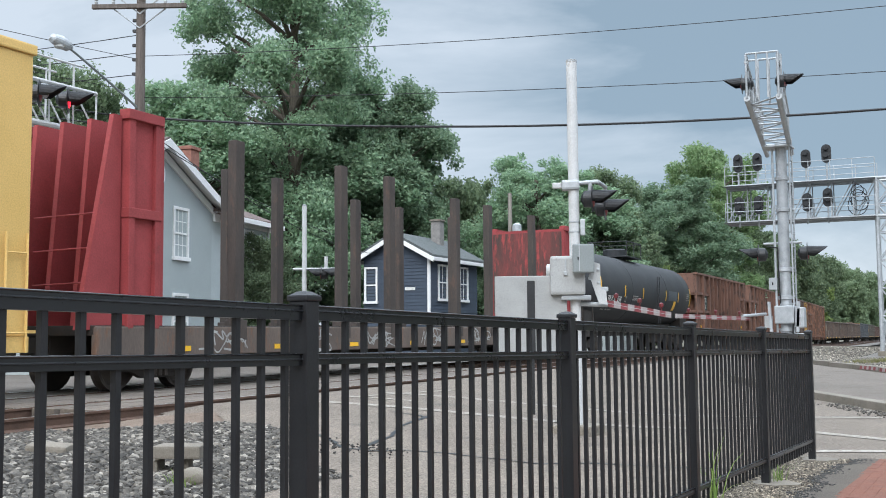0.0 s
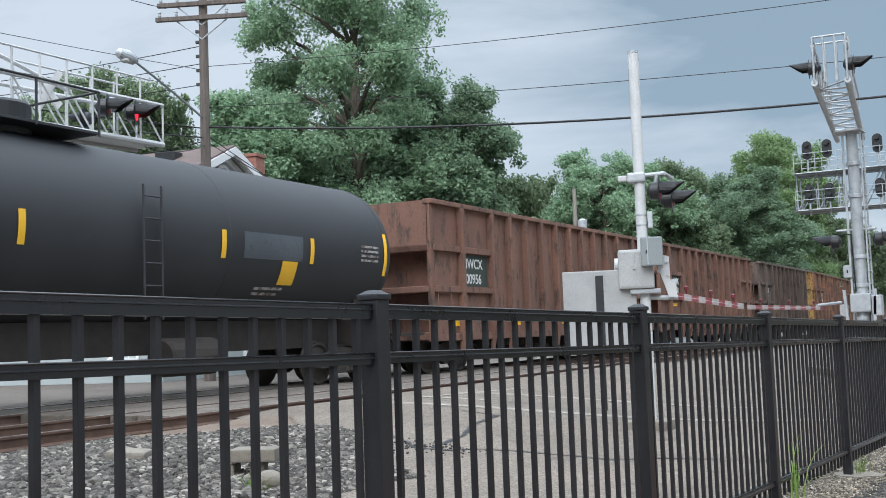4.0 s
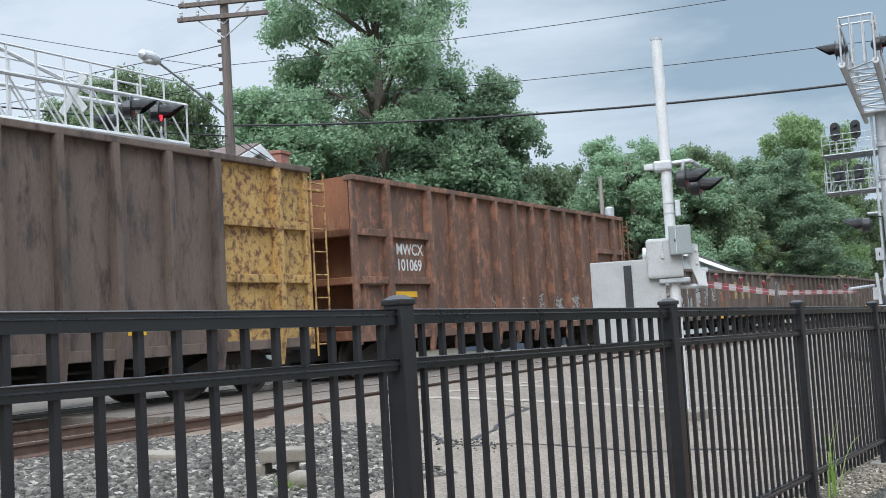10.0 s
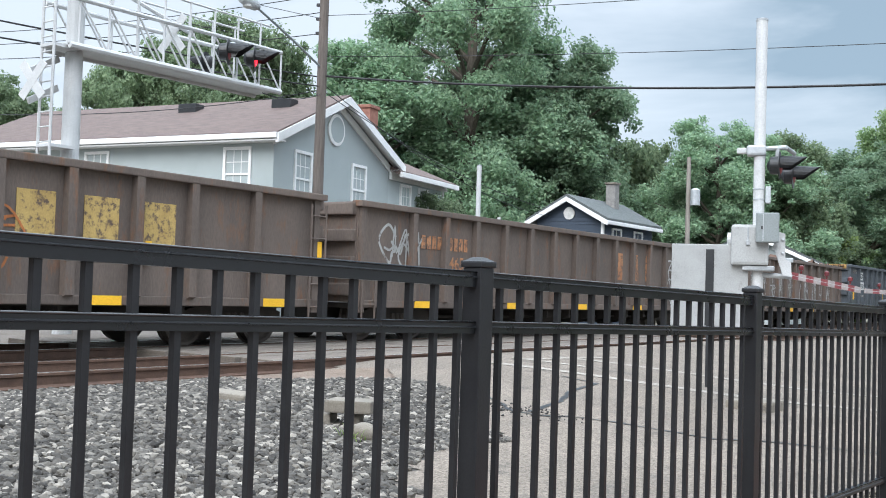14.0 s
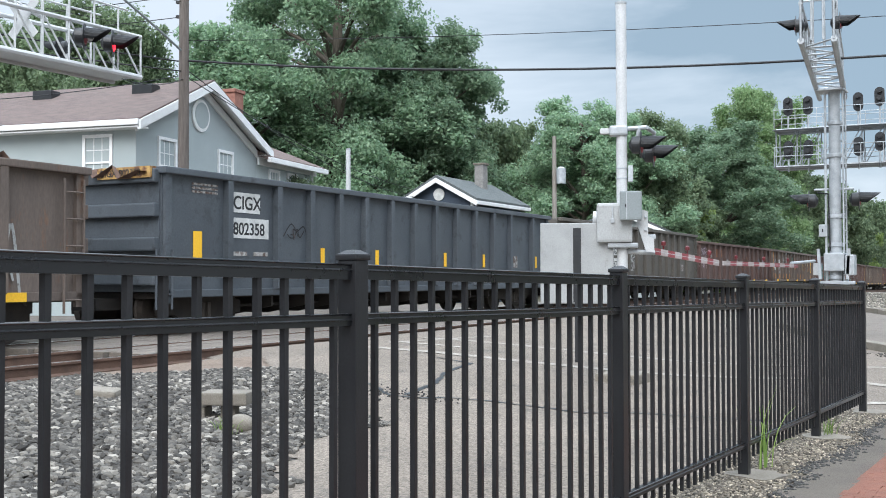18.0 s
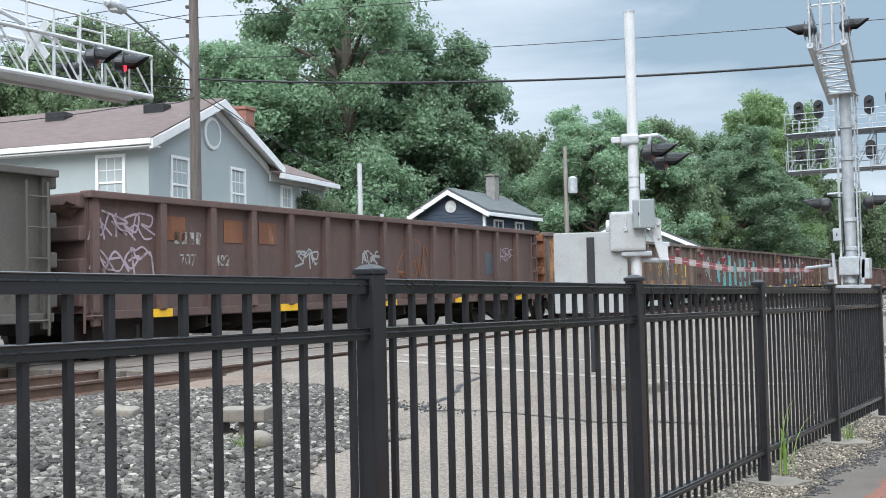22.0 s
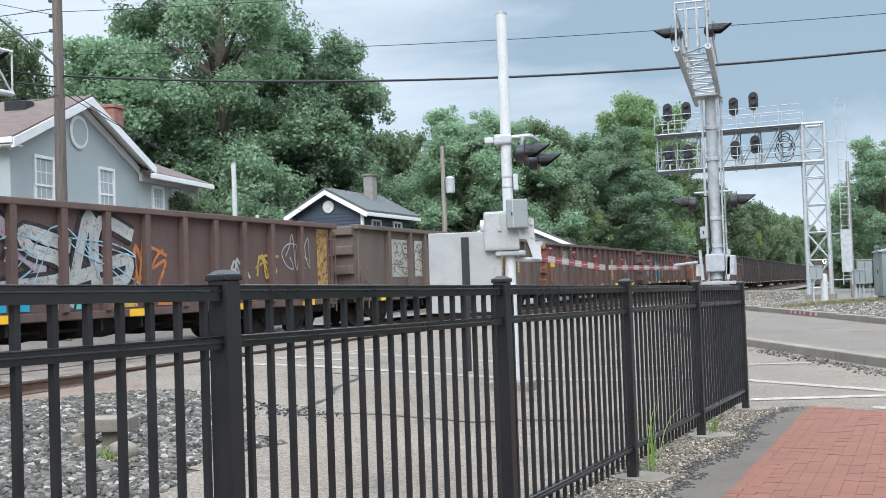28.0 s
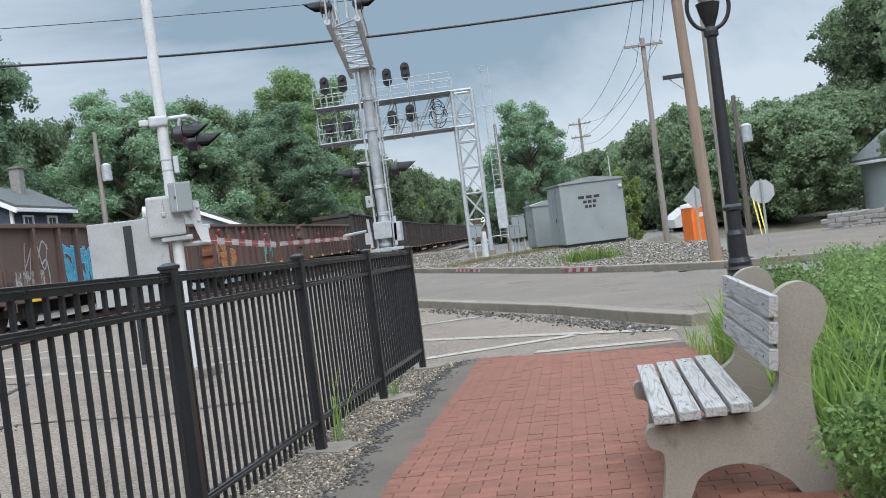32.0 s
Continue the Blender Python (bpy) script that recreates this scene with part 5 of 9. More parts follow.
def tank_car(L):
    car = thing("tank_car", Matrix(), "black cylindrical tank car with white lettering", "freight car", "cars of the freight train")
    r, zc, y0, y1, dish = 1.6, 2.9, 1.05, L - 0.85, 0.95
    prof = [(0.02, y0)]
    for i in range(1, 9):
        a = i / 8 * math.pi / 2
        prof.append((r * math.sin(a), y0 + dish * (1 - math.cos(a))))
    prof += [(r, y0 + dish + (y1 - y0 - 2 * dish) * k / 10) for k in range(1, 10)]
    for i in range(8, 0, -1):
        a = i / 8 * math.pi / 2
        prof.append((r * math.sin(a), y1 - dish * (1 - math.cos(a))))
    prof.append((0.02, y1))
    part("tank", lathe(bmesh.new(), prof, 56, pose(0, 0, zc, -90, 0, 0)), TANK, car, smooth=True)
    for y in (y0 + (y1 - y0) * 0.33, y0 + (y1 - y0) * 0.67, y0 + dish + 0.03, y1 - dish - 0.03):
        part("tank_band", lathe(bmesh.new(), ((r, y - 0.03), (r + 0.008, y - 0.02), (r + 0.008, y + 0.02), (r, y + 0.03)), 56, pose(0, 0, zc, -90, 0, 0)), TANK, car)
    dm = 10.1
    h = part("manway_housing", lathe(bmesh.new(), ((0.55, 0), (0.55, 0.5), (0.5, 0.55), (0.02, 0.58)), 20, pose(0, dm, zc + r - 0.08)), TANK, car)
    part("dome_platform", slab(-0.95, 0.95, dm - 1.3, dm + 1.3, zc + r + 0.02, zc + r + 0.07, 0.01), TANK, h)
    bm = bmesh.new()
    for x in (-0.95, 0.95):
        for y in (dm - 1.3, dm, dm + 1.3):
            tube(bm, (x, y, zc + r), (x, y, zc + r + 0.75), 0.022, n=6)
        tube(bm, (x, dm - 1.3, zc + r + 0.75), (x, dm + 1.3, zc + r + 0.75), 0.022, n=6)
    for y in (dm - 1.3, dm + 1.3):
        tube(bm, (-0.95, y, zc + r + 0.75), (0.95, y, zc + r + 0.75), 0.022, n=6)
    part("handrail", bm, TANK, h)
    ladder(car, r + 0.08, 11.65, 1.4, zc + 0.75, 0.42, TANK, 6)
    # added dark box filling the dim gap; such tank cars have only stub sills
    part("centre_sill", box(bmesh.new(), -0.6, 0.6, 0.4, L - 0.4, 0.8, 1.4), UNDER, car)
    part("brake_reservoir", lathe(bmesh.new(), ((0.3, 0), (0.34, 0.06), (0.34, 1.3), (0.3, 1.36)), 16, pose(1.1, L / 2 + 2.0, 0.75, -90, 0, 0)), UNDER, car)
    bm = bmesh.new()
    for p, q in (((1.5, 0.1, 2.2), (1.5, 1.3, 2.42)), ((1.5, 1.3, 2.42), (1.5, 1.42, 2.36)), ((1.5, 1.42, 2.36), (1.5, 1.5, 1.05)), ((1.5, 0.1, 2.2), (1.5, 0.1, 1.05))):
        tube(bm, p, q, 0.022, n=8)
    part("safety_rail", bm, UNDER, car, "bent grey pipe handrail")
    part("repaint_patch", lathe_patch(r + 0.004, zc, 14.35, 16.2, 2.55, 3.05), GON_GREY, car, "dark grey repainted panel")
    part("walkway", slab(-1.45, 1.5, 0.0, 1.1, 0.98, 1.05, 0.01), UNDER, car)
    part("walkway", slab(-1.45, 1.5, L - 1.1, L, 0.98, 1.05, 0.01), UNDER, car)
    part("cradle", box(bmesh.new(), -1.2, 1.2, 1.2, 2.6, 0.8, 1.9), UNDER, car)
    part("cradle", box(bmesh.new(), -1.2, 1.2, L - 2.6, L - 1.2, 0.8, 1.9), UNDER, car)

    def on_shell(name, y, w, z, hgt, material, label):
        """A marking that hugs the shell."""
        bm = bmesh.new()
        n = 6
        vs = []
        for k in range(n + 1):
            a = math.asin(max(-1, min(1, (z + hgt * k / n - zc) / r)))
            vs.append([bm.verts.new(((r + 0.01) * math.cos(a), yy, zc + (r + 0.01) * math.sin(a))) for yy in (y, y + w)])
        for a, b in zip(vs, vs[1:]):
            bm.faces.new((a[0], a[1], b[1], b[0]))
        part(name, bm, material, car, label)

    for y, z, hgt in ((2.35, 2.27, 1.02), (6.05, 2.52, 0.52), (9.2, 2.52, 0.52), (13.7, 2.52, 0.52), (16.45, 2.52, 0.52), (19.3, 2.36, 0.95)):
        on_shell("reflector_strip", y, 0.13, z, hgt, YELLOW_T, "yellow reflector strip")
    on_shell("placard", 15.55, 0.5, 2.08, 0.46, YELLOW_T, "yellow placard")
    text_mesh("lettering", "TILX 282234", 0.39, WHITE_T, car, pose(1.51, 3.48, 2.28, 90, 0, 90) @ pose(0, 0, 0, 17, 0, 0), "white stencilled lettering")
    text_mesh("lettering", "TILX 282234", 0.155, WHITE_T, car, pose(0.07, 1.0, 3.08, 82, 0, 11), "white stencilled lettering")
    for k, w in enumerate((0.72, 0.5)):
        bars = bmesh.new()
        for n in range(4):
            box(bars, w * n / 4, w * (n + 0.8) / 4, -0.004, 0.004, 0, 0.055)
        part("stencil_line", bars, WORN_W, car, "row of small stencilled marks").matrix_basis = pose(0.12, 0.985, 2.97 - 0.11 * k, 82, 0, 11) @ pose(0, 0, 0, -90, 0, 0)
    on_shell("stencil_box", 6.2, 0.27, 2.31, 0.25, WORN_W, "small white stencilled square")
    on_shell("stencil_box", 6.235, 0.2, 2.345, 0.18, TANK, "black field of the square")
    for y, z, wd in ((3.3, 2.1, 0.55), (3.95, 2.1, 0.75), (4.8, 2.1, 0.35), (3.1, 1.93, 0.5), (3.8, 1.93, 0.9), (7.45, 2.58, 0.95), (7.45, 2.5, 0.8), (7.45, 2.42, 0.9), (14.9, 1.98, 0.9), (14.9, 1.88, 0.8), (18.35, 2.95, 0.7), (18.35, 2.85, 0.7), (18.35, 2.75, 0.7), (18.35, 2.65, 0.7)):
        on_shell("stencil_line", y, wd, z, 0.05, WORN_W, "row of small stencilled marks")
    coupler(car, 0.1, -1)
    coupler(car, L - 0.1, 1)
    truck(car, 3.0)
    truck(car, L - 2.6)
    return car


SIDE = 1.436
CARS = []  # (thing, distance of its front end along the train)


def marks(car, y, z, w, h, rows, material=None, x=SIDE):
    """Lettering that stands for a railway's own name and number: plain bars."""
    for r in range(rows):
        zz = z - r * (h + 0.1)
        for k in range(4):
            plate(car, "mark_bar", y + w * k / 4, y + w * (k + 0.72) / 4, zz - h, zz, x, material or WORN_W, "worn painted bar")


def big_blocks(car, y, z, material, w=0.62, h=0.9, gap=0.95, x=SIDE):
    for k in range(3):
        plate(car, "emblem_block", y + k * gap, y + k * gap + w, z, z + h, x, material, "large worn painted block")


def build_train():
    H, Lo = 4.27, 2.64
    c = box_car(17.0)
    CARS.append((c, -6.9))
    c = bulkhead_flat(25.4)
    CARS.append((c, 11.4))
    c = tank_car(21.2)
    CARS.append((c, 38.15))
    c = gondola(16.6, H, RUST_HI, "high-sided rusty brown gondola with ribbed sides", 13, True, RUST_HI, seed=1, off=0.32)
    plate(c, "number_board", 1.98, 3.5, 2.22, 3.06, SIDE, GREEN_P, "black lettering panel")
    car_text(c, "lettering", "MWCX", 2.05, 2.7, 0.36, SIDE + 0.008, WHITE_T)
    car_text(c, "lettering", "100956", 2.05, 2.3, 0.36, SIDE + 0.008, WHITE_T)
    CARS.append((c, 59.55))
    c = gondola(16.25, H, RUST_HI, "high-sided rusty brown gondola with painted ladder end", 12, True, RUST_HI, seed=2)
    plate(c, "number_board", 1.78, 3.4, 2.22, 3.06, SIDE, GREEN_P, "black lettering panel")
    car_text(c, "lettering", "MWCX", 1.85, 2.72, 0.4, SIDE + 0.008, WHITE_T)
    car_text(c, "lettering", "100950", 1.85, 2.32, 0.4, SIDE + 0.008, WHITE_T)
    part("end_board", box(bmesh.new(), -0.5, 0.75, 0.262, 0.268, 3.38, 4.08), GREEN_P, c, "dark green lettering panel")
    text_mesh("lettering", "MWCX", 0.26, WORN_W, c, pose(-0.35, 0.258, 3.76, 90, 0, 0))
    text_mesh("lettering", "100950", 0.26, WORN_W, c, pose(-0.35, 0.258, 3.48, 90, 0, 0))
    plate(c, "reflector_strip", 1.68, 2.75, 1.8, 1.93, SIDE, YELLOW_T, "yellow reflector strip")
    CARS.append((c, 78.24))
    c = gondola(16.3, H, RUST_BR, "high-sided dark brown gondola with yellow painted end bay", 11, True, YELLOW_RUST, seed=3, panel_mat=YELLOW_RUST)
    car_text(c, "lettering", "BTCX", 1.86, 2.68, 0.36, SIDE, WHITE_T)
    car_text(c, "lettering", "12429", 1.86, 2.3, 0.32, SIDE, WORN_W)
    for k, g in enumerate((GRAF[3], GRAF[0], GRAF[4])):
        scrawl(c, 40 + k, 4.2 + 1.9 * k, 5.0 + 1.9 * k, 1.3, 1.9, SIDE, g, 4, 0.05)
    CARS.append((c, 96.53))
    c = gondola(16.2, H, STREAK, "high-sided orange rusted gondola with scratched panels", 11, True, RUST_OR, seed=4)
    car_text(c, "lettering", "MWCX", 2.0, 2.72, 0.36, SIDE, WHITE_T)
    car_text(c, "lettering", "101069", 2.0, 2.36, 0.36, SIDE, WHITE_T)
    plate(c, "reflector_strip", 1.7, 2.8, 1.75, 1.88, SIDE, YELLOW_T, "yellow reflector strip")
    for k in range(5):
        scrawl(c, 60 + k, 6.6 + 1.3 * k, 7.1 + 1.3 * k, 1.35, 1.75, SIDE, GRAF[0], 4, 0.04)
    CARS.append((c, 114.08))
    c = gondola(18.75, Lo, RUST_DK, "low dark brown gondola covered in pale graffiti", 12, False, seed=5, at=(0.4, 2.21, 3.87, 5.0, 6.1, 7.2, 8.34, 9.53, 10.73, 11.9, 13.05, 14.25, 15.35, 16.77, 18.35))
    marks(c, 2.85, 2.38, 0.65, 0.3, 1, WHITE_T, SIDE + 0.012)
    marks(c, 4.05, 2.36, 0.65, 0.3, 1, WHITE_T, SIDE + 0.012)
    car_text(c, "lettering", "708", 3.95, 1.74, 0.36, SIDE + 0.014, WHITE_T)
    car_text(c, "lettering", "213", 4.95, 1.74, 0.36, SIDE + 0.014, WHITE_T)
    for y, w_, z0, z1 in ((1.75, 0.5, 1.0, 2.3), (2.75, 0.75, 0.95, 1.9), (4.0, 0.6, 0.95, 1.7), (5.05, 0.45, 0.95, 2.2), (6.55, 0.5, 1.0, 2.1)):
        plate(c, "paint_patch", y, y + w_, z0, z1, SIDE - 0.002, WORN_W, "smeared white paint patch")
    blocks(c, 71, 2.0, 7.5, 0.85, 1.75, SIDE, GRAF[0], GRAF[6], 6)
    blocks(c, 72, 0.5, 1.4, 1.7, 2.2, SIDE, GRAF[3], GRAF[7], 2)
    scrawl(c, 73, 7.0, 9.6, 1.3, 2.2, SIDE, GRAF[0], 12, 0.06)
    big_blocks(c, 12.23, 1.5, FADED_GOLD, 0.62, 0.76, 1.1)
    for y, z, h in ((14.42, 1.3, 0.36), (18.38, 1.25, 0.62)):
        plate(c, "reflector_strip", y, y + 0.12, z, z + h, SIDE + 0.06, YELLOW_T, "upright yellow reflector strip")
    scrawl(c, 74, 9.8, 12.5, 1.2, 2.0, SIDE, GRAF[4], 10, 0.04)
    CARS.append((c, 131.81))
    c = gondola(18.6, Lo, RUST_DK, "low brown gondola with faded orange markings", 12, False, seed=6, at=(0.3, 1.93, 3.12, 4.34, 5.6, 6.8, 8.0, 9.2, 10.4, 11.6, 12.8, 14.0, 15.2, 16.6, 18.2))
    scrawl(c, 81, 1.0, 2.3, 1.45, 2.3, SIDE, GRAF[0], 8, 0.06)
    marks(c, 2.3, 2.2, 0.8, 0.28, 1, FADED_OR)
    marks(c, 3.33, 2.2, 0.8, 0.28, 1, FADED_OR)
    car_text(c, "lettering", "465", 3.38, 1.52, 0.38, SIDE, FADED_OR)
    big_blocks(c, 11.75, 1.52, FADED_OR, 0.48, 0.76, 1.05)
    scrawl(c, 82, 15.4, 16.8, 1.1, 2.2, SIDE, GRAF[0], 8, 0.06)
    CARS.append((c, 151.24))
    c = gondola(17.1, Lo + 0.05, RUST_DK, "low brown gondola with scrap load and white tags", 12, False, load=0.5, seed=7)
    for k in range(8):
        scrawl(c, 90 + k, 1.0 + 1.9 * k, 2.3 + 1.9 * k, 1.0, 2.1, SIDE, GRAF[0], 6, 0.05)
    marks(c, 2.2, 2.3, 1.3, 0.26, 2)
    CARS.append((c, 170.63))
    c = gondola(18.6, 2.88, GON_GREY, "blue-grey gondola with white number boards", 11, False, seed=8, load=0.35, refl=False, at=(0.6, 2.25, 3.82, 4.98, 6.1, 7.19, 8.37, 9.51, 10.65, 11.85, 13.01, 14.21, 15.45, 17.12, 18.4))
    for z, wds in ((2.33, "CIGX"), (1.84, "802358")):
        plate(c, "number_board", 2.42, 3.3 if wds == "CIGX" else 3.58, z - 0.05, z + 0.34, SIDE, WHITE_T, "white number board")
        car_text(c, "lettering", wds, 2.46, z + 0.02, 0.36 if wds == "CIGX" else 0.33, SIDE + 0.008, DARK)
    plate(c, "reflector_strip", 1.32, 1.56, 1.3, 1.88, SIDE, YELLOW_T, "large yellow reflector strip")
    for y in (5.45, 7.74, 11.24, 13.64, 17.5):
        plate(c, "reflector_strip", y, y + 0.15, 1.3, 1.66, SIDE, YELLOW_T, "yellow reflector strip")
    for z in (2.58, 2.65, 2.72):
        plate(c, "stencil_line", 1.28, 2.0, z, z + 0.04, SIDE, WORN_W, "row of small stencilled marks")
    for y in (2.44, 3.1):
        plate(c, "stencil_line", y, y + 0.45, 1.45, 1.53, SIDE, WORN_W, "row of small stencilled marks")
    part("end_board", box(bmesh.new(), 0.1, 1.35, 0.3, 0.46, 2.78, 2.98), YELLOW_RUST, c, "tan number board on the end")
    text_mesh("lettering", "CIGX 802358", 0.17, DARK, c, pose(0.16, 0.296, 2.82, 90, 0, 0))
    scrawl(c, 99, 4.2, 4.8, 1.8, 2.1, SIDE, GRAF[6], 4, 0.03)
    plate(c, "number_board", 15.6, 16.1, 1.3, 1.65, SIDE, WORN_W, "small white placard")
    CARS.append((c, 188.93))
    c = gondola(18.5, 2.9, GON_OLIVE, "olive-brown gondola with four white number boards", 12, False, seed=9, at=(0.52, 2.37, 3.69, 4.55, 5.62, 6.7, 7.72, 8.81, 10.0, 11.18, 12.22, 13.21, 14.26, 15.23, 16.57, 18.3))
    scrawl(c, 101, 2.73, 3.6, 1.27, 2.17, SIDE, GRAF[0], 8, 0.06)
    scrawl(c, 102, 4.05, 4.52, 1.52, 2.18, SIDE, GRAF[0], 4, 0.05)
    for y, wa, wb in ((5.0, "CI", "800"), (6.04, "GX", "874")):
        for z, wds in ((1.89, wa), (1.4, wb)):
            plate(c, "number_board", y, y + 0.64, z - 0.06, z + 0.32, SIDE, WHITE_T, "white number board")
            car_text(c, "lettering", wds, y + 0.05, z, 0.33 if wds in ("CI", "GX") else 0.3, SIDE + 0.008, DARK)
    scrawl(c, 103, 7.9, 8.65, 1.25, 1.95, SIDE, GRAF[0], 6, 0.05)
    plate(c, "reflector_strip", 0.62, 0.72, 1.4, 2.1, SIDE + 0.07, YELLOW_T, "upright yellow reflector strip")
    plate(c, "number_board", 15.55, 16.2, 1.25, 1.55, SIDE, WORN_W, "small white placard")
    part("end_board", box(bmesh.new(), 0.2, 1.3, 0.3, 0.38, 2.15, 2.4), CREAM_W, c, "cream number board on the end")
    text_mesh("lettering", "800874", 0.22, DARK, c, pose(0.28, 0.296, 2.19, 90, 0, 0))
    CARS.append((c, 208.19))
    c = gondola(18.5, Lo, RUST_LO, "low maroon-brown gondola with outlined graffiti", 12, False, seed=10, load=0.3, at=(0.55, 2.03, 3.34, 4.52, 5.73, 7.02, 8.18, 9.38, 10.53, 11.79, 12.96, 14.23, 15.5, 16.87, 18.3))
    scrawl(c, 111, 0.5, 1.85, 1.95, 2.4, SIDE, GRAF[8], 8, 0.04)
    scrawl(c, 115, 0.6, 1.8, 1.45, 1.85, SIDE, GRAF[8], 8, 0.04)
    marks(c, 2.42, 2.16, 0.75, 0.22, 1)
    car_text(c, "lettering", "707", 2.55, 1.57, 0.28, SIDE, WORN_W)
    car_text(c, "lettering", "482", 3.5, 1.57, 0.28, SIDE, WORN_W)
    for y in (2.15, 3.75, 4.8):
        plate(c, "paint_patch", y, y + 0.55, 2.0, 2.42, SIDE, RUST_OR, "faded orange patch")
    scrawl(c, 112, 6.05, 6.75, 1.58, 1.95, SIDE, GRAF[0], 6, 0.045)
    scrawl(c, 113, 8.5, 9.2, 1.65, 1.95, SIDE, GRAF[0], 6, 0.045)
    scrawl(c, 114, 10.2, 11.6, 1.3, 2.1, SIDE, RUST_OR, 6, 0.06)
    plate(c, "paint_patch", 14.9, 15.7, 1.42, 2.02, SIDE, GON_GREY, "grey painted patch")
    scrawl(c, 116, 16.0, 16.7, 1.8, 2.17, SIDE, GRAF[8], 6, 0.03)
    CARS.append((c, 226.94))
    c = gondola(18.3, Lo, RUST_DK, "low brown gondola with patched orange ends and tags", 12, False, RUST_OR, seed=11, at=(0.34, 2.02, 3.58, 4.74, 5.96, 7.15, 8.27, 9.45, 10.57, 11.75, 12.89, 14.03, 15.2, 16.82, 18.05))
    plate(c, "paint_patch", 0.3, 1.08, 0.95, 2.6, SIDE + 0.002, OCHRE, "orange rusted end panel")
    plate(c, "paint_patch", 16.9, 17.5, 0.95, 2.6, SIDE + 0.002, OCHRE, "orange rusted end panel")
    plate(c, "paint_patch", 1.16, 1.68, 1.42, 1.84, SIDE, WHITE_T, "white painted board")
    plate(c, "reflector_strip", 2.02, 2.12, 1.34, 2.25, SIDE, YELLOW_T, "yellow reflector strip")
    scrawl(c, 120, 1.14, 1.66, 1.9, 2.15, SIDE, GRAF[0], 6, 0.025)
    marks(c, 2.53, 2.12, 0.75, 0.27, 1, WHITE_T)
    car_text(c, "lettering", "4", 2.2, 1.46, 0.32, SIDE, WHITE_T)
    car_text(c, "lettering", "819", 2.62, 1.46, 0.32, SIDE, WHITE_T)
    car_text(c, "lettering", "32", 3.78, 1.44, 0.36, SIDE, WHITE_T)
    scrawl(c, 121, 2.2, 3.3, 1.1, 1.45, SIDE, GRAF[0], 8, 0.03)
    scrawl(c, 122, 3.7, 4.7, 1.82, 2.32, SIDE, GRAF[0], 8, 0.07)
    scrawl(c, 123, 4.9, 5.9, 1.98, 2.55, SIDE, GRAF[0], 6, 0.09)
    plate(c, "paint_patch", 5.9, 6.25, 2.05, 2.13, SIDE, GRAF[0], "white sprayed dash")
    scrawl(c, 124, 5.95, 6.8, 1.33, 1.86, SIDE, GRAF[0], 8, 0.06)
    scrawl(c, 125, 7.24, 8.05, 1.8, 2.15, SIDE, GRAF[1], 6, 0.06)
    scrawl(c, 126, 7.24, 8.05, 2.15, 2.54, SIDE, GRAF[1], 6, 0.06)
    for y, w_, z, h_ in ((8.5, 0.55, 1.92, 0.4), (9.5, 0.7, 1.94, 0.46), (10.75, 0.5, 1.56, 0.3), (8.6, 0.8, 1.4, 0.3)):
        scrawl(c, 127 + int(y * 3), y, y + w_, z, z + h_, SIDE, GRAF[4], 4, 0.07)
    for k in range(3):
        scrawl(c, 160 + k, 11.9 + 1.35 * k, 13.0 + 1.35 * k, 1.36, 2.2, SIDE, GRAF[(3, 0, 3)[k]], 6, 0.07)
    plate(c, "reflector_strip", 16.3, 16.42, 1.3, 2.2, SIDE, YELLOW_T, "yellow reflector strip")
    for y, z in ((9.6, 1.42), (8.55, 1.5)):
        plate(c, "paint_patch", y, y + 0.6, z, z + 0.5, SIDE + 0.001, OCHRE, "faded ochre painted panel")
    for k in range(11):
        plate(c, "paint_patch", 1.0 + 1.45 * k, 1.85 + 1.45 * k, 0.86, 1.18, SIDE, OCHRE, "orange rusted lower panel")
    CARS.append((c, 245.97))
    c = gondola(17.3, Lo, RUST_LO, "low brown gondola with huge teal graffiti lettering", 12, False, seed=12, at=(0.3, 2.0, 3.6, 4.8, 6.0, 7.15, 8.33, 9.4, 10.49, 11.65, 12.81, 14.02, 15.53, 17.05))
    blocks(c, 131, 3.0, 11.2, 0.85, 2.25, SIDE, GRAF[1], GRAF[5], 6)
    scrawl(c, 132, 3.2, 11.0, 1.0, 2.2, SIDE + 0.012, GRAF[0], 16, 0.07)
    scrawl(c, 133, 11.4, 12.6, 1.1, 2.0, SIDE, GRAF[0], 8, 0.05)
    plate(c, "paper_patch", 13.2, 14.1, 1.0, 1.9, SIDE, WORN_W, "white painted patch")
    scrawl(c, 134, 0.6, 2.4, 1.2, 2.2, SIDE, GRAF[0], 8, 0.06)
    CARS.append((c, 265.13))
    c = gondola(17.3, Lo, RUST_LO, "low brown gondola with pale and orange graffiti piece", 12, False, RUST_OR, seed=13, at=(0.1, 1.7, 3.26, 4.62, 5.8, 7.0, 8.15, 9.31, 10.53, 11.64, 12.77, 13.98, 15.37, 17.0))
    plate(c, "paint_patch", 0.3, 1.05, 0.95, 2.6, SIDE + 0.002, OCHRE, "orange rusted end panel")
    plate(c, "paint_patch", 16.3, 17.1, 0.95, 2.6, SIDE + 0.002, YELLOW_RUST, "yellow and orange rusted end panel")
    scrawl(c, 141, 1.15, 1.6, 1.4, 2.3, SIDE, GRAF[0], 4, 0.04)
    plate(c, "number_board", 1.85, 3.7, 1.4, 2.55, SIDE, GON_GREY, "dark grey lettering panel")
    marks(c, 1.95, 2.4, 1.0, 0.26, 1, WHITE_T, SIDE + 0.007)
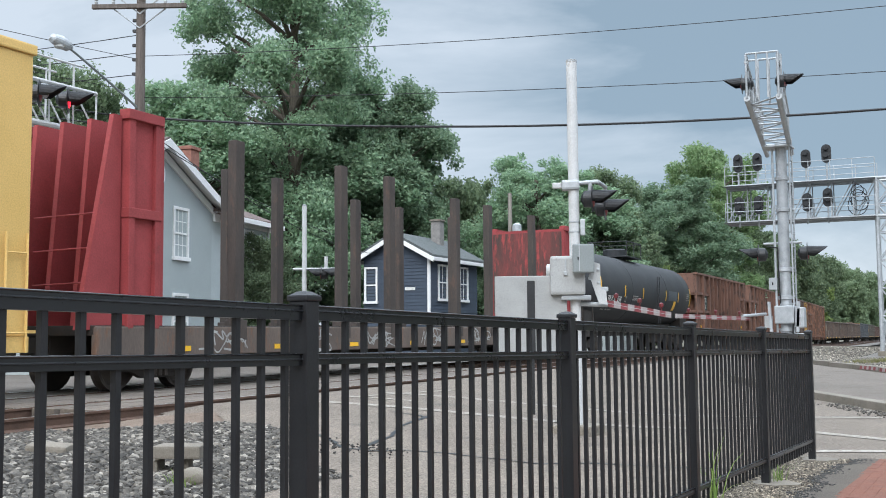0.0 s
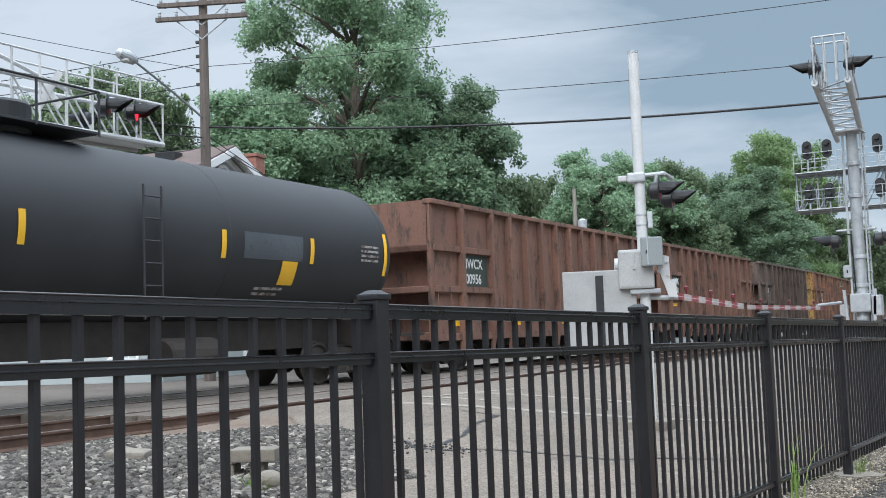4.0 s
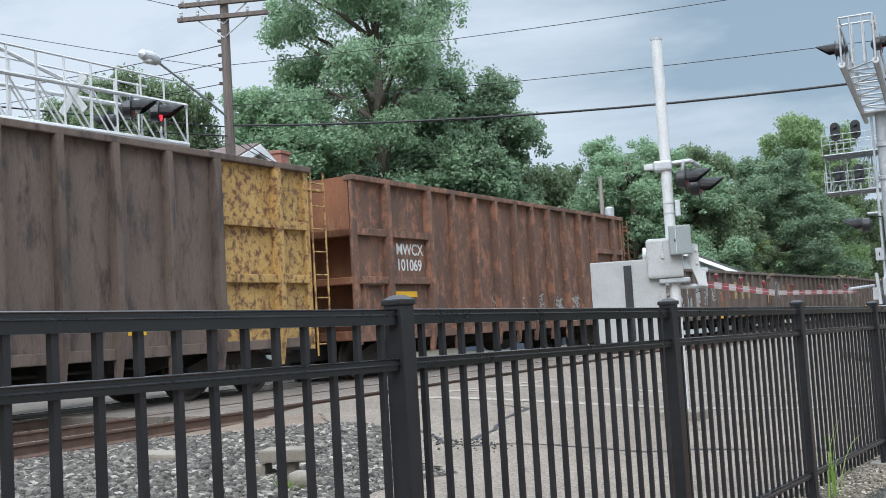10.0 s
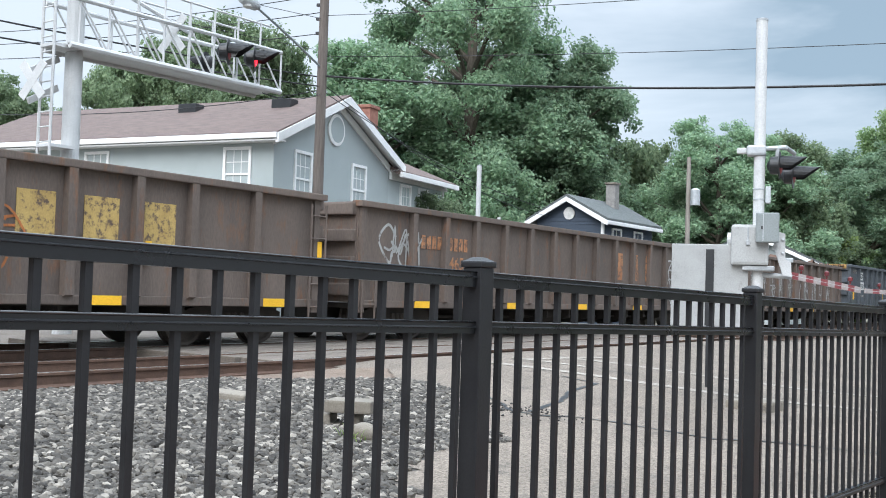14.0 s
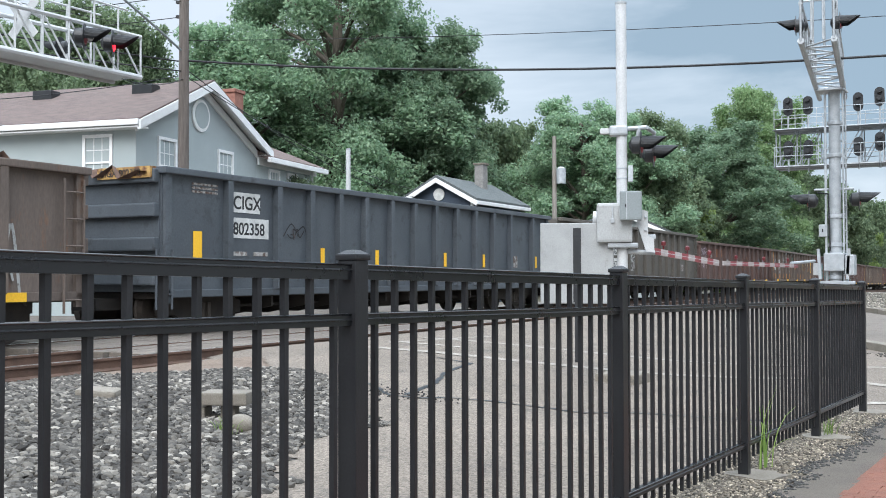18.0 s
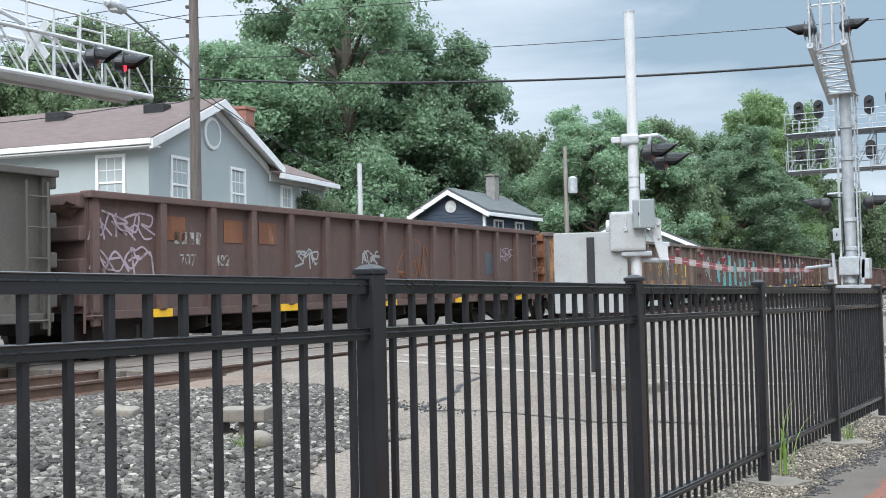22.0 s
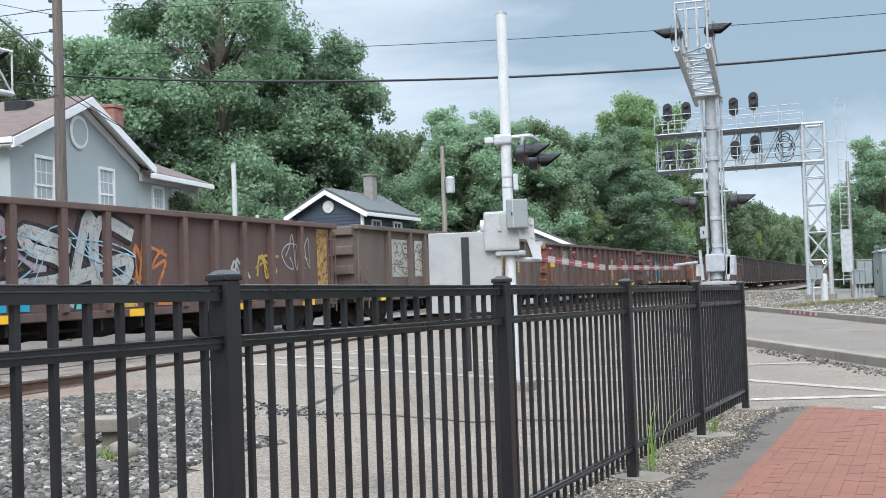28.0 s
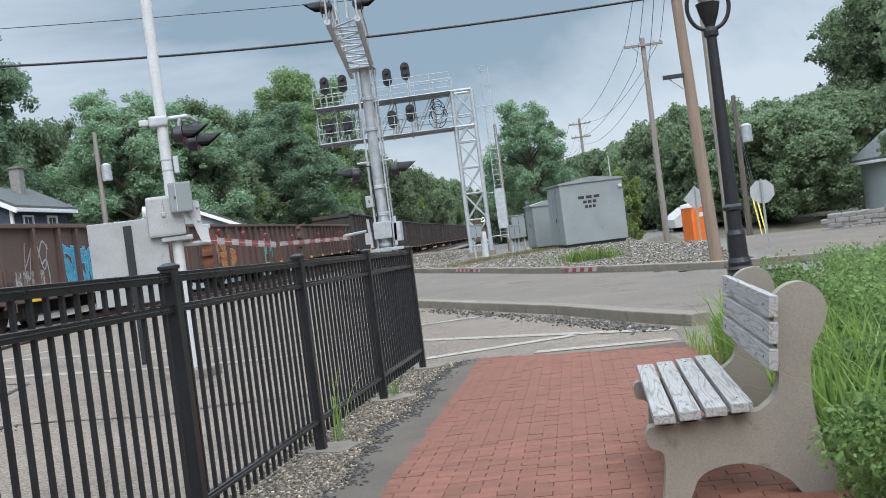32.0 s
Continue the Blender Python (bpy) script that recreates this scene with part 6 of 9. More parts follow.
    car_text(c, "lettering", "708", 2.0, 1.6, 0.34, SIDE + 0.007, WHITE_T)
    car_text(c, "lettering", "125", 3.05, 1.6, 0.34, SIDE + 0.007, WHITE_T)
    blocks(c, 142, 4.0, 6.2, 0.95, 2.5, SIDE, GRAF[8], GRAF[6], 2)
    blocks(c, 143, 6.1, 8.95, 0.95, 2.5, SIDE + 0.02, GRAF[0], GRAF[6], 3)
    scrawl(c, 149, 4.2, 8.8, 1.2, 2.3, SIDE + 0.04, GRAF[5], 8, 0.03)
    scrawl(c, 147, 9.0, 9.9, 1.2, 2.1, SIDE, GRAF[4], 4, 0.08)
    scrawl(c, 144, 12.4, 13.0, 1.38, 1.8, SIDE, GRAF[0], 4, 0.08)
    scrawl(c, 145, 13.45, 14.2, 1.42, 1.9, SIDE, GRAF[3], 4, 0.07)
    scrawl(c, 148, 14.7, 15.9, 1.55, 2.38, SIDE, GRAF[0], 6, 0.04)
    for k in range(9):
        plate(c, "paint_patch", 2.6 + 1.42 * k, 3.4 + 1.42 * k, 0.86, 1.16, SIDE, GRAF[(5, 1, 2, 1, 3, 4, 4, 3, 0)[k]], "sprayed lower panel")
    CARS.append((c, 283.25))
    c = gondola(17.6, Lo + 0.05, RUST_DK, "low dark brown gondola with white patched marks", 12, False, seed=14)
    for k, (y, wd) in enumerate(((2.5, 1.3), (4.2, 0.95), (5.6, 0.8))):
        plate(c, "paint_patch", y, y + wd, 1.35, 2.45, SIDE, CREAM_W, "white painted patch")
        scrawl(c, 150 + k, y + 0.1, y + wd - 0.1, 1.9, 2.35, SIDE + 0.007, RUST_DK, 4, 0.04)
        scrawl(c, 154 + k, y + 0.1, y + wd - 0.1, 1.4, 1.85, SIDE + 0.007, RUST_DK, 4, 0.03)
    scrawl(c, 151, 7.2, 8.2, 1.1, 2.1, SIDE, GRAF[0], 6, 0.05)
    big_blocks(c, 12.2, 1.45, FADED_GOLD, 0.55, 0.85, 1.05)
    scrawl(c, 152, 11.0, 11.8, 1.0, 2.3, SIDE, GRAF[0], 6, 0.05)
    CARS.append((c, 301.66))
    c = gondola(19.0, Lo, RUST_LO, "low rusty gondola with yellow board and gold patches", 13, False, RUST_OR, seed=15)
    plate(c, "paint_patch", 0.15, 1.05, 0.95, 2.58, SIDE + 0.002, RUST_OR, "orange rusted end panel")
    plate(c, "paint_patch", 0.5, 1.2, 1.68, 1.98, SIDE + 0.012, YELLOW_T, "yellow painted board")
    marks(c, 2.26, 2.4, 1.35, 0.33, 1)
    car_text(c, "lettering", "708", 2.35, 1.5, 0.42, SIDE, WORN_W)
    plate(c, "paint_patch", 3.6, 5.0, 1.4, 2.4, SIDE, GON_GREY, "grey painted patch")
    scrawl(c, 161, 5.2, 6.4, 0.9, 2.0, SIDE, RUST_OR, 6, 0.09)
    for k in range(7):
        plate(c, "paint_patch", 7.2 + 1.75 * k, 7.7 + 1.75 * k, 1.0 + 0.2 * (k % 3), 1.9 + 0.25 * (k % 2), SIDE, (YELLOW_RUST, RUST_OR, WORN_W)[k % 3], "flaking yellow and orange paint")
    CARS.append((c, 320.45))
    c = gondola(17.0, Lo, RUST_LO, "low maroon gondola with bright blue graffiti", 12, False, seed=16)
    blocks(c, 171, 4.0, 6.2, 0.8, 2.2, SIDE, GRAF[2], GRAF[5], 3)
    scrawl(c, 172, 1.6, 3.0, 1.1, 2.2, SIDE, GRAF[0], 6, 0.06)
    marks(c, 1.0, 1.5, 1.8, 0.4, 1)
    for k in range(7):
        plate(c, "paint_patch", 6.8 + 1.4 * k, 7.4 + 1.4 * k, 1.0 + 0.25 * (k % 3), 1.8 + 0.3 * (k % 2), SIDE, (YELLOW_RUST, WORN_W, RUST_OR)[k % 3], "flaking yellow and white paint")
    CARS.append((c, 341.5))
    c = gondola(17.0, Lo, RUST_LO, "low rusty gondola with orange and turquoise tags", 12, False, RUST_OR, seed=17)
    blocks(c, 181, 0.4, 3.0, 0.8, 2.2, SIDE, GRAF[4], GRAF[3], 2)
    blocks(c, 182, 9.0, 10.6, 0.8, 2.2, SIDE, GRAF[1], GRAF[5], 2)
    CARS.append((c, 360.2))
    spare = gondola(17.2, Lo, RUST_LO, "low rusty brown gondola far down the train", 12, False, seed=18)
    CARS.append((spare, 378.7))
    tall = gondola(17.2, 3.55, DARK_CAR, "taller dark brown gondola far down the train", 12, False, seed=19)
    CARS.append((tall, 397.2))
    for k in range(12):
        CARS.append((copy_thing(tall, Matrix()), 415.7 + 18.5 * k))


build_train()


# ---- signals ----
def hooded_lamp(parent, p, facing, lit=False, r=0.26):
    """A flashing-light unit: black disc, hood and lens; facing: degrees from +x."""
    m = Matrix.Translation(p) @ pose(0, 0, 0, 0, 0, facing) @ Matrix.Scale(r / 0.24, 4)
    r = 0.24
    u = part("signal_lamp", lathe(bmesh.new(), ((r, 0), (r, 0.012), (0.16, 0.02), (0.15, -0.14), (0.05, -0.2)), 24, m @ pose(0, 0, 0, 0, 90, 0)), DARK, parent, "black backing disc and housing")
    bm = bmesh.new()
    n = 12
    top, low = [], []
    for i in range(n + 1):
        a = math.radians(-20 + 220 * i / n)
        y, z = 0.165 * math.cos(a), 0.165 * math.sin(a)
        reach = 0.16 + 0.3 * max(0, (z + 0.06) / 0.225)
        top.append(bm.verts.new(m @ Vector((0.015, y, z))))
        low.append(bm.verts.new(m @ Vector((reach, y * 0.96, z - 0.05 * reach))))
    for i in range(n):
        bm.faces.new((top[i], top[i + 1], low[i + 1], low[i]))
    bmesh.ops.solidify(bm, geom=bm.faces[:], thickness=0.008)
    part("hood", bm, DARK, u)
    part("lens", lathe(bmesh.new(), ((0.15, 0.02), (0.12, 0.04), (0.01, 0.05)), 20, m @ pose(0, 0, 0, 0, 90, 0)), LAMP_RED if lit else RED_S, u, "red lens")
    return u


def gate_arm(parent, p, q, n=14):
    """A striped arm from p to q, with three lamps on it."""
    p, q = Vector(p), Vector(q)
    d = q - p
    a = part("gate_arm", tube(bmesh.new(), p, q, 0.022, n=6), WHITE_MET, parent)
    m = Matrix.Translation(p) @ d.to_track_quat("X", "Z").to_matrix().to_4x4()
    L = d.length
    for k in range(n):
        part("stripe", box(bmesh.new(), L * k / n, L * (k + 1) / n, -0.02, 0.02, -0.045, 0.045), RED_S if k % 2 == 0 else STRIPE_W, a).matrix_basis = m
    for f in (0.15, 0.5, 0.85):
        part("arm_lamp", lathe(bmesh.new(), ((0.012, 0), (0.012, 0.04), (0.035, 0.05), (0.035, 0.1), (0.01, 0.12)), 10, m @ pose(L * f, 0, 0.055)), LAMP_OFF, a, "small red arm lamp")


def crossing_gate(x, y, top, label):
    g = ground_z(x, y)
    s = thing("crossing_gate", pose(x, y, g), label, "crossing gate", "crossing signals")
    h = top - g
    part("foundation", slab(-0.3, 0.3, -0.3, 0.3, -0.1, 0.12, 0.03), CONCRETE, s)
    pole = part("pole", tube(bmesh.new(), (0, 0, 0.1), (0, 0, h), 0.075, n=18), WHITE_MET, s)
    part("pole_cap", lathe(bmesh.new(), ((0.08, h), (0.08, h + 0.03), (0.01, h + 0.05)), 16), STEEL, pole)
    return s, h


gate, gh = crossing_gate(-3.44, 11.26, 5.33, "white crossing gate mast with lowered striped arm and counterweight")
z0 = ground_z(-3.44, 11.26)
zr = lambda z: z - z0
RIGHT, AWAY = Vector((0.93, 0.36, 0)), Vector((-0.36, 0.93, 0))


def gp(r, a, z):
    """A place by the gate: r to the right, a away along the line of sight, z world height."""
    return RIGHT * r + AWAY * a + Vector((0, 0, zr(z)))


GM = Matrix.Translation((0, 0, -z0)) @ pose(0, 0, 0, 0, 0, 21)
w = part("counterweight", slab(-1.14, -0.12, -0.09, -0.02, 1.12, 2.25, 0.012), WHITE_BOX, gate, "white counterweight panel")
w.matrix_basis = GM
sl = part("slot", box(bmesh.new(), -0.68, -0.57, -0.1, -0.088, 1.14, 2.18), DARK, w, "black vertical strip")
hang = part("chain_guide", box(bmesh.new(), -0.66, -0.59, -0.1, -0.04, 0.3, 1.14), DARK, w)
mech = part("mechanism", slab(-0.35, 0.14, -0.2, 0.2, 1.97, 2.52, 0.04), WHITE_BOX, gate, "off-white gate mechanism housing")
mech.matrix_basis = GM
part("shelf", slab(-0.2, 0.22, -0.16, 0.16, 1.9, 1.966, 0.015), STEEL, mech)
part("latch", tube(bmesh.new(), (-0.13, -0.205, 2.28), (-0.13, -0.205, 2.47), 0.012, n=6), STEEL, mech)
part("padlock", slab(-0.155, -0.105, -0.225, -0.2, 2.24, 2.3, 0.008), STEEL, mech)
part("drive_wheel", lathe(bmesh.new(), ((0.1, -0.03), (0.1, 0.03), (0.06, 0.04)), 20, pose(-0.37, 0.05, 2.32, 0, -90, 0)), WHITE_MET, mech)
b = part("junction_box", slab(-0.03, 0.27, -0.36, -0.22, 2.27, 2.67, 0.02), BUNG, gate, "grey junction box")
b.matrix_basis = GM
part("box_seam", box(bmesh.new(), 0.06, 0.07, -0.364, -0.359, 2.29, 2.65), STEEL, b)
part("box_latch", slab(0.04, 0.06, -0.372, -0.36, 2.45, 2.49, 0.004), DARK, b)
for ya in (-0.16, 0.1):
    k = part("bracket", prism(bmesh.new(), [(0.18, 2.2), (0.26, 2.43), (0.35, 2.4), (0.355, 2.06), (0.43, 2.02), (0.44, 1.83), (0.33, 1.84), (0.22, 2.19)], pose(0, ya + 0.04, 0, 90, 0, 0), 0.04), WHITE_MET, gate, "cast arm bracket plate")
    k.matrix_basis = GM
    for z in (2.14, 2.32):
        part("bolt", lathe(bmesh.new(), ((0.022, 0), (0.022, 0.015), (0.005, 0.02)), 8, pose(0.32, ya, z, 90, 0, 0)), STEEL, k)
part("arm_shaft", tube(bmesh.new(), (0.05, 0, 1.85), (0.45, 0, 1.83), 0.035, n=10), STEEL, gate).matrix_basis = GM
part("arm_tip_box", slab(0.34, 0.46, -0.12, 0.02, 2.02, 2.08, 0.01), STEEL, gate).matrix_basis = GM
part("collar", slab(-0.17, 0.085, -0.11, 0.11, 3.47, 3.61, 0.03), STEEL, gate).matrix_basis = GM
part("side_marker", slab(-0.3, -0.17, -0.05, 0.04, 3.5, 3.58, 0.015), WHITE_MET, gate).matrix_basis = GM
part("lamp_arm", tube(bmesh.new(), (0.08, 0, 3.57), (0.34, 0.04, 3.59), 0.032, n=10), STEEL, gate).matrix_basis = GM
part("lamp_arm", tube(bmesh.new(), (0.34, 0.04, 3.59), (0.46, 0.5, 3.57), 0.032, n=10), STEEL, gate).matrix_basis = GM
part("lamp_drop", tube(bmesh.new(), (0.24, 0.02, 3.6), (0.22, 0.02, 3.4), 0.028, n=10), STEEL, gate).matrix_basis = GM
part("lamp_drop", tube(bmesh.new(), (0.46, 0.5, 3.57), (0.43, 0.52, 3.36), 0.028, n=10), STEEL, gate).matrix_basis = GM
part("small_box", slab(0.085, 0.155, -0.06, 0.03, 2.82, 3.05, 0.012), STEEL, gate).matrix_basis = GM
for z in (2.86, 3.0):
    part("strap", lathe(bmesh.new(), ((0.076, z), (0.082, z + 0.004), (0.082, z + 0.02), (0.076, z + 0.024)), 18), STEEL, gate).matrix_basis = Matrix.Translation((0, 0, -z0))
hooded_lamp(gate, gp(0.26, 0.0, 3.34), 14, r=0.19)
hooded_lamp(gate, gp(0.45, 0.55, 3.27), 14, r=0.19)
gate_arm(gate, gp(0.42, 0.2, 1.86), (0.52, 2.82, zr(1.71)), 10)


def mast_signal():
    x, y = -3.13, 24.7
    g = ground_z(x, y)
    s = thing("cantilever_signal", pose(x, y, g), "galvanised cantilever crossing signal mast with overhead lamps", "crossing signal", "crossing signals")
    part("mast", tube(bmesh.new(), (0, 0, -0.05), (0, 0, 6.2 - g), 0.145, 0.135, 24), STEEL, s, smooth=False)
    part("base_flange", lathe(bmesh.new(), ((0.3, 0), (0.3, 0.05), (0.19, 0.08), (0.18, 0.4)), 20), STEEL, s)
    for z in (1.4, 2.2, 2.9, 4.4, 5.2):
        part("clamp", lathe(bmesh.new(), ((0.146, z), (0.175, z + 0.01), (0.175, z + 0.09), (0.146, z + 0.1)), 20), STEEL, s)
    lx, ly = 0.22, -0.12
    bm = bmesh.new()
    for d in (-0.02, 0.33):
        tube(bm, (lx, ly + d, 0.9), (lx, ly + d, 6.3), 0.022, n=6)
    lad = part("ladder", bm, STEEL, s)
    for kk in range(17):
        part("rung", tube(bmesh.new(), (lx, ly - 0.02, 1.05 + 0.31 * kk), (lx, ly + 0.33, 1.05 + 0.31 * kk), 0.013, n=6), STEEL, lad)
    bm = bmesh.new()
    tube(bm, (-0.2, -0.1, 0.9), (-0.2, -0.1, 6.0), 0.03, n=8)
    part("conduit", bm, STEEL, s)
    # arm towards the near lane: a trussed walkway with end basket
    d = Vector((0.153, -0.988, 0))
    r = Vector((0.988, 0.153, 0))
    zb0 = 6.14 - g
    arm = part("arm_plate", slab(-0.38, 0.28, -0.34, 0.34, zb0 - 0.1, zb0 - 0.06, 0.01), STEEL, s)
    L, hw, zb = 5.9, 0.31, 6.14 - g
    at = lambda f, sgn, z: d * (f * L) + r * (sgn * hw - 0.1) + Vector((0, 0, z))
    bm = bmesh.new()
    for sgn in (-1, 1):
        tube(bm, at(-0.28, sgn, zb), at(1, sgn, zb), 0.065, n=10)
        tube(bm, at(0, sgn, zb + 0.75), at(1, sgn, zb + 0.75), 0.04, n=8)
    part("chord", bm, STEEL, arm)
    for kk in range(8):
        f0, f1 = kk / 8, (kk + 1) / 8
        part("lacing", tube(bmesh.new(), at(f0, -1, zb), at(f0, 1, zb), 0.024, n=6), STEEL, arm)
        part("lacing", tube(bmesh.new(), at(f0, -1 if kk % 2 else 1, zb), at(f1, 1 if kk % 2 else -1, zb), 0.02, n=6), STEEL, arm)
        for sgn in (-1, 1):
            part("lacing", tube(bmesh.new(), at(f0, sgn, zb), at(f0, sgn, zb + 0.75), 0.018, n=6), STEEL, arm)
            part("lacing", tube(bmesh.new(), at(f0, sgn, zb), at(f1, sgn, zb + 0.75), 0.015, n=6), STEEL, arm)
    for f in (0.9, 1.0):
        for sgn in (-1, -0.35, 0.35, 1):
            part("basket_post", tube(bmesh.new(), at(f, sgn, zb), at(f, sgn, zb + 0.92), 0.022, n=6), STEEL, arm)
        part("basket_rail", tube(bmesh.new(), at(f, -1, zb + 0.92), at(f, 1, zb + 0.92), 0.022, n=6), STEEL, arm)
    for sgn in (-1, 1):
        part("basket_rail", tube(bmesh.new(), at(0.9, sgn, zb + 0.92), at(1, sgn, zb + 0.92), 0.022, n=6), STEEL, arm)
    part("lamp_post", tube(bmesh.new(), at(0.9, 1.0, zb), at(0.9, 1.0, zb + 1.0), 0.06, n=10), STEEL, arm)
    for f, z in ((0.8, 0.56), (0.97, 0.34)):
        hooded_lamp(arm, at(f, 1.3, zb + z), 10, r=0.2)
        hooded_lamp(arm, at(f, -1.3, zb + z), 190, r=0.2)
    for sgn, ang in ((0.55, 8), (-0.62, 190)):
        hooded_lamp(s, Vector((sgn, 0.0, 3.35)), ang)
        part("lamp_arm", tube(bmesh.new(), (0, 0, 3.62), (sgn * 0.8, 0, 3.62), 0.03, n=8), STEEL, s)
    mech = part("gate_mechanism", slab(-0.24, 0.24, -0.26, 0.1, 1.6, 2.05, 0.03), STEEL, s)
    for sgn in (-1, 1):
        part("mechanism_arm", prism(bmesh.new(), [(0.28, 1.4), (0.35, 1.4), (0.39, 2.15), (0.33, 2.15)], Matrix(((sgn, 0, 0, 0), (0, 0, 1, -0.3), (0, 1, 0, 0), (0, 0, 0, 1))), 0.08), STEEL, mech)
    part("cross_bar", slab(-0.55, 0.5, -0.34, -0.26, 1.28, 1.36, 0.01), STEEL, mech)
    part("motor_cover", slab(0.26, 0.48, -0.3, 0.05, 1.5, 2.0, 0.03), STEEL, mech)
    part("counterweight", slab(-0.5, -0.34, -0.2, 0.05, 1.5, 1.8, 0.02), WHITE_MET, mech)
    jb = part("junction_box", slab(-0.36, -0.16, -0.2, -0.02, 2.45, 2.75, 0.015), STEEL, s)
    part("latch", slab(-0.28, -0.25, -0.21, -0.2, 2.56, 2.64, 0.002), DARK, jb)
    for z in (1.3, 2.1, 3.0, 3.9, 4.8, 5.6):
        part("ladder_bracket", tube(bmesh.new(), (0.05, 0.03, z), (0.22, 0.03, z), 0.025, n=6), STEEL, s)
    bm = bmesh.new()
    for p, q in (((0.12, -0.15, 0.3), (0.2, -0.2, 1.6)), ((-0.1, -0.16, 2.1), (-0.13, -0.17, 3.5)), ((-0.13, -0.17, 3.5), (-0.4, -0.05, 3.55))):
        tube(bm, p, q, 0.018, n=6)
    part("cable_run", bm, CABLE, s, "black cable along the mast")
    part("arm_support", tube(bmesh.new(), (-0.45, -0.25, 1.86 - g), (-0.78, -1.3, 1.8 - g), 0.035, n=8), STEEL, mech)
    gate_arm(s, (-0.73, -0.85, 1.74 - g), (-1.02, -6.1, 1.76 - g), 14)


mast_signal()


def signal_bridge():
    base = on_track(0.55, 59.0)
    g = 0.15
    s = thing("signal_bridge", track_pose(0.55, 59.0, g), "galvanised cantilever railway signal bridge with black signal heads", "signal bridge")
    tower = part("tower", slab(-0.8, 0.8, -0.8, 0.8, -0.3, 0.15, 0.03), CONCRETE, s, "concrete footing")
    H = 9.45
    for x in (-0.58, 0.58):
        for y in (-0.58, 0.58):
            part("tower_leg", tube(bmesh.new(), (x, y, 0.1), (x, y, H), 0.1, n=12), STEEL, s)
    zs = [0.5 + 1.5 * k for k in range(7)]
    for a, b in zip(zs, zs[1:] + [H]):
        if b - a < 0.3:
            continue
        for y in (-0.58, 0.58):
            for p, q, r in (((-0.58, y, a), (0.58, y, b), 0.035), ((0.58, y, a), (-0.58, y, b), 0.035), ((-0.58, y, a), (0.58, y, a), 0.045)):
                part("tower_brace", tube(bmesh.new(), p, q, r, n=6), STEEL, s)
        for x in (-0.58, 0.58):
            part("tower_brace", tube(bmesh.new(), (x, -0.58, a), (x, 0.58, b), 0.035, n=6), STEEL, s)
    A0, A1, zb, zt = -8.4, -0.58, 7.35, 9.4
    for y in (-0.6, 0.6):
        for z in (zb, zt):
            part("chord", tube(bmesh.new(), (A0, y, z), (A1 + 1.1, y, z), 0.085, n=10), STEEL, s)
    n = 7
    for k in range(n + 1):
        x = A0 + (A1 - A0) * k / n
        for y in (-0.6, 0.6):
            part("lattice", tube(bmesh.new(), (x, y, zb), (x, y, zt), 0.035, n=6), STEEL, s)
            if k < n:
                part("lattice", tube(bmesh.new(), (x, y, zb), (x + (A1 - A0) / n, y, zt), 0.03, n=6), STEEL, s)
        for z in (zb, zt):
            part("lattice", tube(bmesh.new(), (x, -0.6, z), (x, 0.6, z), 0.03, n=6), STEEL, s)
            for y in (-1.2, 1.2):
                part("rail_post", tube(bmesh.new(), (x, y, z), (x, y, z + 1.05), 0.022, n=6), STEEL, s)
    for z in (zb, zt):
        part("walkway", box(bmesh.new(), A0 - 0.1, A1, -1.2, 1.2, z - 0.05, z - 0.03), GRATE, s, "grated walkway")
        for y in (-1.2, 1.2):
            for dz in (0.55, 1.05):
                part("guard_rail", tube(bmesh.new(), (A0, y, z + dz), (A1, y, z + dz), 0.022, n=6), STEEL, s)
    for x in (-7.7, -6.65, -4.07, -3.0):
        for z, y in ((zt + 1.25, -0.9), (zb + 0.9, -0.9)):
            tall = 0.2 * (x > -4)
            bm = bmesh.new()
            o = [(0.26 * math.cos(i * math.tau / 20), 0.27 * math.sin(i * math.tau / 20) + (0.24 if math.sin(i * math.tau / 20) > 0 else -0.24)) for i in range(20)]
            prism(bm, o, pose(x, y + 0.02, z + tall, 90, 0, 0), 0.05)
            h = part("signal_head", bm, DARK, s, "black oval signal head backplate")
            part("hood", lathe(bmesh.new(), ((0.12, 0), (0.13, 0.3)), 14, pose(x, y, z + 0.3 + tall, 90, 0, 0)), DARK, h)
            part("hood", lathe(bmesh.new(), ((0.12, 0), (0.13, 0.3)), 14, pose(x, y, z - 0.1 + tall, 90, 0, 0)), DARK, h)
            part("head_post", tube(bmesh.new(), (x, y + 0.05, z - 1.2), (x, y + 0.05, z), 0.05, n=8), STEEL, h)
    bm = bmesh.new()
    for k in range(5):
        rr, cx, cz = 0.3 + 0.05 * k, -1.5 + 0.12 * (k % 2), 8.75 - 0.2 * k
        ring = [(cx + rr * math.cos(i * math.tau / 14), -0.75 - 0.03 * k + 0.05 * math.sin(i), cz + 1.1 * rr * math.sin(i * math.tau / 14)) for i in range(15)]
        for p, q in zip(ring, ring[1:]):
            tube(bm, p, q, 0.022, n=5, caps=False)
    part("cable_loop", bm, CABLE, s, "coiled black cables")
    bm = bmesh.new()
    for x in (1.2, 1.65):
        tube(bm, (x, 0, 0.6), (x, 0, H + 1.2), 0.025, n=6)
    lad = part("ladder", bm, STEEL, s)
    for k in range(34):
        part("rung", tube(bmesh.new(), (1.2, 0, 0.8 + 0.3 * k), (1.65, 0, 0.8 + 0.3 * k), 0.014, n=5), STEEL, lad)
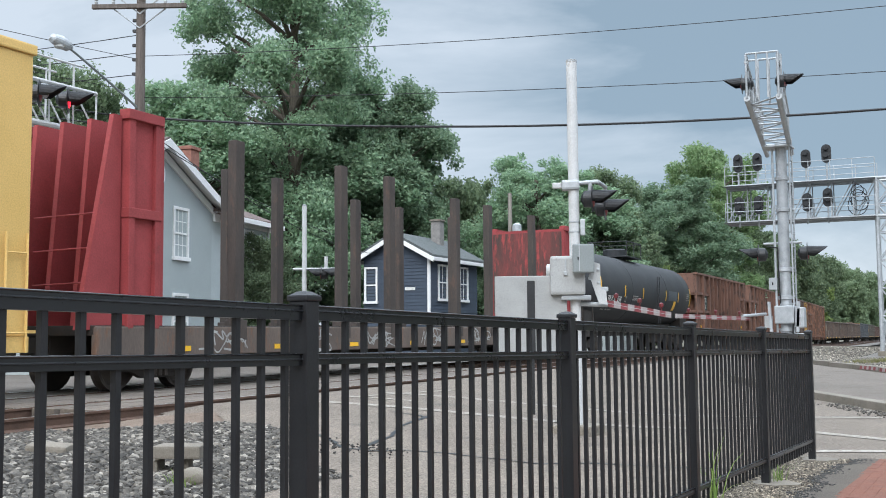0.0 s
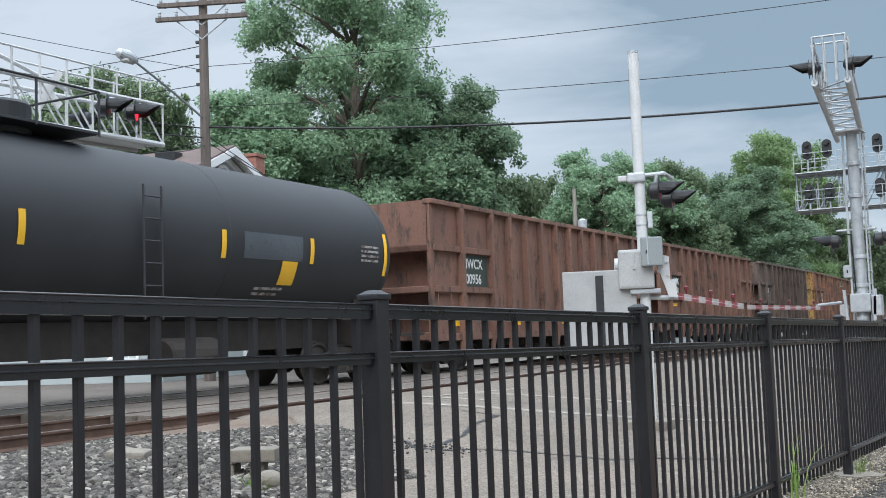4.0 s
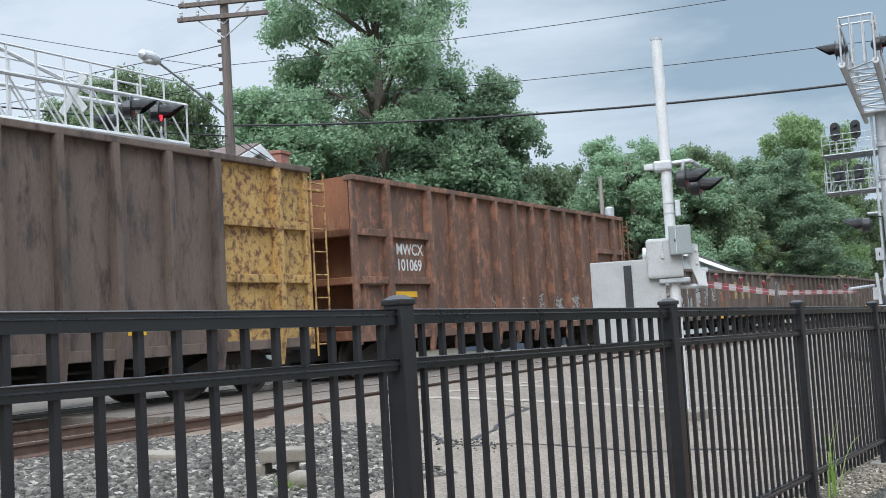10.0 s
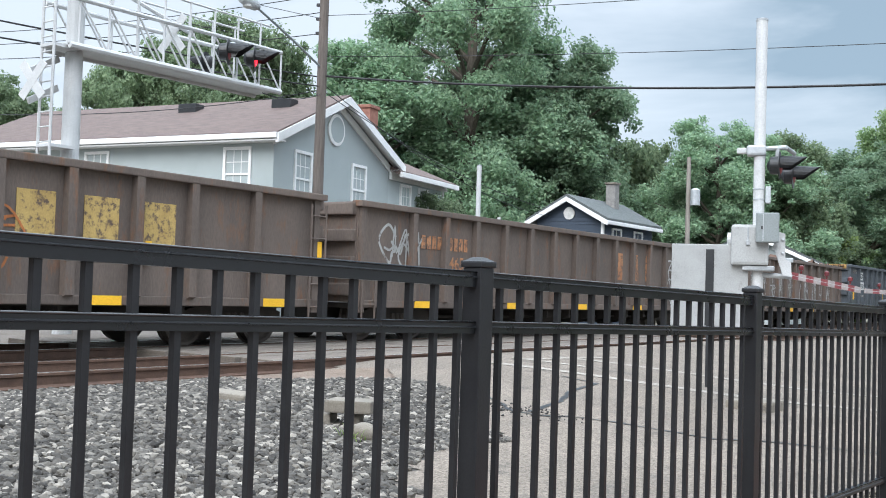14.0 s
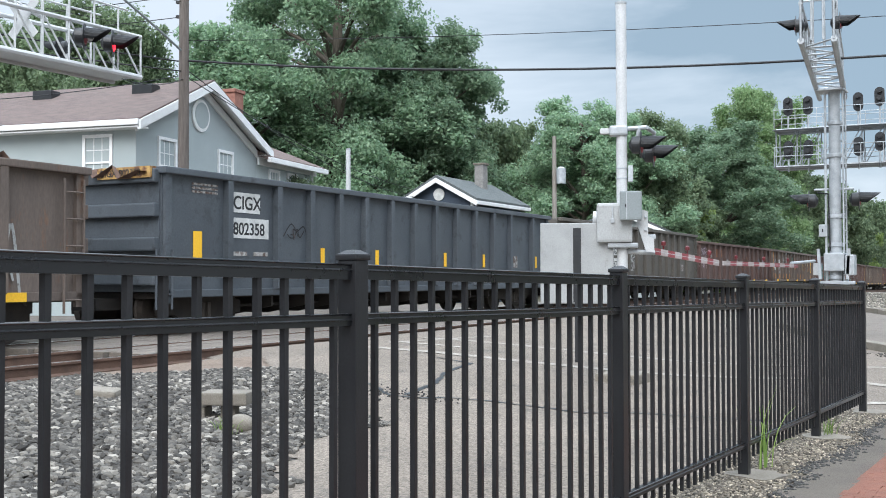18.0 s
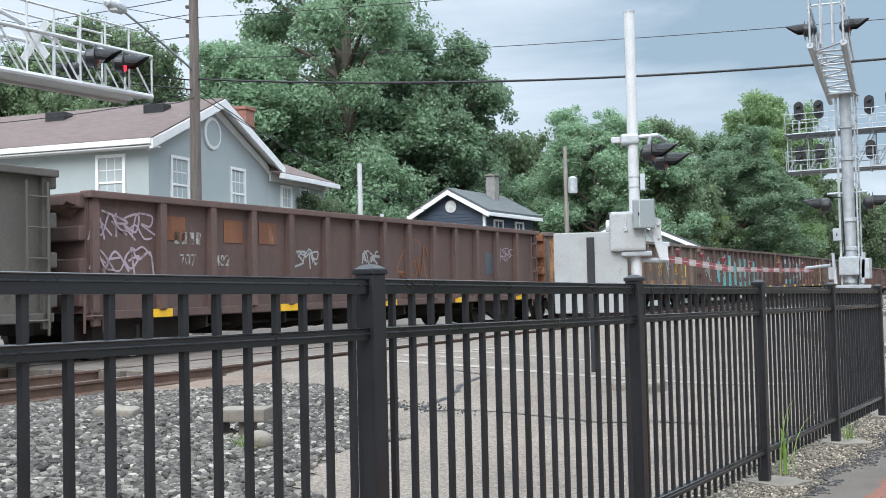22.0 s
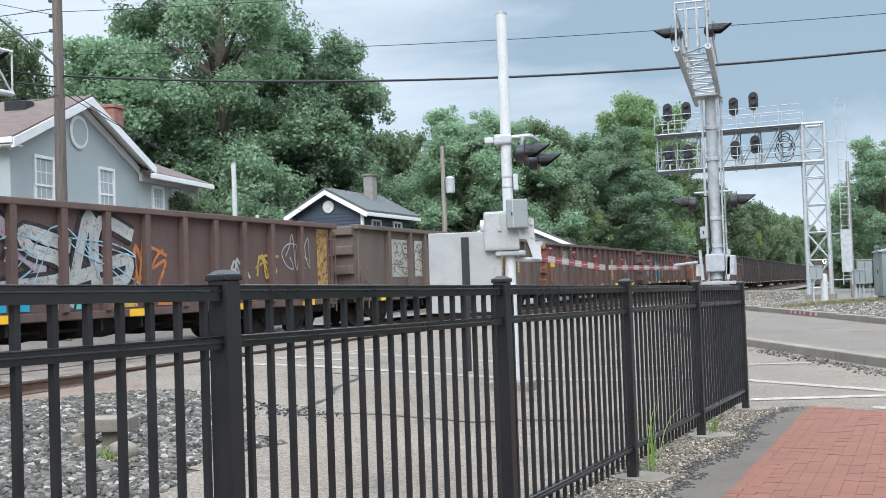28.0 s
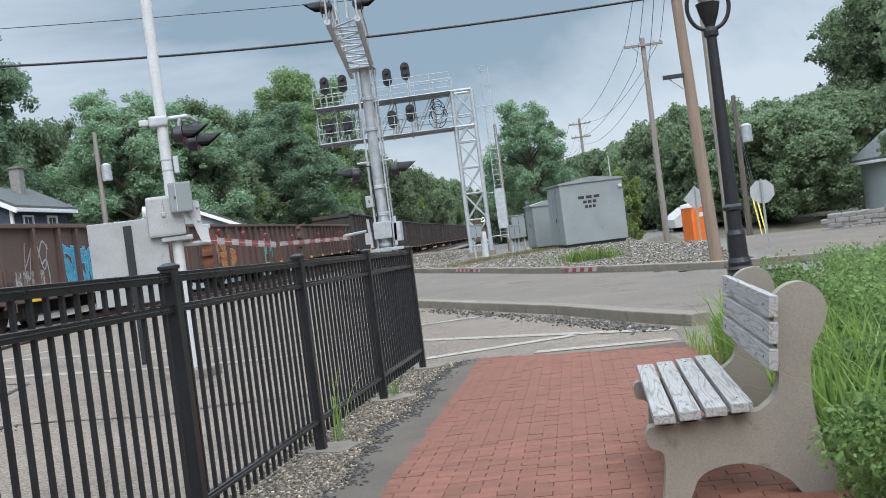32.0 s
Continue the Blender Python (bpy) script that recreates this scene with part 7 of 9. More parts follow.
    for z in (0.9, 3.4, 5.9, 8.4):
        part("ladder_stay", tube(bmesh.new(), (0.58, 0, z), (1.65, 0, z), 0.03, n=6), STEEL, s)
    part("ladder_guard", box(bmesh.new(), 1.15, 1.7, -0.12, -0.06, 1.3, 3.6), STEEL, s)


signal_bridge()


def cabinet(x, y, w, d, h, turn, label, legs=0.0, group=""):
    c = thing("equipment_cabinet", pose(x, y, ground_z(x, y) - 0.02, 0, 0, turn), label, "cabinet", group)
    part("case", slab(-w / 2, w / 2, -d / 2, d / 2, legs, legs + h, 0.02), BUNG, c)
    part("lid", slab(-w / 2 - 0.03, w / 2 + 0.03, -d / 2 - 0.03, d / 2 + 0.03, legs + h, legs + h + 0.05, 0.01), BUNG, c)
    part("door_seam", box(bmesh.new(), -0.01, 0.01, -d / 2 - 0.006, -d / 2, legs + 0.08, legs + h - 0.08), DARK, c)
    if legs:
        for sx in (-1, 1):
            part("leg", tube(bmesh.new(), (sx * w * 0.35, 0, 0), (sx * w * 0.35, 0, legs), 0.04, n=8), STEEL, c)
    return c


def bungalow(x, y, w, d, h, turn, label, words=False):
    c = thing("signal_cabin", pose(x, y, ground_z(x, y) - 0.02, 0, 0, turn), label, "equipment cabin", "signal cabins")
    part("skid", box(bmesh.new(), -w / 2 + 0.1, w / 2 - 0.1, -d / 2 + 0.1, d / 2 - 0.1, 0, 0.14), DARK, c)
    part("body", slab(-w / 2, w / 2, -d / 2, d / 2, 0.14, h, 0.015), BUNG, c)
    bm = bmesh.new()
    prism(bm, [(-w / 2 - 0.06, h), (w / 2 + 0.06, h), (w / 2 + 0.06, h + 0.06), (0, h + 0.24), (-w / 2 - 0.06, h + 0.06)], pose(0, d / 2 + 0.06, 0, 90, 0, 0), d + 0.12)
    part("roof", bm, BUNG, c, "low ridged metal roof")
    dr = part("door", slab(-w / 2 - 0.02, -w / 2, -0.4, 0.4, 0.25, 2.2, 0.008), BUNG, c)
    part("handle", tube(bmesh.new(), (-w / 2 - 0.06, -0.3, 1.1), (-w / 2 - 0.06, -0.3, 1.3), 0.018, n=6), DARK, dr)
    part("vent", box(bmesh.new(), -w / 2 - 0.03, -w / 2, -0.35, 0.45, 2.25, 2.4), BUNG, c)
    part("lamp", slab(w / 2 - 0.2, w / 2 - 0.05, -d / 2 - 0.1, -d / 2, 2.3, 2.42, 0.01), WHITE_MET, c)
    if words:
        for k, wd in enumerate((1.0, 0.62, 0.5)):
            for j in range(3):
                part("stencil_bar", box(bmesh.new(), -0.1 - wd / 2 + wd * j / 3, -0.1 - wd / 2 + wd * (j + 0.75) / 3, -d / 2 - 0.008, -d / 2 - 0.001, 1.98 - 0.2 * k, 2.1 - 0.2 * k), DARK, c, "black stencilled bar")
        part("antenna", tube(bmesh.new(), (w / 2 - 0.1, 0, h), (w / 2 - 0.1, 0, h + 1.1), 0.02, n=6), WHITE_MET, c)
    return c


bungalow(2.15 - 47 * math.sin(radians(0.1)), -2.98 + 47 * math.cos(radians(0.1)), 2.7, 2.6, 2.65, 14, "large grey steel signal equipment cabin with stencilled marks", True)
bungalow(2.15 - 52 * math.sin(radians(2.25)), -2.98 + 52 * math.cos(radians(2.25)), 1.6, 1.9, 2.05, 14, "smaller grey steel equipment cabin")
cabinet(2.15 - 50 * math.sin(radians(3.74)), -2.98 + 50 * math.cos(radians(3.74)), 0.6, 0.5, 1.0, 10, "grey relay cabinet on posts beside the signal bridge", 0.7, "trackside cabinets")
cabinet(2.15 - 48 * math.sin(radians(3.99)), -2.98 + 48 * math.cos(radians(3.99)), 0.42, 0.35, 0.55, 10, "small grey junction box on a post", 0.7, "trackside cabinets")
cabinet(2.15 - 50 * math.sin(radians(5.97)), -2.98 + 50 * math.cos(radians(5.97)), 0.48, 0.4, 0.55, 0, "grey trackside box on posts by the rails", 1.0, "trackside cabinets")
bm = lathe(bmesh.new(), ((0.13, 0), (0.13, 1.25), (0.11, 1.35), (0.02, 1.38)), 16)
bol = tagged(part("marker_post", bm, WHITE_MET, None), "white round marker post on the gravel", "marker post")
bol.matrix_basis = pose(2.15 - 50 * math.sin(radians(5.62)), -2.98 + 50 * math.cos(radians(5.62)), 0.05)

# far locomotive on the near track: a dark nose with its headlight lit
loco = thing("locomotive", track_pose(3.3, 146.5, 0.05), "distant dark locomotive with its headlight on", "locomotive")
part("nose", slab(-1.45, 1.45, 0.0, 3.0, -0.3, 3.0, 0.2), RUST_LO, loco)
part("cab", slab(-1.5, 1.5, 2.0, 18.0, 0.9, 4.4, 0.25), UNDER, loco)
part("windscreen", box(bmesh.new(), -1.1, 1.1, 1.98, 2.0, 3.2, 3.9), PANE, loco)
part("headlight", lathe(bmesh.new(), ((0.36, 0), (0.36, 0.06), (0.02, 0.1)), 18, pose(0, -0.02, 2.75, 90, 0, 0)), LAMP_WHITE, loco, "lit headlight")


def far_cantilever():
    s = thing("cantilever_signal", pose(-17.2, 9.4, 0.1), "white cantilever crossing signal tower with walkway and red lamps", "crossing signal", "crossing signals")
    part("footing", slab(-0.6, 0.6, -0.6, 0.6, -0.2, 0.2, 0.03), CONCRETE, s)
    H = 8.2
    part("mast", tube(bmesh.new(), (0, 0.2, 0.1), (0, 0.2, H), 0.19, 0.17, 18), WHITE_MET, s)
    bm = bmesh.new()
    for x in (-0.12, 0.3):
        tube(bm, (x, -0.45, 0.5), (x, -0.45, H + 0.6), 0.03, n=6)
    lad = part("ladder", bm, WHITE_MET, s)
    for k in range(26):
        part("rung", tube(bmesh.new(), (-0.12, -0.45, 0.8 + 0.3 * k), (0.3, -0.45, 0.8 + 0.3 * k), 0.016, n=6), WHITE_MET, lad)
    for z in (2, 4, 6, 7.6):
        part("ladder_stay", box(bmesh.new(), -0.14, 0.32, -0.48, 0.1, z, z + 0.06), WHITE_MET, s)
    bm = bmesh.new()
    for z in (5.0, 5.6):
        prism(bm, [(-0.3, -0.12), (0.35, 0.25), (0.3, 0.38), (-0.35, 0.0)], pose(-0.45, -0.2, z, 90, 0, 90), 0.05)
    part("bracket_plate", bm, WHITE_MET, s)
    zb, L = 6.05, 5.5
    arm = part("arm_floor", slab(-0.45, 0.45, -0.2, L, zb, zb + 0.06, 0.01), WHITE_MET, s, "grated walkway floor")
    for x in (-0.45, 0.45):
        for z, r in ((zb, 0.07), (zb + 0.95, 0.05)):
            part("chord", tube(bmesh.new(), (x, -0.2, z), (x, L, z), r, n=8), WHITE_MET, arm)
        part("guard_rail", tube(bmesh.new(), (x, 0.2, zb + 1.55), (x, L - 0.4, zb + 1.5), 0.025, n=6), WHITE_MET, arm)
        for k in range(9):
            y = L * k / 8
            part("lattice", tube(bmesh.new(), (x, y, zb), (x, y, zb + (1.55 if k < 8 else 0.95)), 0.024, n=6), WHITE_MET, arm)
            if k < 8:
                part("lattice", tube(bmesh.new(), (x, y, zb + 0.95), (x, y + L / 8, zb), 0.022, n=6), WHITE_MET, arm)
    part("tower_strut", tube(bmesh.new(), (0, 0.2, H - 0.4), (0, 3.2, zb + 0.95), 0.05, n=8), WHITE_MET, arm)
    part("bell", lathe(bmesh.new(), ((0.18, 0), (0.16, 0.1), (0.05, 0.16)), 16, pose(0.5, 3.9, zb + 0.7, 0, 90, 0)), STEEL, arm)
    for y, lit in ((3.7, False), (4.5, True)):
        hooded_lamp(arm, Vector((0.62, y, zb + 0.6)), 40, lit, 0.3)
    hooded_lamp(arm, Vector((-0.6, 4.1, zb + 0.55)), 200)
    for at_y, at_z, sz, at_x in ((2.45, zb + 0.8, 0.5, 0.2), (-0.7, 5.3, 0.45, 0.0)):
        for tilt in (50, -50):
            part("crossbuck_blade", slab(-sz, sz, -0.1, 0.1, 0.0, 0.015, 0.003), WHITE_MET, s, "white crossbuck blade seen from behind").matrix_basis = pose(at_x + 0.02 * (tilt > 0), at_y, at_z, 90, 0, 12) @ pose(0, 0, 0, 0, 0, tilt)


far_cantilever()
gate2, gh2 = crossing_gate(-17.8, 24.6, 5.5, "white crossing gate mast standing beyond the tracks")
part("lamp_arm", tube(bmesh.new(), (-0.3, -0.2, gh2 - 2.0), (1.0, 0.6, gh2 - 2.0), 0.04, n=8), WHITE_MET, gate2)
hooded_lamp(gate2, Vector((0.9, 0.5, gh2 - 2.15)), 215)
hooded_lamp(gate2, Vector((0.45, 0.3, gh2 - 2.15)), 215)
part("lamp_stub", tube(bmesh.new(), (0.55, 0.4, gh2 - 2.0), (0.55, 0.4, gh2 - 1.6), 0.06, n=8), WHITE_MET, gate2)
part("mechanism", slab(-0.3, 0.3, -0.25, 0.25, 1.0, 1.7, 0.03), WHITE_MET, gate2)

# ---- houses ----
def window(parent, u0, u1, z0, z1, plane, cols=3, rows=4, blind=True, name="window"):
    """A sash window let into a wall; plane maps (u, depth, z) to the house's space."""
    fr = bmesh.new()
    t = 0.09
    for a in ((u0 - t, u0, z0 - t, z1 + t), (u1, u1 + t, z0 - t, z1 + t), (u0, u1, z1, z1 + t)):
        box(fr, a[0], a[1], -0.05, 0.02, a[2], a[3])
    fr.transform(plane)
    w = part(name, fr, TRIM, parent, "white framed sash window")
    bm = box(bmesh.new(), u0 - t - 0.03, u1 + t + 0.03, -0.1, 0.02, z0 - t - 0.03, z0)
    bm.transform(plane)
    part("sill", bm, TRIM, w)
    bm = box(bmesh.new(), u0, u1, 0.03, 0.05, z0, z1)
    bm.transform(plane)
    part("pane", bm, PANE, w, "dark glass")
    if blind:
        bm = box(bmesh.new(), u0 + 0.02, u1 - 0.02, 0.012, 0.022, z0 + (z1 - z0) * 0.52, z1)
        bm.transform(plane)
        part("blind", bm, BLIND, w, "pale blind half drawn")
    bm = bmesh.new()
    for k in range(1, cols):
        u = u0 + (u1 - u0) * k / cols
        box(bm, u - 0.012, u + 0.012, -0.01, 0.01, z0, z1)
    bm.transform(plane)
    part("muntin", bm, TRIM, w)
    bm = bmesh.new()
    for k in range(1, rows):
        z = z0 + (z1 - z0) * k / rows
        box(bm, u0, u1, -0.012 if k * 2 != rows else -0.03, 0.008, z - (0.012 if k * 2 != rows else 0.03), z + (0.012 if k * 2 != rows else 0.03))
    bm.transform(plane)
    part("muntin", bm, TRIM, w)


def grey_house():
    # local x: along the gable wall; local y: back from the tracks; gable wall at y = 0
    m = Matrix(((-math.sin(radians(13)), -math.cos(radians(13)), 0, -20.4), (math.cos(radians(13)), -math.sin(radians(13)), 0, 18.2), (0, 0, 1, 0.2), (0, 0, 0, 1)))
    h = thing("house", m, "two-storey pale grey house with brown shingle roof and white trim", "house", "trackside houses")
    W, D, E, P = 7.05, 12.2, 5.72, 7.24
    bm = bmesh.new()
    prism(bm, [(0, -0.2), (W, -0.2), (W, E), (W / 2, P), (0, E)], Matrix(((1, 0, 0, 0), (0, 0, 1, 0.0), (0, 1, 0, 0), (0, 0, 0, 1))), D)
    wall = part("wall", bm, GREY_WALL, h, "pale grey painted wall")
    for s in (0, 1):
        o = 0.45
        sl = (P - E) / (W / 2)
        x0, xe = W / 2, (-o if s == 0 else W + o)
        ze = E - sl * o
        bm = bmesh.new()
        q = [(x0, P + 0.05), (xe, ze + 0.05), (xe, ze + 0.11), (x0, P + 0.12)]
        prism(bm, q, Matrix(((1, 0, 0, 0), (0, 0, 1, -0.4), (0, 1, 0, 0), (0, 0, 0, 1))), D + 0.8)
        rf = part("roof", bm, SHINGLE, h, "brown asphalt shingles")
        bm = bmesh.new()
        prism(bm, [(x0, P - 0.2), (xe, ze - 0.2), (xe, ze + 0.06), (x0, P + 0.06)], Matrix(((1, 0, 0, 0), (0, 0, 1, -0.44), (0, 1, 0, 0), (0, 0, 0, 1))), 0.1)
        part("rake_board", bm, TRIM, rf)
        bm = bmesh.new()
        prism(bm, [(x0, P - 0.34), (xe + (0.4 if s == 0 else -0.4), ze - 0.2), (xe + (0.4 if s == 0 else -0.4), ze + 0.02), (x0, P - 0.1)], Matrix(((1, 0, 0, 0), (0, 0, 1, -0.06), (0, 1, 0, 0), (0, 0, 0, 1))), 0.06)
        part("frieze", bm, TRIM, rf)
        bm = bmesh.new()
        prism(bm, [(x0, P - 0.02), (xe, ze - 0.02), (xe, ze + 0.02), (x0, P + 0.02)], Matrix(((1, 0, 0, 0), (0, 0, 1, -0.35), (0, 1, 0, 0), (0, 0, 0, 1))), 0.33)
        part("rake_soffit", bm, TRIM, rf)
        xg0, xg1 = (xe - 0.06, xe + 0.06)
        part("gutter", slab(xg0, xg1, -0.4, D + 0.4, ze - 0.08, ze + 0.08, 0.02), TRIM, rf)
        part("soffit", box(bmesh.new(), min(xe, 0 if s == 0 else W), max(xe, 0 if s == 0 else W), -0.4, D + 0.4, ze - 0.14, ze - 0.1), TRIM, rf)
    front = Matrix()
    for u in (1.15, 4.55):
        window(h, u, u + 0.8, 3.75, 5.25, front)
        window(h, u, u + 0.8, 0.9, 2.5, front)
    side = Matrix(((0, 1, 0, 0.0), (1, 0, 0, 0), (0, 0, 1, 0), (0, 0, 0, 1)))
    for u in (0.75, 6.0, 9.6):
        window(h, u + 0.08, u + 0.88, 3.8, 5.2, side)
        window(h, u + 0.08, u + 0.88, 0.9, 2.5, side)
    v = part("gable_vent", lathe(bmesh.new(), ((0.5, 0), (0.5, 0.05), (0.4, 0.07)), 28, pose(3.4, 0, 6.25, 90, 0, 0)), TRIM, h, "round white gable vent ring")
    part("vent_louvre", lathe(bmesh.new(), ((0.4, 0), (0.4, 0.075), (0.01, 0.076)), 28, pose(3.4, 0, 6.25, 90, 0, 0)), GREY_WALL, v)
    # lower wing
    E2 = 5.45
    bm = bmesh.new()
    prism(bm, [(0.02, -0.2), (8.0, -0.2), (8.0, 5.9), (4.0, 6.95), (0.02, E2)], Matrix(((0, 0, 1, W), (1, 0, 0, 0.0), (0, 1, 0, 0), (0, 0, 0, 1))), 4.4)
    part("wing_wall", bm, GREY_WALL, h, "pale grey wall of the lower wing")
    bm = bmesh.new()
    prism(bm, [(-0.45, E2 - 0.2), (4.0, 6.97), (4.0, 7.13), (-0.45, E2 - 0.05)], Matrix(((0, 0, 1, W), (1, 0, 0, 0.0), (0, 1, 0, 0), (0, 0, 0, 1))), 4.75)
    wr = part("wing_roof", bm, SHINGLE, h, "brown shingle wing roof")
    part("gutter", slab(W + 0.02, W + 4.8, -0.56, -0.42, E2 - 0.28, E2 - 0.1, 0.02), TRIM, wr)
    part("fascia", box(bmesh.new(), W + 0.02, W + 4.7, -0.1, -0.02, E2 - 0.35, E2 - 0.08), TRIM, wr)
    part("downpipe", tube(bmesh.new(), (W + 4.3, -0.1, 0), (W + 4.3, -0.1, E2 - 0.2), 0.05, n=8), TRIM, wr)
    for u in (8.05, 9.5):
        window(h, u, u + 0.65, 3.6, 4.95, front, blind=False)
    for y in (1.0, 4.6):
        part("roof_vent", slab(2.3, 2.75, y, y + 0.7, 6.8, 7.12, 0.02), DARK, h, "dark roof vent box")
    ch = part("chimney", slab(6.95, 7.55, 0.75, 1.35, 5.4, 7.6, 0.02), CHIM, h, "red brick chimney")
    part("chimney_cap", slab(6.9, 7.6, 0.7, 1.4, 7.6, 7.72, 0.02), CHIM, ch)


grey_house()


def blue_house():
    m = pose(-23.2, 42.3, 1.15, 0, 0, 4)
    h = thing("house", m, "small navy blue clapboard house with grey shingle roof", "house", "trackside houses")
    W, D, E, P = 3.6, 5.9, 4.12, 5.08
    bm = bmesh.new()
    prism(bm, [(-W, -1.2), (0, -1.2), (0, E), (-W / 2, P), (-W, E)], Matrix(((1, 0, 0, 0), (0, 0, 1, 0.0), (0, 1, 0, 0), (0, 0, 0, 1))), D)
    wall = part("wall", bm, BLUE_WALL, h, "navy blue wall")
    for k in range(24):
        z = 0.17 + 0.165 * k
        part("clapboard", prism(bmesh.new(), [(0.002, z), (0.03, z), (0.004, z + 0.165)], Matrix(((1, 0, 0, 0), (0, 0, 1, 0.0), (0, 1, 0, 0), (0, 0, 0, 1))), D), BLUE_WALL, wall)
        part("clapboard", prism(bmesh.new(), [(-0.002, z), (-0.03, z), (-0.004, z + 0.165)], Matrix(((0, 0, 1, -W), (1, 0, 0, 0.0), (0, 1, 0, 0), (0, 0, 0, 1))), W), BLUE_WALL, wall)
    for s in (0, 1):
        o, sl = 0.4, (P - E) / (W / 2)
        xe, ze = (o if s else -W - o), E - sl * o
        bm = bmesh.new()
        prism(bm, [(-W / 2, P + 0.04), (xe, ze + 0.04), (xe, ze + 0.18), (-W / 2, P + 0.2)], Matrix(((1, 0, 0, 0), (0, 0, 1, -0.4), (0, 1, 0, 0), (0, 0, 0, 1))), D + 0.8)
        rf = part("roof", bm, SHINGLE_G, h, "grey asphalt shingles")
        bm = bmesh.new()
        prism(bm, [(-W / 2, P - 0.16), (xe, ze - 0.18), (xe, ze + 0.06), (-W / 2, P + 0.06)], Matrix(((1, 0, 0, 0), (0, 0, 1, -0.44), (0, 1, 0, 0), (0, 0, 0, 1))), 0.1)
        part("rake_board", bm, TRIM, rf)
        part("gutter", slab(xe - 0.06, xe + 0.06, -0.45, D + 0.4, ze - 0.12, ze + 0.06, 0.02), TRIM, rf)
    part("corner_board", box(bmesh.new(), -0.1, 0.035, -0.036, 0.08, -0.5, E - 0.1), TRIM, wall)
    part("gable_vent", lathe(bmesh.new(), ((0.3, 0), (0.3, 0.05), (0.02, 0.06)), 20, pose(-W / 2, -0.03, 4.35, 90, 0, 0)), WHITE_T, h, "round white gable vent")
    side = Matrix(((0, -1, 0, 0.04), (1, 0, 0, 0), (0, 0, 1, 0), (0, 0, 0, 1)))
    for u in (1.0, 3.6):
        window(h, u, u + 0.9, 2.0, 3.6, side, 2, 2, False)
    window(h, -W + 0.15, -W + 0.7, 1.9, 3.5, Matrix.Translation((0, -0.04, 0)), 1, 2, False)
    ch = part("chimney", slab(-1.5, -1.0, 3.4, 3.95, 4.2, 6.1, 0.02), CHIM_G, h, "weathered grey brick chimney")
    part("chimney_cap", slab(-1.56, -0.94, 3.34, 4.01, 6.1, 6.2, 0.02), CONCRETE, ch)
    part("sign_board", box(bmesh.new(), -1.3, -0.75, -0.06, -0.035, 2.4, 2.55), WHITE_T, h, "small white wall plate")


blue_house()


def low_house(x, y, turn, w, d, e, p, wall_m, roof_m, label):
    h = thing("house", pose(x, y, 0, 0, 0, turn), label, "house", "distant houses")
    bm = bmesh.new()
    prism(bm, [(0, 0), (w, 0), (w, e), (w / 2, p), (0, e)], Matrix(((1, 0, 0, 0), (0, 0, 1, 0.0), (0, 1, 0, 0), (0, 0, 0, 1))), d)
    part("wall", bm, wall_m, h)
    for s in (-1, 1):
        sl = (p - e) / (w / 2)
        xe, ze = w / 2 + s * (w / 2 + 0.4), e - sl * 0.4
        bm = bmesh.new()
        prism(bm, [(w / 2, p + 0.03), (xe, ze + 0.03), (xe, ze + 0.18), (w / 2, p + 0.2)], Matrix(((1, 0, 0, 0), (0, 0, 1, -0.4), (0, 1, 0, 0), (0, 0, 0, 1))), d + 0.8)
        rf = part("roof", bm, roof_m, h)
        bm = bmesh.new()
        prism(bm, [(w / 2, p - 0.16), (xe, ze - 0.16), (xe, ze + 0.05), (w / 2, p + 0.05)], Matrix(((1, 0, 0, 0), (0, 0, 1, -0.44), (0, 1, 0, 0), (0, 0, 0, 1))), 0.1)
        part("rake_board", bm, TRIM, rf)
        part("gutter", slab(xe - 0.06, xe + 0.06, -0.4, d + 0.4, ze - 0.1, ze + 0.05, 0.02), TRIM, rf)
    return h


hh = low_house(-24.0, 53.5, 20, 7.0, 9.0, 3.6, 5.2, GREY_WALL, SHINGLE_G, "low distant house with grey roof behind the train")
part("chimney", slab(3.6, 4.2, 3.0, 3.6, 4.6, 5.9, 0.02), CHIM_G, hh)
hh = low_house(18.4, 51.1, 12, 3.6, 7.0, 2.75, 4.0, GREY_WALL, SHINGLE_G, "grey gabled house among trees beyond the road")
window(hh, 1.3, 2.2, 0.9, 2.0, Matrix(), 2, 2, False)
part("porch_roof", slab(-0.3, 3.9, -1.6, -0.45, 2.1, 2.28, 0.05), SHINGLE_G, hh)
for x in (0.1, 1.8, 3.5):
    part("porch_post", slab(x - 0.07, x + 0.07, -1.5, -1.36, 0, 2.1, 0.01), TRIM, hh)

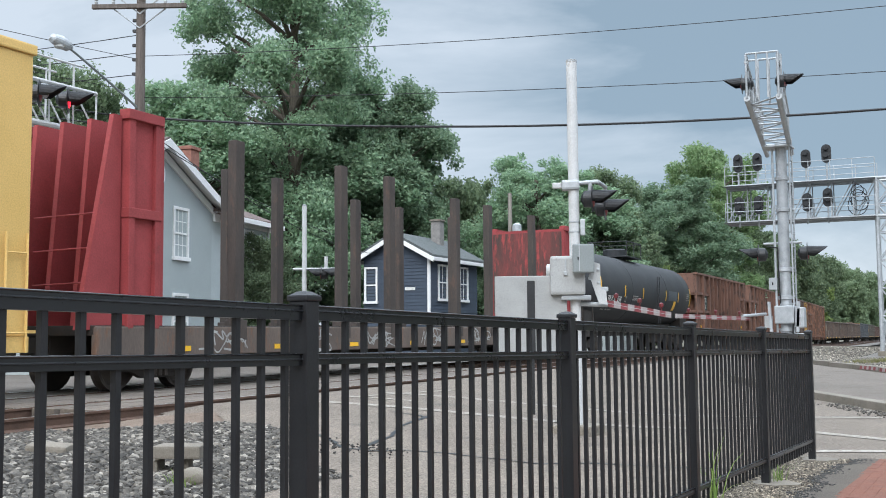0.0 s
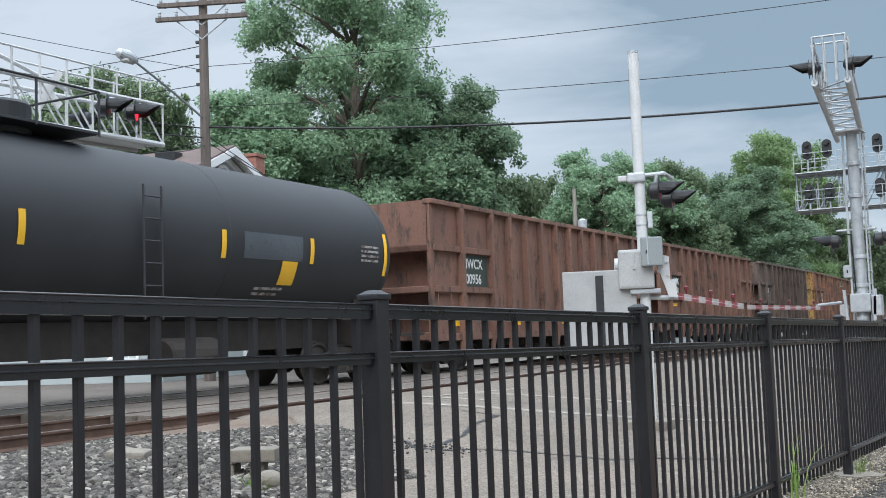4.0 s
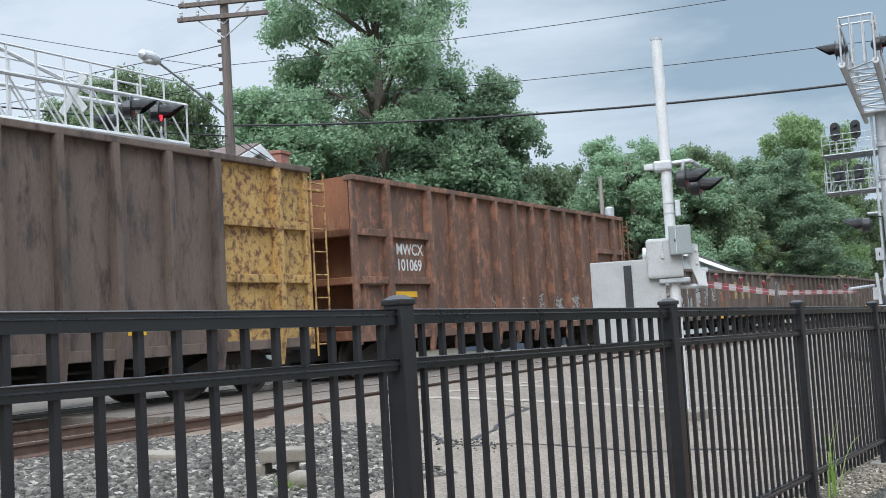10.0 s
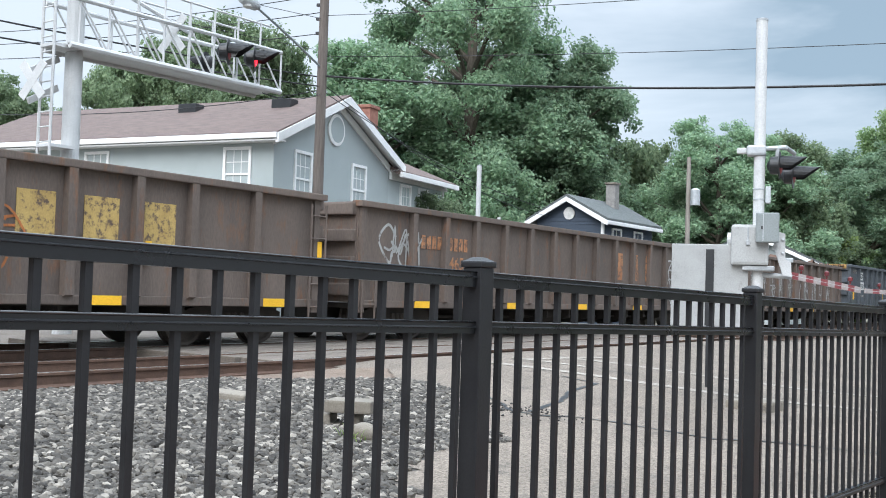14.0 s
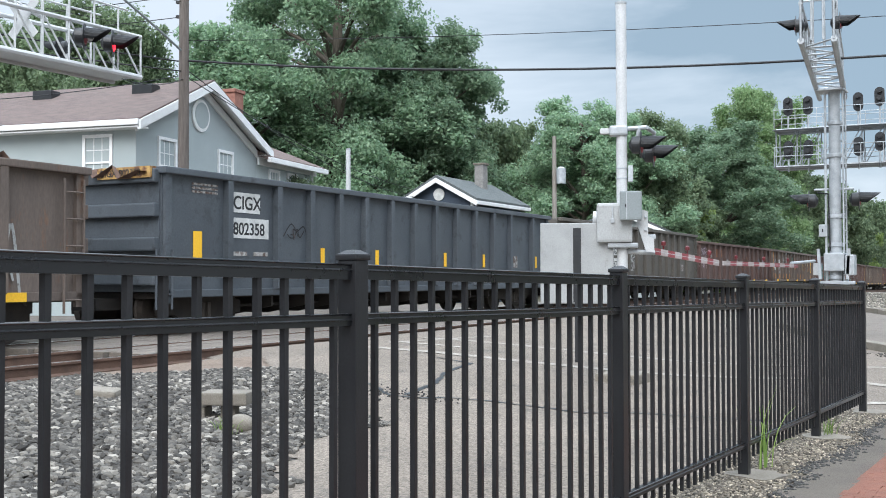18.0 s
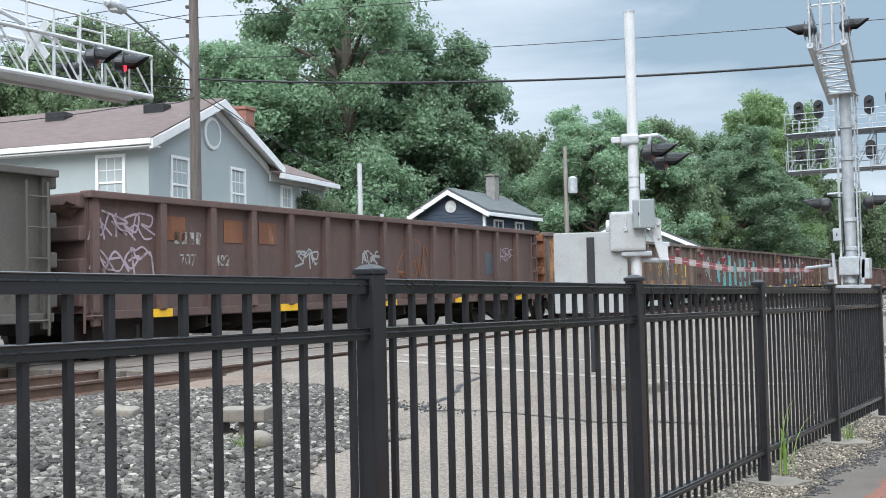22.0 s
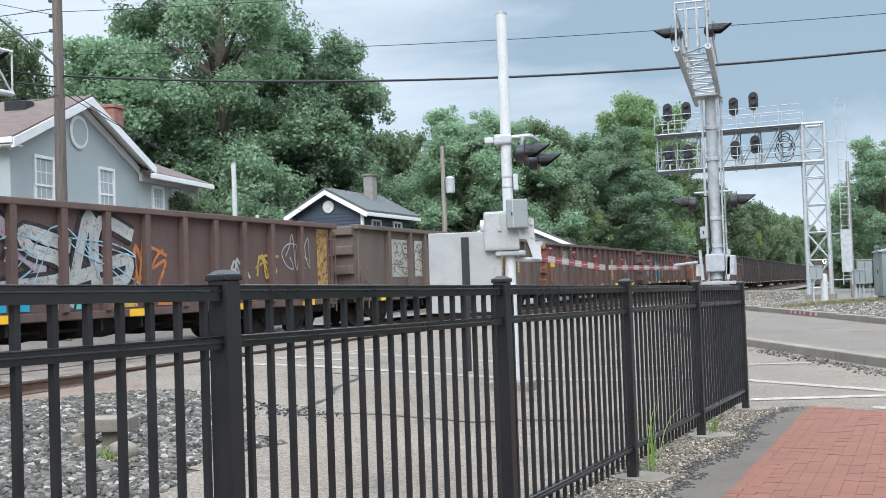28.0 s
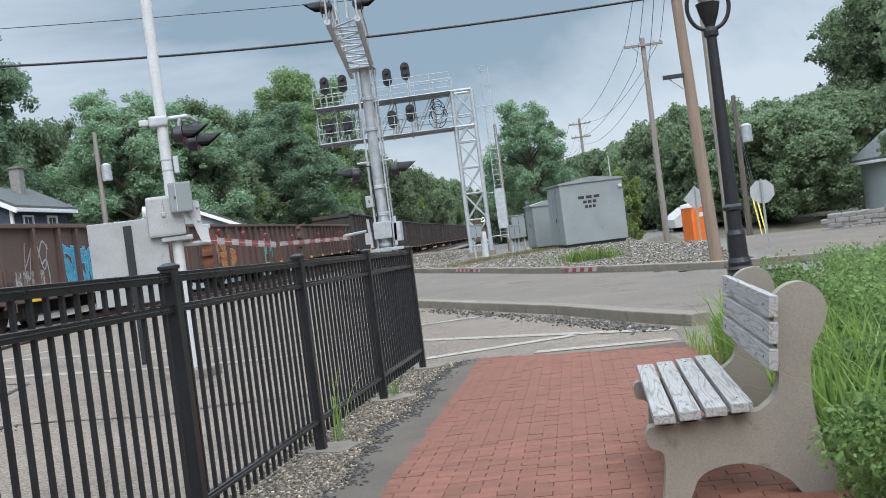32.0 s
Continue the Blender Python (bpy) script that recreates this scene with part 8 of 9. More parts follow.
# ---- poles and wires ----
def utility_pole(x, y, top, r, material, label, arms=(), lean=(0, 0), turn=0):
    g = ground_z(x, y)
    p = thing("utility_pole", pose(x, y, g, 0, 0, turn), label, "utility pole", "utility poles")
    part("shaft", tube(bmesh.new(), (0, 0, -0.2), (lean[0], lean[1], top - g), r, r * 0.7, 14), material, p)
    for z, half in arms:
        f = (z - g) / (top - g)
        a = part("crossarm", slab(-half, half, lean[1] * f - 0.22, lean[1] * f - 0.1, z - g - 0.06, z - g + 0.06, 0.01), material, p)
        for k in (-0.92, -0.55, 0.55, 0.92):
            part("insulator", lathe(bmesh.new(), ((0.03, 0), (0.05, 0.06), (0.03, 0.1), (0.05, 0.13), (0.02, 0.18)), 10, pose(k * half, lean[1] * f - 0.16, z - g + 0.06)), STEEL, a)
        bm = bmesh.new()
        for sg in (-1, 1):
            tube(bm, (0, lean[1] * f - 0.12, z - g - 0.6), (sg * half * 0.55, lean[1] * f - 0.12, z - g - 0.06), 0.02, n=6)
        part("arm_brace", bm, STEEL, a)
    return p


P1 = Vector((-18.9, 18.5, 0))
up = utility_pole(P1.x, P1.y, 11.1, 0.17, POLE_W, "tall brown wooden utility pole with double crossarm and street lamp", ((10.45, 1.3), (10.85, 1.25)), turn=27)
for z in (8.2, 8.6, 9.0, 9.4, 9.7):
    part("insulator_bracket", slab(-0.22, -0.1, -0.05, 0.05, z - 0.04, z + 0.04, 0.01), DARK, up)
sl = thing("street_lamp", pose(P1.x, P1.y, 0), "cobra-head street lamp on a long arm fixed to the pole", "street lamp")
part("arm", wire(bmesh.new(), (0, 0, 7.6), (0.15, -2.75, 8.75), -0.03, 0.032, 10), BUNG, sl)
part("lamp_head", lathe(bmesh.new(), ((0.05, 0), (0.14, 0.12), (0.17, 0.35), (0.12, 0.62), (0.03, 0.7)), 16, pose(0.15, -2.55, 8.72, 80, 0, 0)), STEEL, sl, "grey lamp head")
part("lamp_lens", lathe(bmesh.new(), ((0.13, 0), (0.12, 0.06), (0.04, 0.1)), 14, pose(0.15, -2.95, 8.7, 180, 0, 0)), BLIND, sl)
up = utility_pole(5.1, 24.3, 11.5, 0.158, POLE_N, "stout reddish-brown wooden utility pole by the roadside", lean=(-0.33, 0.1))
part("short_arm", slab(-0.75, -0.1, -0.06, 0.06, 4.6, 4.7, 0.01), DARK, up)
part("arm_strut", tube(bmesh.new(), (-0.6, 0, 4.6), (-0.15, 0, 4.2), 0.02, n=6), STEEL, up)
up = utility_pole(6.08, 28.7, 11.0, 0.17, POLE_G, "grey weathered utility pole behind the brown one")
utility_pole(6.0, 54.0, 10.3, 0.17, POLE_G, "wooden utility pole with crossarm along the road", ((9.9, 1.0),))
utility_pole(2.4, 96.0, 10.4, 0.16, POLE_G, "distant wooden utility pole with crossarms", ((9.9, 1.0), (8.7, 0.9)))
utility_pole(-0.6, 141, 10.2, 0.16, POLE_G, "distant wooden utility pole with a crossarm", ((9.7, 1.0),))
up = utility_pole(9.4, 48.5, 6.2, 0.15, POLE_W, "wooden utility pole with transformer beyond the road")
part("transformer", lathe(bmesh.new(), ((0.25, 0), (0.25, 0.75), (0.1, 0.85)), 16, pose(0.4, 0, 4.6)), STEEL, up)
up = utility_pole(2.15 - 58 * math.sin(radians(24.9)), -2.98 + 58 * math.cos(radians(24.9)), 9.0, 0.15, POLE_G, "thin grey utility pole with transformer behind the train")
part("transformer", lathe(bmesh.new(), ((0.25, 0), (0.25, 0.8), (0.1, 0.9)), 16, pose(0.4, 0, 6.2)), STEEL, up)
utility_pole(2.15 - 103 * math.sin(radians(15.0)), -2.98 + 103 * math.cos(radians(15.0)), 7.1, 0.17, POLE_G, "short grey pole among the trees")
utility_pole(2.15 - 64 * math.sin(radians(4.3)), -2.98 + 64 * math.cos(radians(4.3)), 7.6, 0.13, POLE_G, "thin pole behind the signal bridge")


def cable(name, spans, r, label):
    for a, b, s in spans:
        bm = wire(bmesh.new(), a, b, s, r, 18)
        tagged(part(name, bm, CABLE, None), label, "cable", "overhead cables")


R1 = Vector((5.0, 24.3, 0))
cable("overhead_cable", [((P1.x, P1.y, 7.4), (R1.x, R1.y, 6.66), 0.55)], 0.03, "thick black overhead cable across the crossing")
cable("overhead_wire", [((P1.x, P1.y, 7.95), (R1.x, R1.y, 7.35), 0.25), ((P1.x, P1.y, 9.1), (R1.x, R1.y, 9.0), 0.28)], 0.009, "thin overhead wire across the crossing")
for k, z in enumerate((7.1, 7.4, 8.2, 9.0, 10.5, 10.55)):
    cable("overhead_wire", [((P1.x - 0.2 * (k % 3), P1.y - 0.3 * k * (z > 10), z), (-18.6 + 0.9 * (k % 3), -22.0, z - 0.2 + 0.15 * k), 0.8)], 0.02 if k < 2 else 0.008, "overhead wire running along the tracks")
cable("overhead_wire", [((P1.x, P1.y, 7.0), (-22.5, 36.0, 5.2), 0.4), ((P1.x, P1.y, 7.2), (-27.0, 45.0, 5.5), 0.8), ((P1.x, P1.y, 6.9), (-16.6, 14.2, 6.0), 0.15), ((P1.x, P1.y, 7.0), (-26.0, 8.0, 5.6), 0.5), ((P1.x, P1.y, 8.6), (-40.0, 12.0, 9.0), 0.4), ((P1.x, P1.y, 9.2), (-40.0, 13.0, 9.6), 0.4), ((P1.x, P1.y, 9.7), (-40.0, 14.0, 10.2), 0.4)], 0.012, "service wire leading from the pole to the houses")
for x0, z in ((-0.9, 10.1), (0.9, 10.1), (-0.5, 8.9), (0.0, 8.2)):
    cable("overhead_wire", [((6.0 + x0, 54, z), (2.4 + x0, 96, z - 0.1), 1.0), ((6.0 + x0, 54, z), (5.1 + x0 * 0.3, 24.3, 11.0), 0.5), ((2.4 + x0, 96, z), (-0.6 + x0, 141, z - 0.2), 1.0)], 0.012, "power line along the road")
YELLOW_G = mat("yellow_guy_sleeve", (0.62, 0.5, 0.06), (0.55, 0.43, 0.05), 3, 0.5, 0, 0)
for dx in (0.0, -0.16):
    gw = thing("guy_wire", Matrix(), "guy wire of a pole with a yellow plastic sleeve", "guy wire", "guy wires")
    part("wire", wire(bmesh.new(), (9.3, 48.3, 6.0), (8.92 + dx, 40.4, -0.35), 0.0, 0.012), CABLE, gw)
    part("sleeve", tube(bmesh.new(), (9.0 + dx, 42.7, 1.5), (8.92 + dx, 40.5, -0.3), 0.032, n=8), YELLOW_G, gw, "yellow plastic sleeve")


def lamp_post():
    s = thing("lamp_post", pose(4.74, 17.43, 0) @ Matrix.Scale(0.85, 4), "black cast ornamental lamp post beside the road", "lamp post")
    part("base", lathe(bmesh.new(), ((0.3, -0.05), (0.3, 0.12), (0.27, 0.2), (0.285, 0.26), (0.25, 0.32), (0.255, 0.4), (0.21, 0.5), (0.195, 0.95), (0.2, 1.0), (0.16, 1.1)), 20), BLACK, s)
    part("shaft", tube(bmesh.new(), (0, 0, 1.1), (0, 0, 5.5), 0.16, 0.105, 16), BLACK, s)
    part("collar", lathe(bmesh.new(), ((0.155, 1.5), (0.21, 1.54), (0.21, 1.6), (0.155, 1.66)), 18), BLACK, s)
    part("collar", lathe(bmesh.new(), ((0.1, 5.25), (0.16, 5.3), (0.16, 5.4), (0.1, 5.5), (0.2, 5.75), (0.26, 6.0)), 18), BLACK, s)
    for sg in (-1, 1):
        bm, rings = bmesh.new(), []
        for a in [math.pi * k / 20 for k in range(17)]:
            o, d = Vector((sg * (0.08 + 0.36 * math.sin(a)), 0, 5.95 - 0.5 * math.cos(a))), Vector((sg * math.sin(a), 0, -math.cos(a)))
            rings.append([bm.verts.new(o + 0.045 * (d * math.cos(b) + Vector((0, 1, 0)) * math.sin(b))) for b in [math.tau * j / 8 for j in range(8)]])
        for p, q in zip(rings, rings[1:]):
            for j in range(8):
                bm.faces.new((p[j], p[(j + 1) % 8], q[(j + 1) % 8], q[j]))
        part("scroll_arm", bm, BLACK, s)
    part("globe", lathe(bmesh.new(), ((0.1, 6.0), (0.25, 6.15), (0.28, 6.4), (0.2, 6.65), (0.05, 6.75)), 20), BLIND, s, "pale lamp globe")


lamp_post()


def sign(x, y, outline, z, h, label, turn):
    s = thing("road_sign", pose(x, y, ground_z(x, y), 0, 0, turn), label, "road sign", "road signs")
    part("post", slab(-0.03, 0.03, -0.03, 0.03, -0.1, h, 0.004), BUNG, s)
    part("plate", prism(bmesh.new(), outline, pose(0, 0.04, z, 90, 0, 0), 0.006), SIGN_BACK, s, "bare metal sign back")


octagon = [(0.35 * math.cos(math.tau * (i + 0.5) / 8), 0.35 * math.sin(math.tau * (i + 0.5) / 8)) for i in range(8)]
sign(7.0, 28.3, octagon, 1.56, 1.92, "grey back of an eight-sided stop sign", -8)
sign(6.48, 41.6, [(0.5, 0), (0, 0.5), (-0.5, 0), (0, -0.5)], 1.85, 2.25, "grey back of a diamond warning sign", -5)

t = thing("portable_toilet", pose(6.97, 47.0, ground_z(6.97, 47.0) - 0.02, 0, 0, 20), "bright orange portable toilet with white roof", "portable toilet")
part("body", slab(-0.52, 0.52, -0.52, 0.52, 0.1, 1.85, 0.03), ORANGE, t)
part("base", slab(-0.56, 0.56, -0.6, 0.56, 0.0, 0.12, 0.02), DARK, t)
part("roof", prism(bmesh.new(), [(-0.56, 1.85), (0.56, 1.85), (0.5, 2.0), (0, 2.08), (-0.5, 2.0)], pose(0, 0.56, 0, 90, 0, 0), 1.12), WHITE_T, t, "white rounded roof")
d = part("door", slab(-0.38, 0.38, -0.55, -0.52, 0.16, 1.75, 0.01), ORANGE, t)
part("door_label", box(bmesh.new(), -0.15, 0.15, -0.558, -0.551, 1.4, 1.6), WHITE_T, d)


def parked_car():
    c = thing("parked_car", pose(8.8, 62.0, ground_z(8.8, 62) - 0.1, 0, 0, 20), "white car parked far off beyond the cabins", "car")
    bm = bmesh.new()
    prism(bm, [(-2.2, 0.3), (2.2, 0.3), (2.25, 0.75), (1.4, 0.95), (0.7, 1.42), (-1.2, 1.45), (-2.0, 0.95), (-2.25, 0.8)], pose(0, 0.85, 0, 90, 0, 0), 1.7)
    part("body", bm, WHITE_MET, c)
    part("side_glass", prism(bmesh.new(), [(-1.7, 0.97), (1.2, 0.97), (0.62, 1.36), (-1.1, 1.38)], pose(0, -0.85, 0, 90, 0, 0), 0.01), PANE, c)
    for x in (-1.35, 1.35):
        for y in (-0.82, 0.82):
            part("wheel", lathe(bmesh.new(), ((0.32, -0.1), (0.33, 0.1), (0.2, 0.11)), 18, pose(x, y, 0.32, 90, 0, 0)), DARK, c)
    part("headlight", slab(2.15, 2.26, -0.7, -0.4, 0.62, 0.76, 0.01), BLIND, c)


parked_car()

# stone wall by the far house
sw = thing("stone_wall", pose(9.75, 34.6, -0.06, 0, 0, -10) @ Matrix.Diagonal((0.8, 0.8, 0.75, 1)), "low grey rubble stone garden wall", "wall")
rnd = random.Random(12)
srcs = [part("stone", slab(-0.28, 0.28, -0.2, 0.2, -0.11, 0.11, 0.05), STONE, sw) for _ in range(1)]
srcs[0].matrix_basis = pose(0.3, 0, 0.12)
for row in range(4):
    for k in range(7):
        if row or k:
            share("stone", srcs[0], sw, pose(0.3 + 0.56 * k + 0.28 * (row % 2), rnd.uniform(-0.03, 0.03), 0.12 + 0.2 * row, rnd.uniform(-6, 6), rnd.uniform(-6, 6), rnd.uniform(-5, 5)))

# concrete junction block and valve box on the gravel
jb = thing("cable_marker", pose(-4.55, 4.45, 0.13, 0, 0, 25) @ Matrix.Diagonal((0.76, 0.76, 0.95, 1)), "grey concrete cable box with raised lid on the gravel", "cable box")
part("stem", slab(-0.09, 0.09, -0.09, 0.09, -0.1, 0.26, 0.01), CONCRETE, jb)
part("lid", slab(-0.32, 0.26, -0.22, 0.2, 0.24, 0.36, 0.02), CONCRETE, jb)
part("side_block", slab(-0.42, -0.26, -0.16, 0.14, -0.1, 0.22, 0.02), CONCRETE, jb)
bm = slab(-0.2, 0.2, -0.14, 0.14, -0.05, 0.08, 0.03)
fl = tagged(part("concrete_slab", bm, CONCRETE, None), "broken flat concrete slab lying in the gravel", "slab")
fl.matrix_basis = pose(-6.2, 4.4, ground_z(-6.2, 4.4) + 0.01, 3, 4, 30)

rk = tagged(part("round_stone", lathe(bmesh.new(), ((0.02, -0.09), (0.08, -0.07), (0.12, 0.0), (0.1, 0.07), (0.05, 0.1), (0.01, 0.11)), 12), CONCRETE, None, smooth=True), "rounded pale cobble lying on the gravel by the cable box", "stone")
rk.matrix_basis = pose(-4.05, 4.03, ground_z(-4.05, 4.03) + 0.05, 8, 5, 20) @ Matrix.Diagonal((1.1, 0.85, 0.9, 1))


# ---- bench ----
def bench():
    y0, y1 = 2.25, 3.95
    g = ground_z(2.6, 2.4)
    b = thing("park_bench", pose(0, 0, 0), "park bench with weathered wooden slats on tan concrete ends", "bench")
    prof = [(2.30, g), (2.42, g), (2.47, g + 0.11), (2.55, g + 0.16), (2.68, g + 0.175), (2.80, g + 0.14), (2.9, g + 0.07), (2.95, g), (3.14, g), (3.1, g + 0.14), (3.05, g + 0.3), (3.04, g + 0.5), (3.06, g + 0.66), (3.12, g + 0.76), (3.15, g + 0.86), (3.12, g + 0.95), (3.05, g + 0.99), (2.96, g + 0.97), (2.91, g + 0.89), (2.905, g + 0.62), (2.88, g + 0.49), (2.82, g + 0.43), (2.74, g + 0.405), (2.36, g + 0.385), (2.27, g + 0.375), (2.27, g + 0.29), (2.33, g + 0.255), (2.325, g + 0.13)]
    smooth = []
    for i, p1 in enumerate(prof):
        p0, p2, p3 = prof[i - 1], prof[(i + 1) % len(prof)], prof[(i + 2) % len(prof)]
        smooth.append(p1)
        if min(p1[1], p2[1]) > g + 0.05 and math.dist(p1, p2) < 0.3:
            for k in (0.25, 0.5, 0.75):
                smooth.append(tuple(0.5 * (2 * b_ + (c_ - a_) * k + (2 * a_ - 5 * b_ + 4 * c_ - d_) * k * k + (3 * b_ - a_ - 3 * c_ + d_) * k ** 3) for a_, b_, c_, d_ in zip(p0, p1, p2, p3)))
    for y in (y0 + 0.1, y1 - 0.2):
        bm = bmesh.new()
        prism(bm, smooth, Matrix(((1, 0, 0, 0), (0, 0, 1, y), (0, 1, 0, 0), (0, 0, 0, 1))), 0.1)
        part("end_support", bm, BENCH_C, b, "tan cast concrete end")
    for k in range(4):
        x = 2.3 + 0.118 * k
        s = part("seat_slat", slab(x, x + 0.1, y0, y1, g + 0.412 + 0.006 * k, g + 0.458 + 0.006 * k, 0.006), BENCH_W, b)
        for y in (y0 + 0.15, y1 - 0.15):
            part("bolt", lathe(bmesh.new(), ((0.007, 0), (0.007, 0.003), (0.002, 0.004)), 8, pose(x + 0.05, y, g + 0.457 + 0.006 * k)), DARK, s)
    for k in range(3):
        bm = slab(-0.022, 0.022, y0, y1, -0.05, 0.05, 0.006)
        s = part("back_slat", bm, BENCH_W, b)
        s.matrix_basis = pose(2.87 + 0.014 * k, 0, g + 0.655 + 0.122 * k, 0, 7, 0)
        for y in (y0 + 0.15, y1 - 0.15):
            part("bolt", lathe(bmesh.new(), ((0.007, 0), (0.007, 0.003), (0.002, 0.004)), 8, pose(-0.022, y, 0, 0, -90, 0)), DARK, s)


bench()


# ---- plants ----
def leaf_cloud(rnd, clumps, per, size):
    """Leaves in flattened clumps, their faces turned outwards and up as leaves hold to the light."""
    g = np.random.default_rng(rnd.randrange(1 << 30))
    cs, rs = np.array([c[:3] for c in clumps]), np.array([c[3] for c in clumps])
    count = np.maximum(12, (per * (rs / rs.mean()) ** 1.6)).astype(int)
    idx = np.repeat(np.arange(len(clumps)), count)
    n = len(idx)
    d = g.normal(size=(n, 3))
    d /= np.linalg.norm(d, axis=1)[:, None]
    r = rs[idx] * (0.3 + 1.15 * g.random(n) ** 0.8)
    p = cs[idx] + d * r[:, None] * np.array([1.1, 1.1, 0.95])
    nm = d * 0.55 + np.array([0, 0, 0.3]) + g.normal(size=(n, 3)) * 0.62
    nm /= np.linalg.norm(nm, axis=1)[:, None]
    a = g.normal(size=(n, 3))
    a -= (a * nm).sum(1)[:, None] * nm
    a /= np.linalg.norm(a, axis=1)[:, None]
    b = np.cross(nm, a)
    s = size * (0.55 + 0.8 * g.random(n))[:, None]
    v = np.stack([p - a * s, p - b * s * 0.55 + a * s * 0.15, p + a * s * 0.9, p + b * s * 0.55 + a * s * 0.15], 1).reshape(-1, 3)
    f = np.arange(4 * n).reshape(-1, 4)
    me = bpy.data.meshes.new("crown")
    me.from_pydata(v.tolist(), [], f.tolist())
    return me


def tree(seed, height, radius, leaf, label, category="tree", group="trees behind the tracks", per=60, size=0.13, low=0.25, boughs=34, sprays=13, fat=0.27):
    """A trunk with limbs, each limb carrying a bough of many small leaf clumps with gaps between."""
    rnd = random.Random(seed)
    t = thing("tree", Matrix(), label, category, group)
    bm = bmesh.new()
    tr = height * 0.016 + 0.05
    lean = radius * 0.06
    tube(bm, (0, 0, -0.2), (lean, 0, height * 0.45), tr, tr * 0.7, 10)
    tube(bm, (lean, 0, height * 0.45), (0, lean, height * 0.88), tr * 0.7, tr * 0.2, 8)
    clumps = []
    for k in range(boughs):
        f = (k + 0.5) / boughs
        z = height * (low + (0.93 - low) * f)
        prof = (0.82 + 0.18 * f / 0.4) if f < 0.4 else max(0.05, 1 - ((f - 0.4) / 0.62) ** 2.6) ** 0.5
        a = k * 2.4 + rnd.uniform(-0.5, 0.5)
        rr = radius * prof * rnd.uniform(0.28, 0.92)
        br = radius * fat * rnd.uniform(0.7, 1.2) * (1.0 if f < 0.8 else 0.75)
        c = Vector((rr * math.cos(a), rr * math.sin(a), z + rnd.uniform(-0.04, 0.04) * height))
        p = Vector((lean * 0.5, 0, max(height * low * 0.7, c.z - rr * rnd.uniform(0.5, 0.9))))
        m = p.lerp(c, 0.5) + Vector((0, 0, 0.08 * rr))
        tube(bm, p, m, tr * 0.36, tr * 0.24, 6)
        tube(bm, m, c, tr * 0.24, tr * 0.08, 5)
        for j in range(sprays):
            d = Vector((rnd.gauss(0, 1), rnd.gauss(0, 1), rnd.gauss(0.25, 0.75))).normalized()
            reach = br * (rnd.uniform(0.45, 1.0) if j % 5 else rnd.uniform(1.05, 1.45))
            q = c + Vector((d.x, d.y, d.z * 1.05)) * reach
            if q.z > height * low * 0.6:
                clumps.append((q.x, q.y, q.z, radius * rnd.choice((0.06, 0.075, 0.095, 0.12)) * (1.0 if j % 5 else 0.62)))
    part("trunk", bm, BARK, t, "grey-brown trunk and limbs")
    me = leaf_cloud(rnd, clumps, per, size)
    me.materials.append(leaf)
    c = new("crown", me)
    c.parent = t
    return t


def spot(bearing, d, z=0.0, turn=0.0, s=1.0, sz=1.0):
    """A pose d metres from the bench's side of the walk, by compass angle from the fence line."""
    b = radians(bearing)
    return Matrix.Translation((2.15 - d * math.sin(b), -2.98 + d * math.cos(b), z)) @ pose(0, 0, 0, 0, 0, turn) @ Matrix.Diagonal((s, s, sz, 1))


def place(t, m):
    t.matrix_basis = m
    return t


big = tree(1, 28.5, 6.6, LEAF_D, "towering dark green maple behind the grey house", per=125, size=0.125, low=0.17, boughs=66, sprays=16, fat=0.21)
place(big, spot(36.7, 64, 0.2))
side_tree = tree(2, 14.5, 4.6, LEAF_D, "dark green broadleaf tree with an open outline", per=150, size=0.105, low=0.14, boughs=44, sprays=17)
place(side_tree, spot(31.6, 68, 0.2, 0, 1.25, 1.18))
mid = tree(3, 12.0, 4.6, LEAF_M, "rounded mid-green deciduous tree", per=160, size=0.105, low=0.08, boughs=50, sprays=17, fat=0.33)
place(mid, spot(20.5, 72, 0.0, 40))
tall = tree(4, 21.5, 6.9, LEAF_P, "tall lighter green poplar-like tree with pale trunk", per=130, size=0.15, low=0.12, boughs=52, sprays=15, fat=0.24)
place(tall, spot(14.45, 116))
shrub = tree(5, 5.0, 2.6, LEAF_L, "bushy yellow-green young tree", per=110, size=0.11, low=0.05, boughs=24)
place(shrub, spot(18.2, 75, 0, 0, 0.95, 1.5))
low = tree(6, 6.5, 4.4, LEAF_M, "low spreading mid-green tree", per=150, size=0.12, low=0.06, boughs=40, sprays=17)
place(low, spot(0.2, 96, 0, 77, 1.0, 1.0))
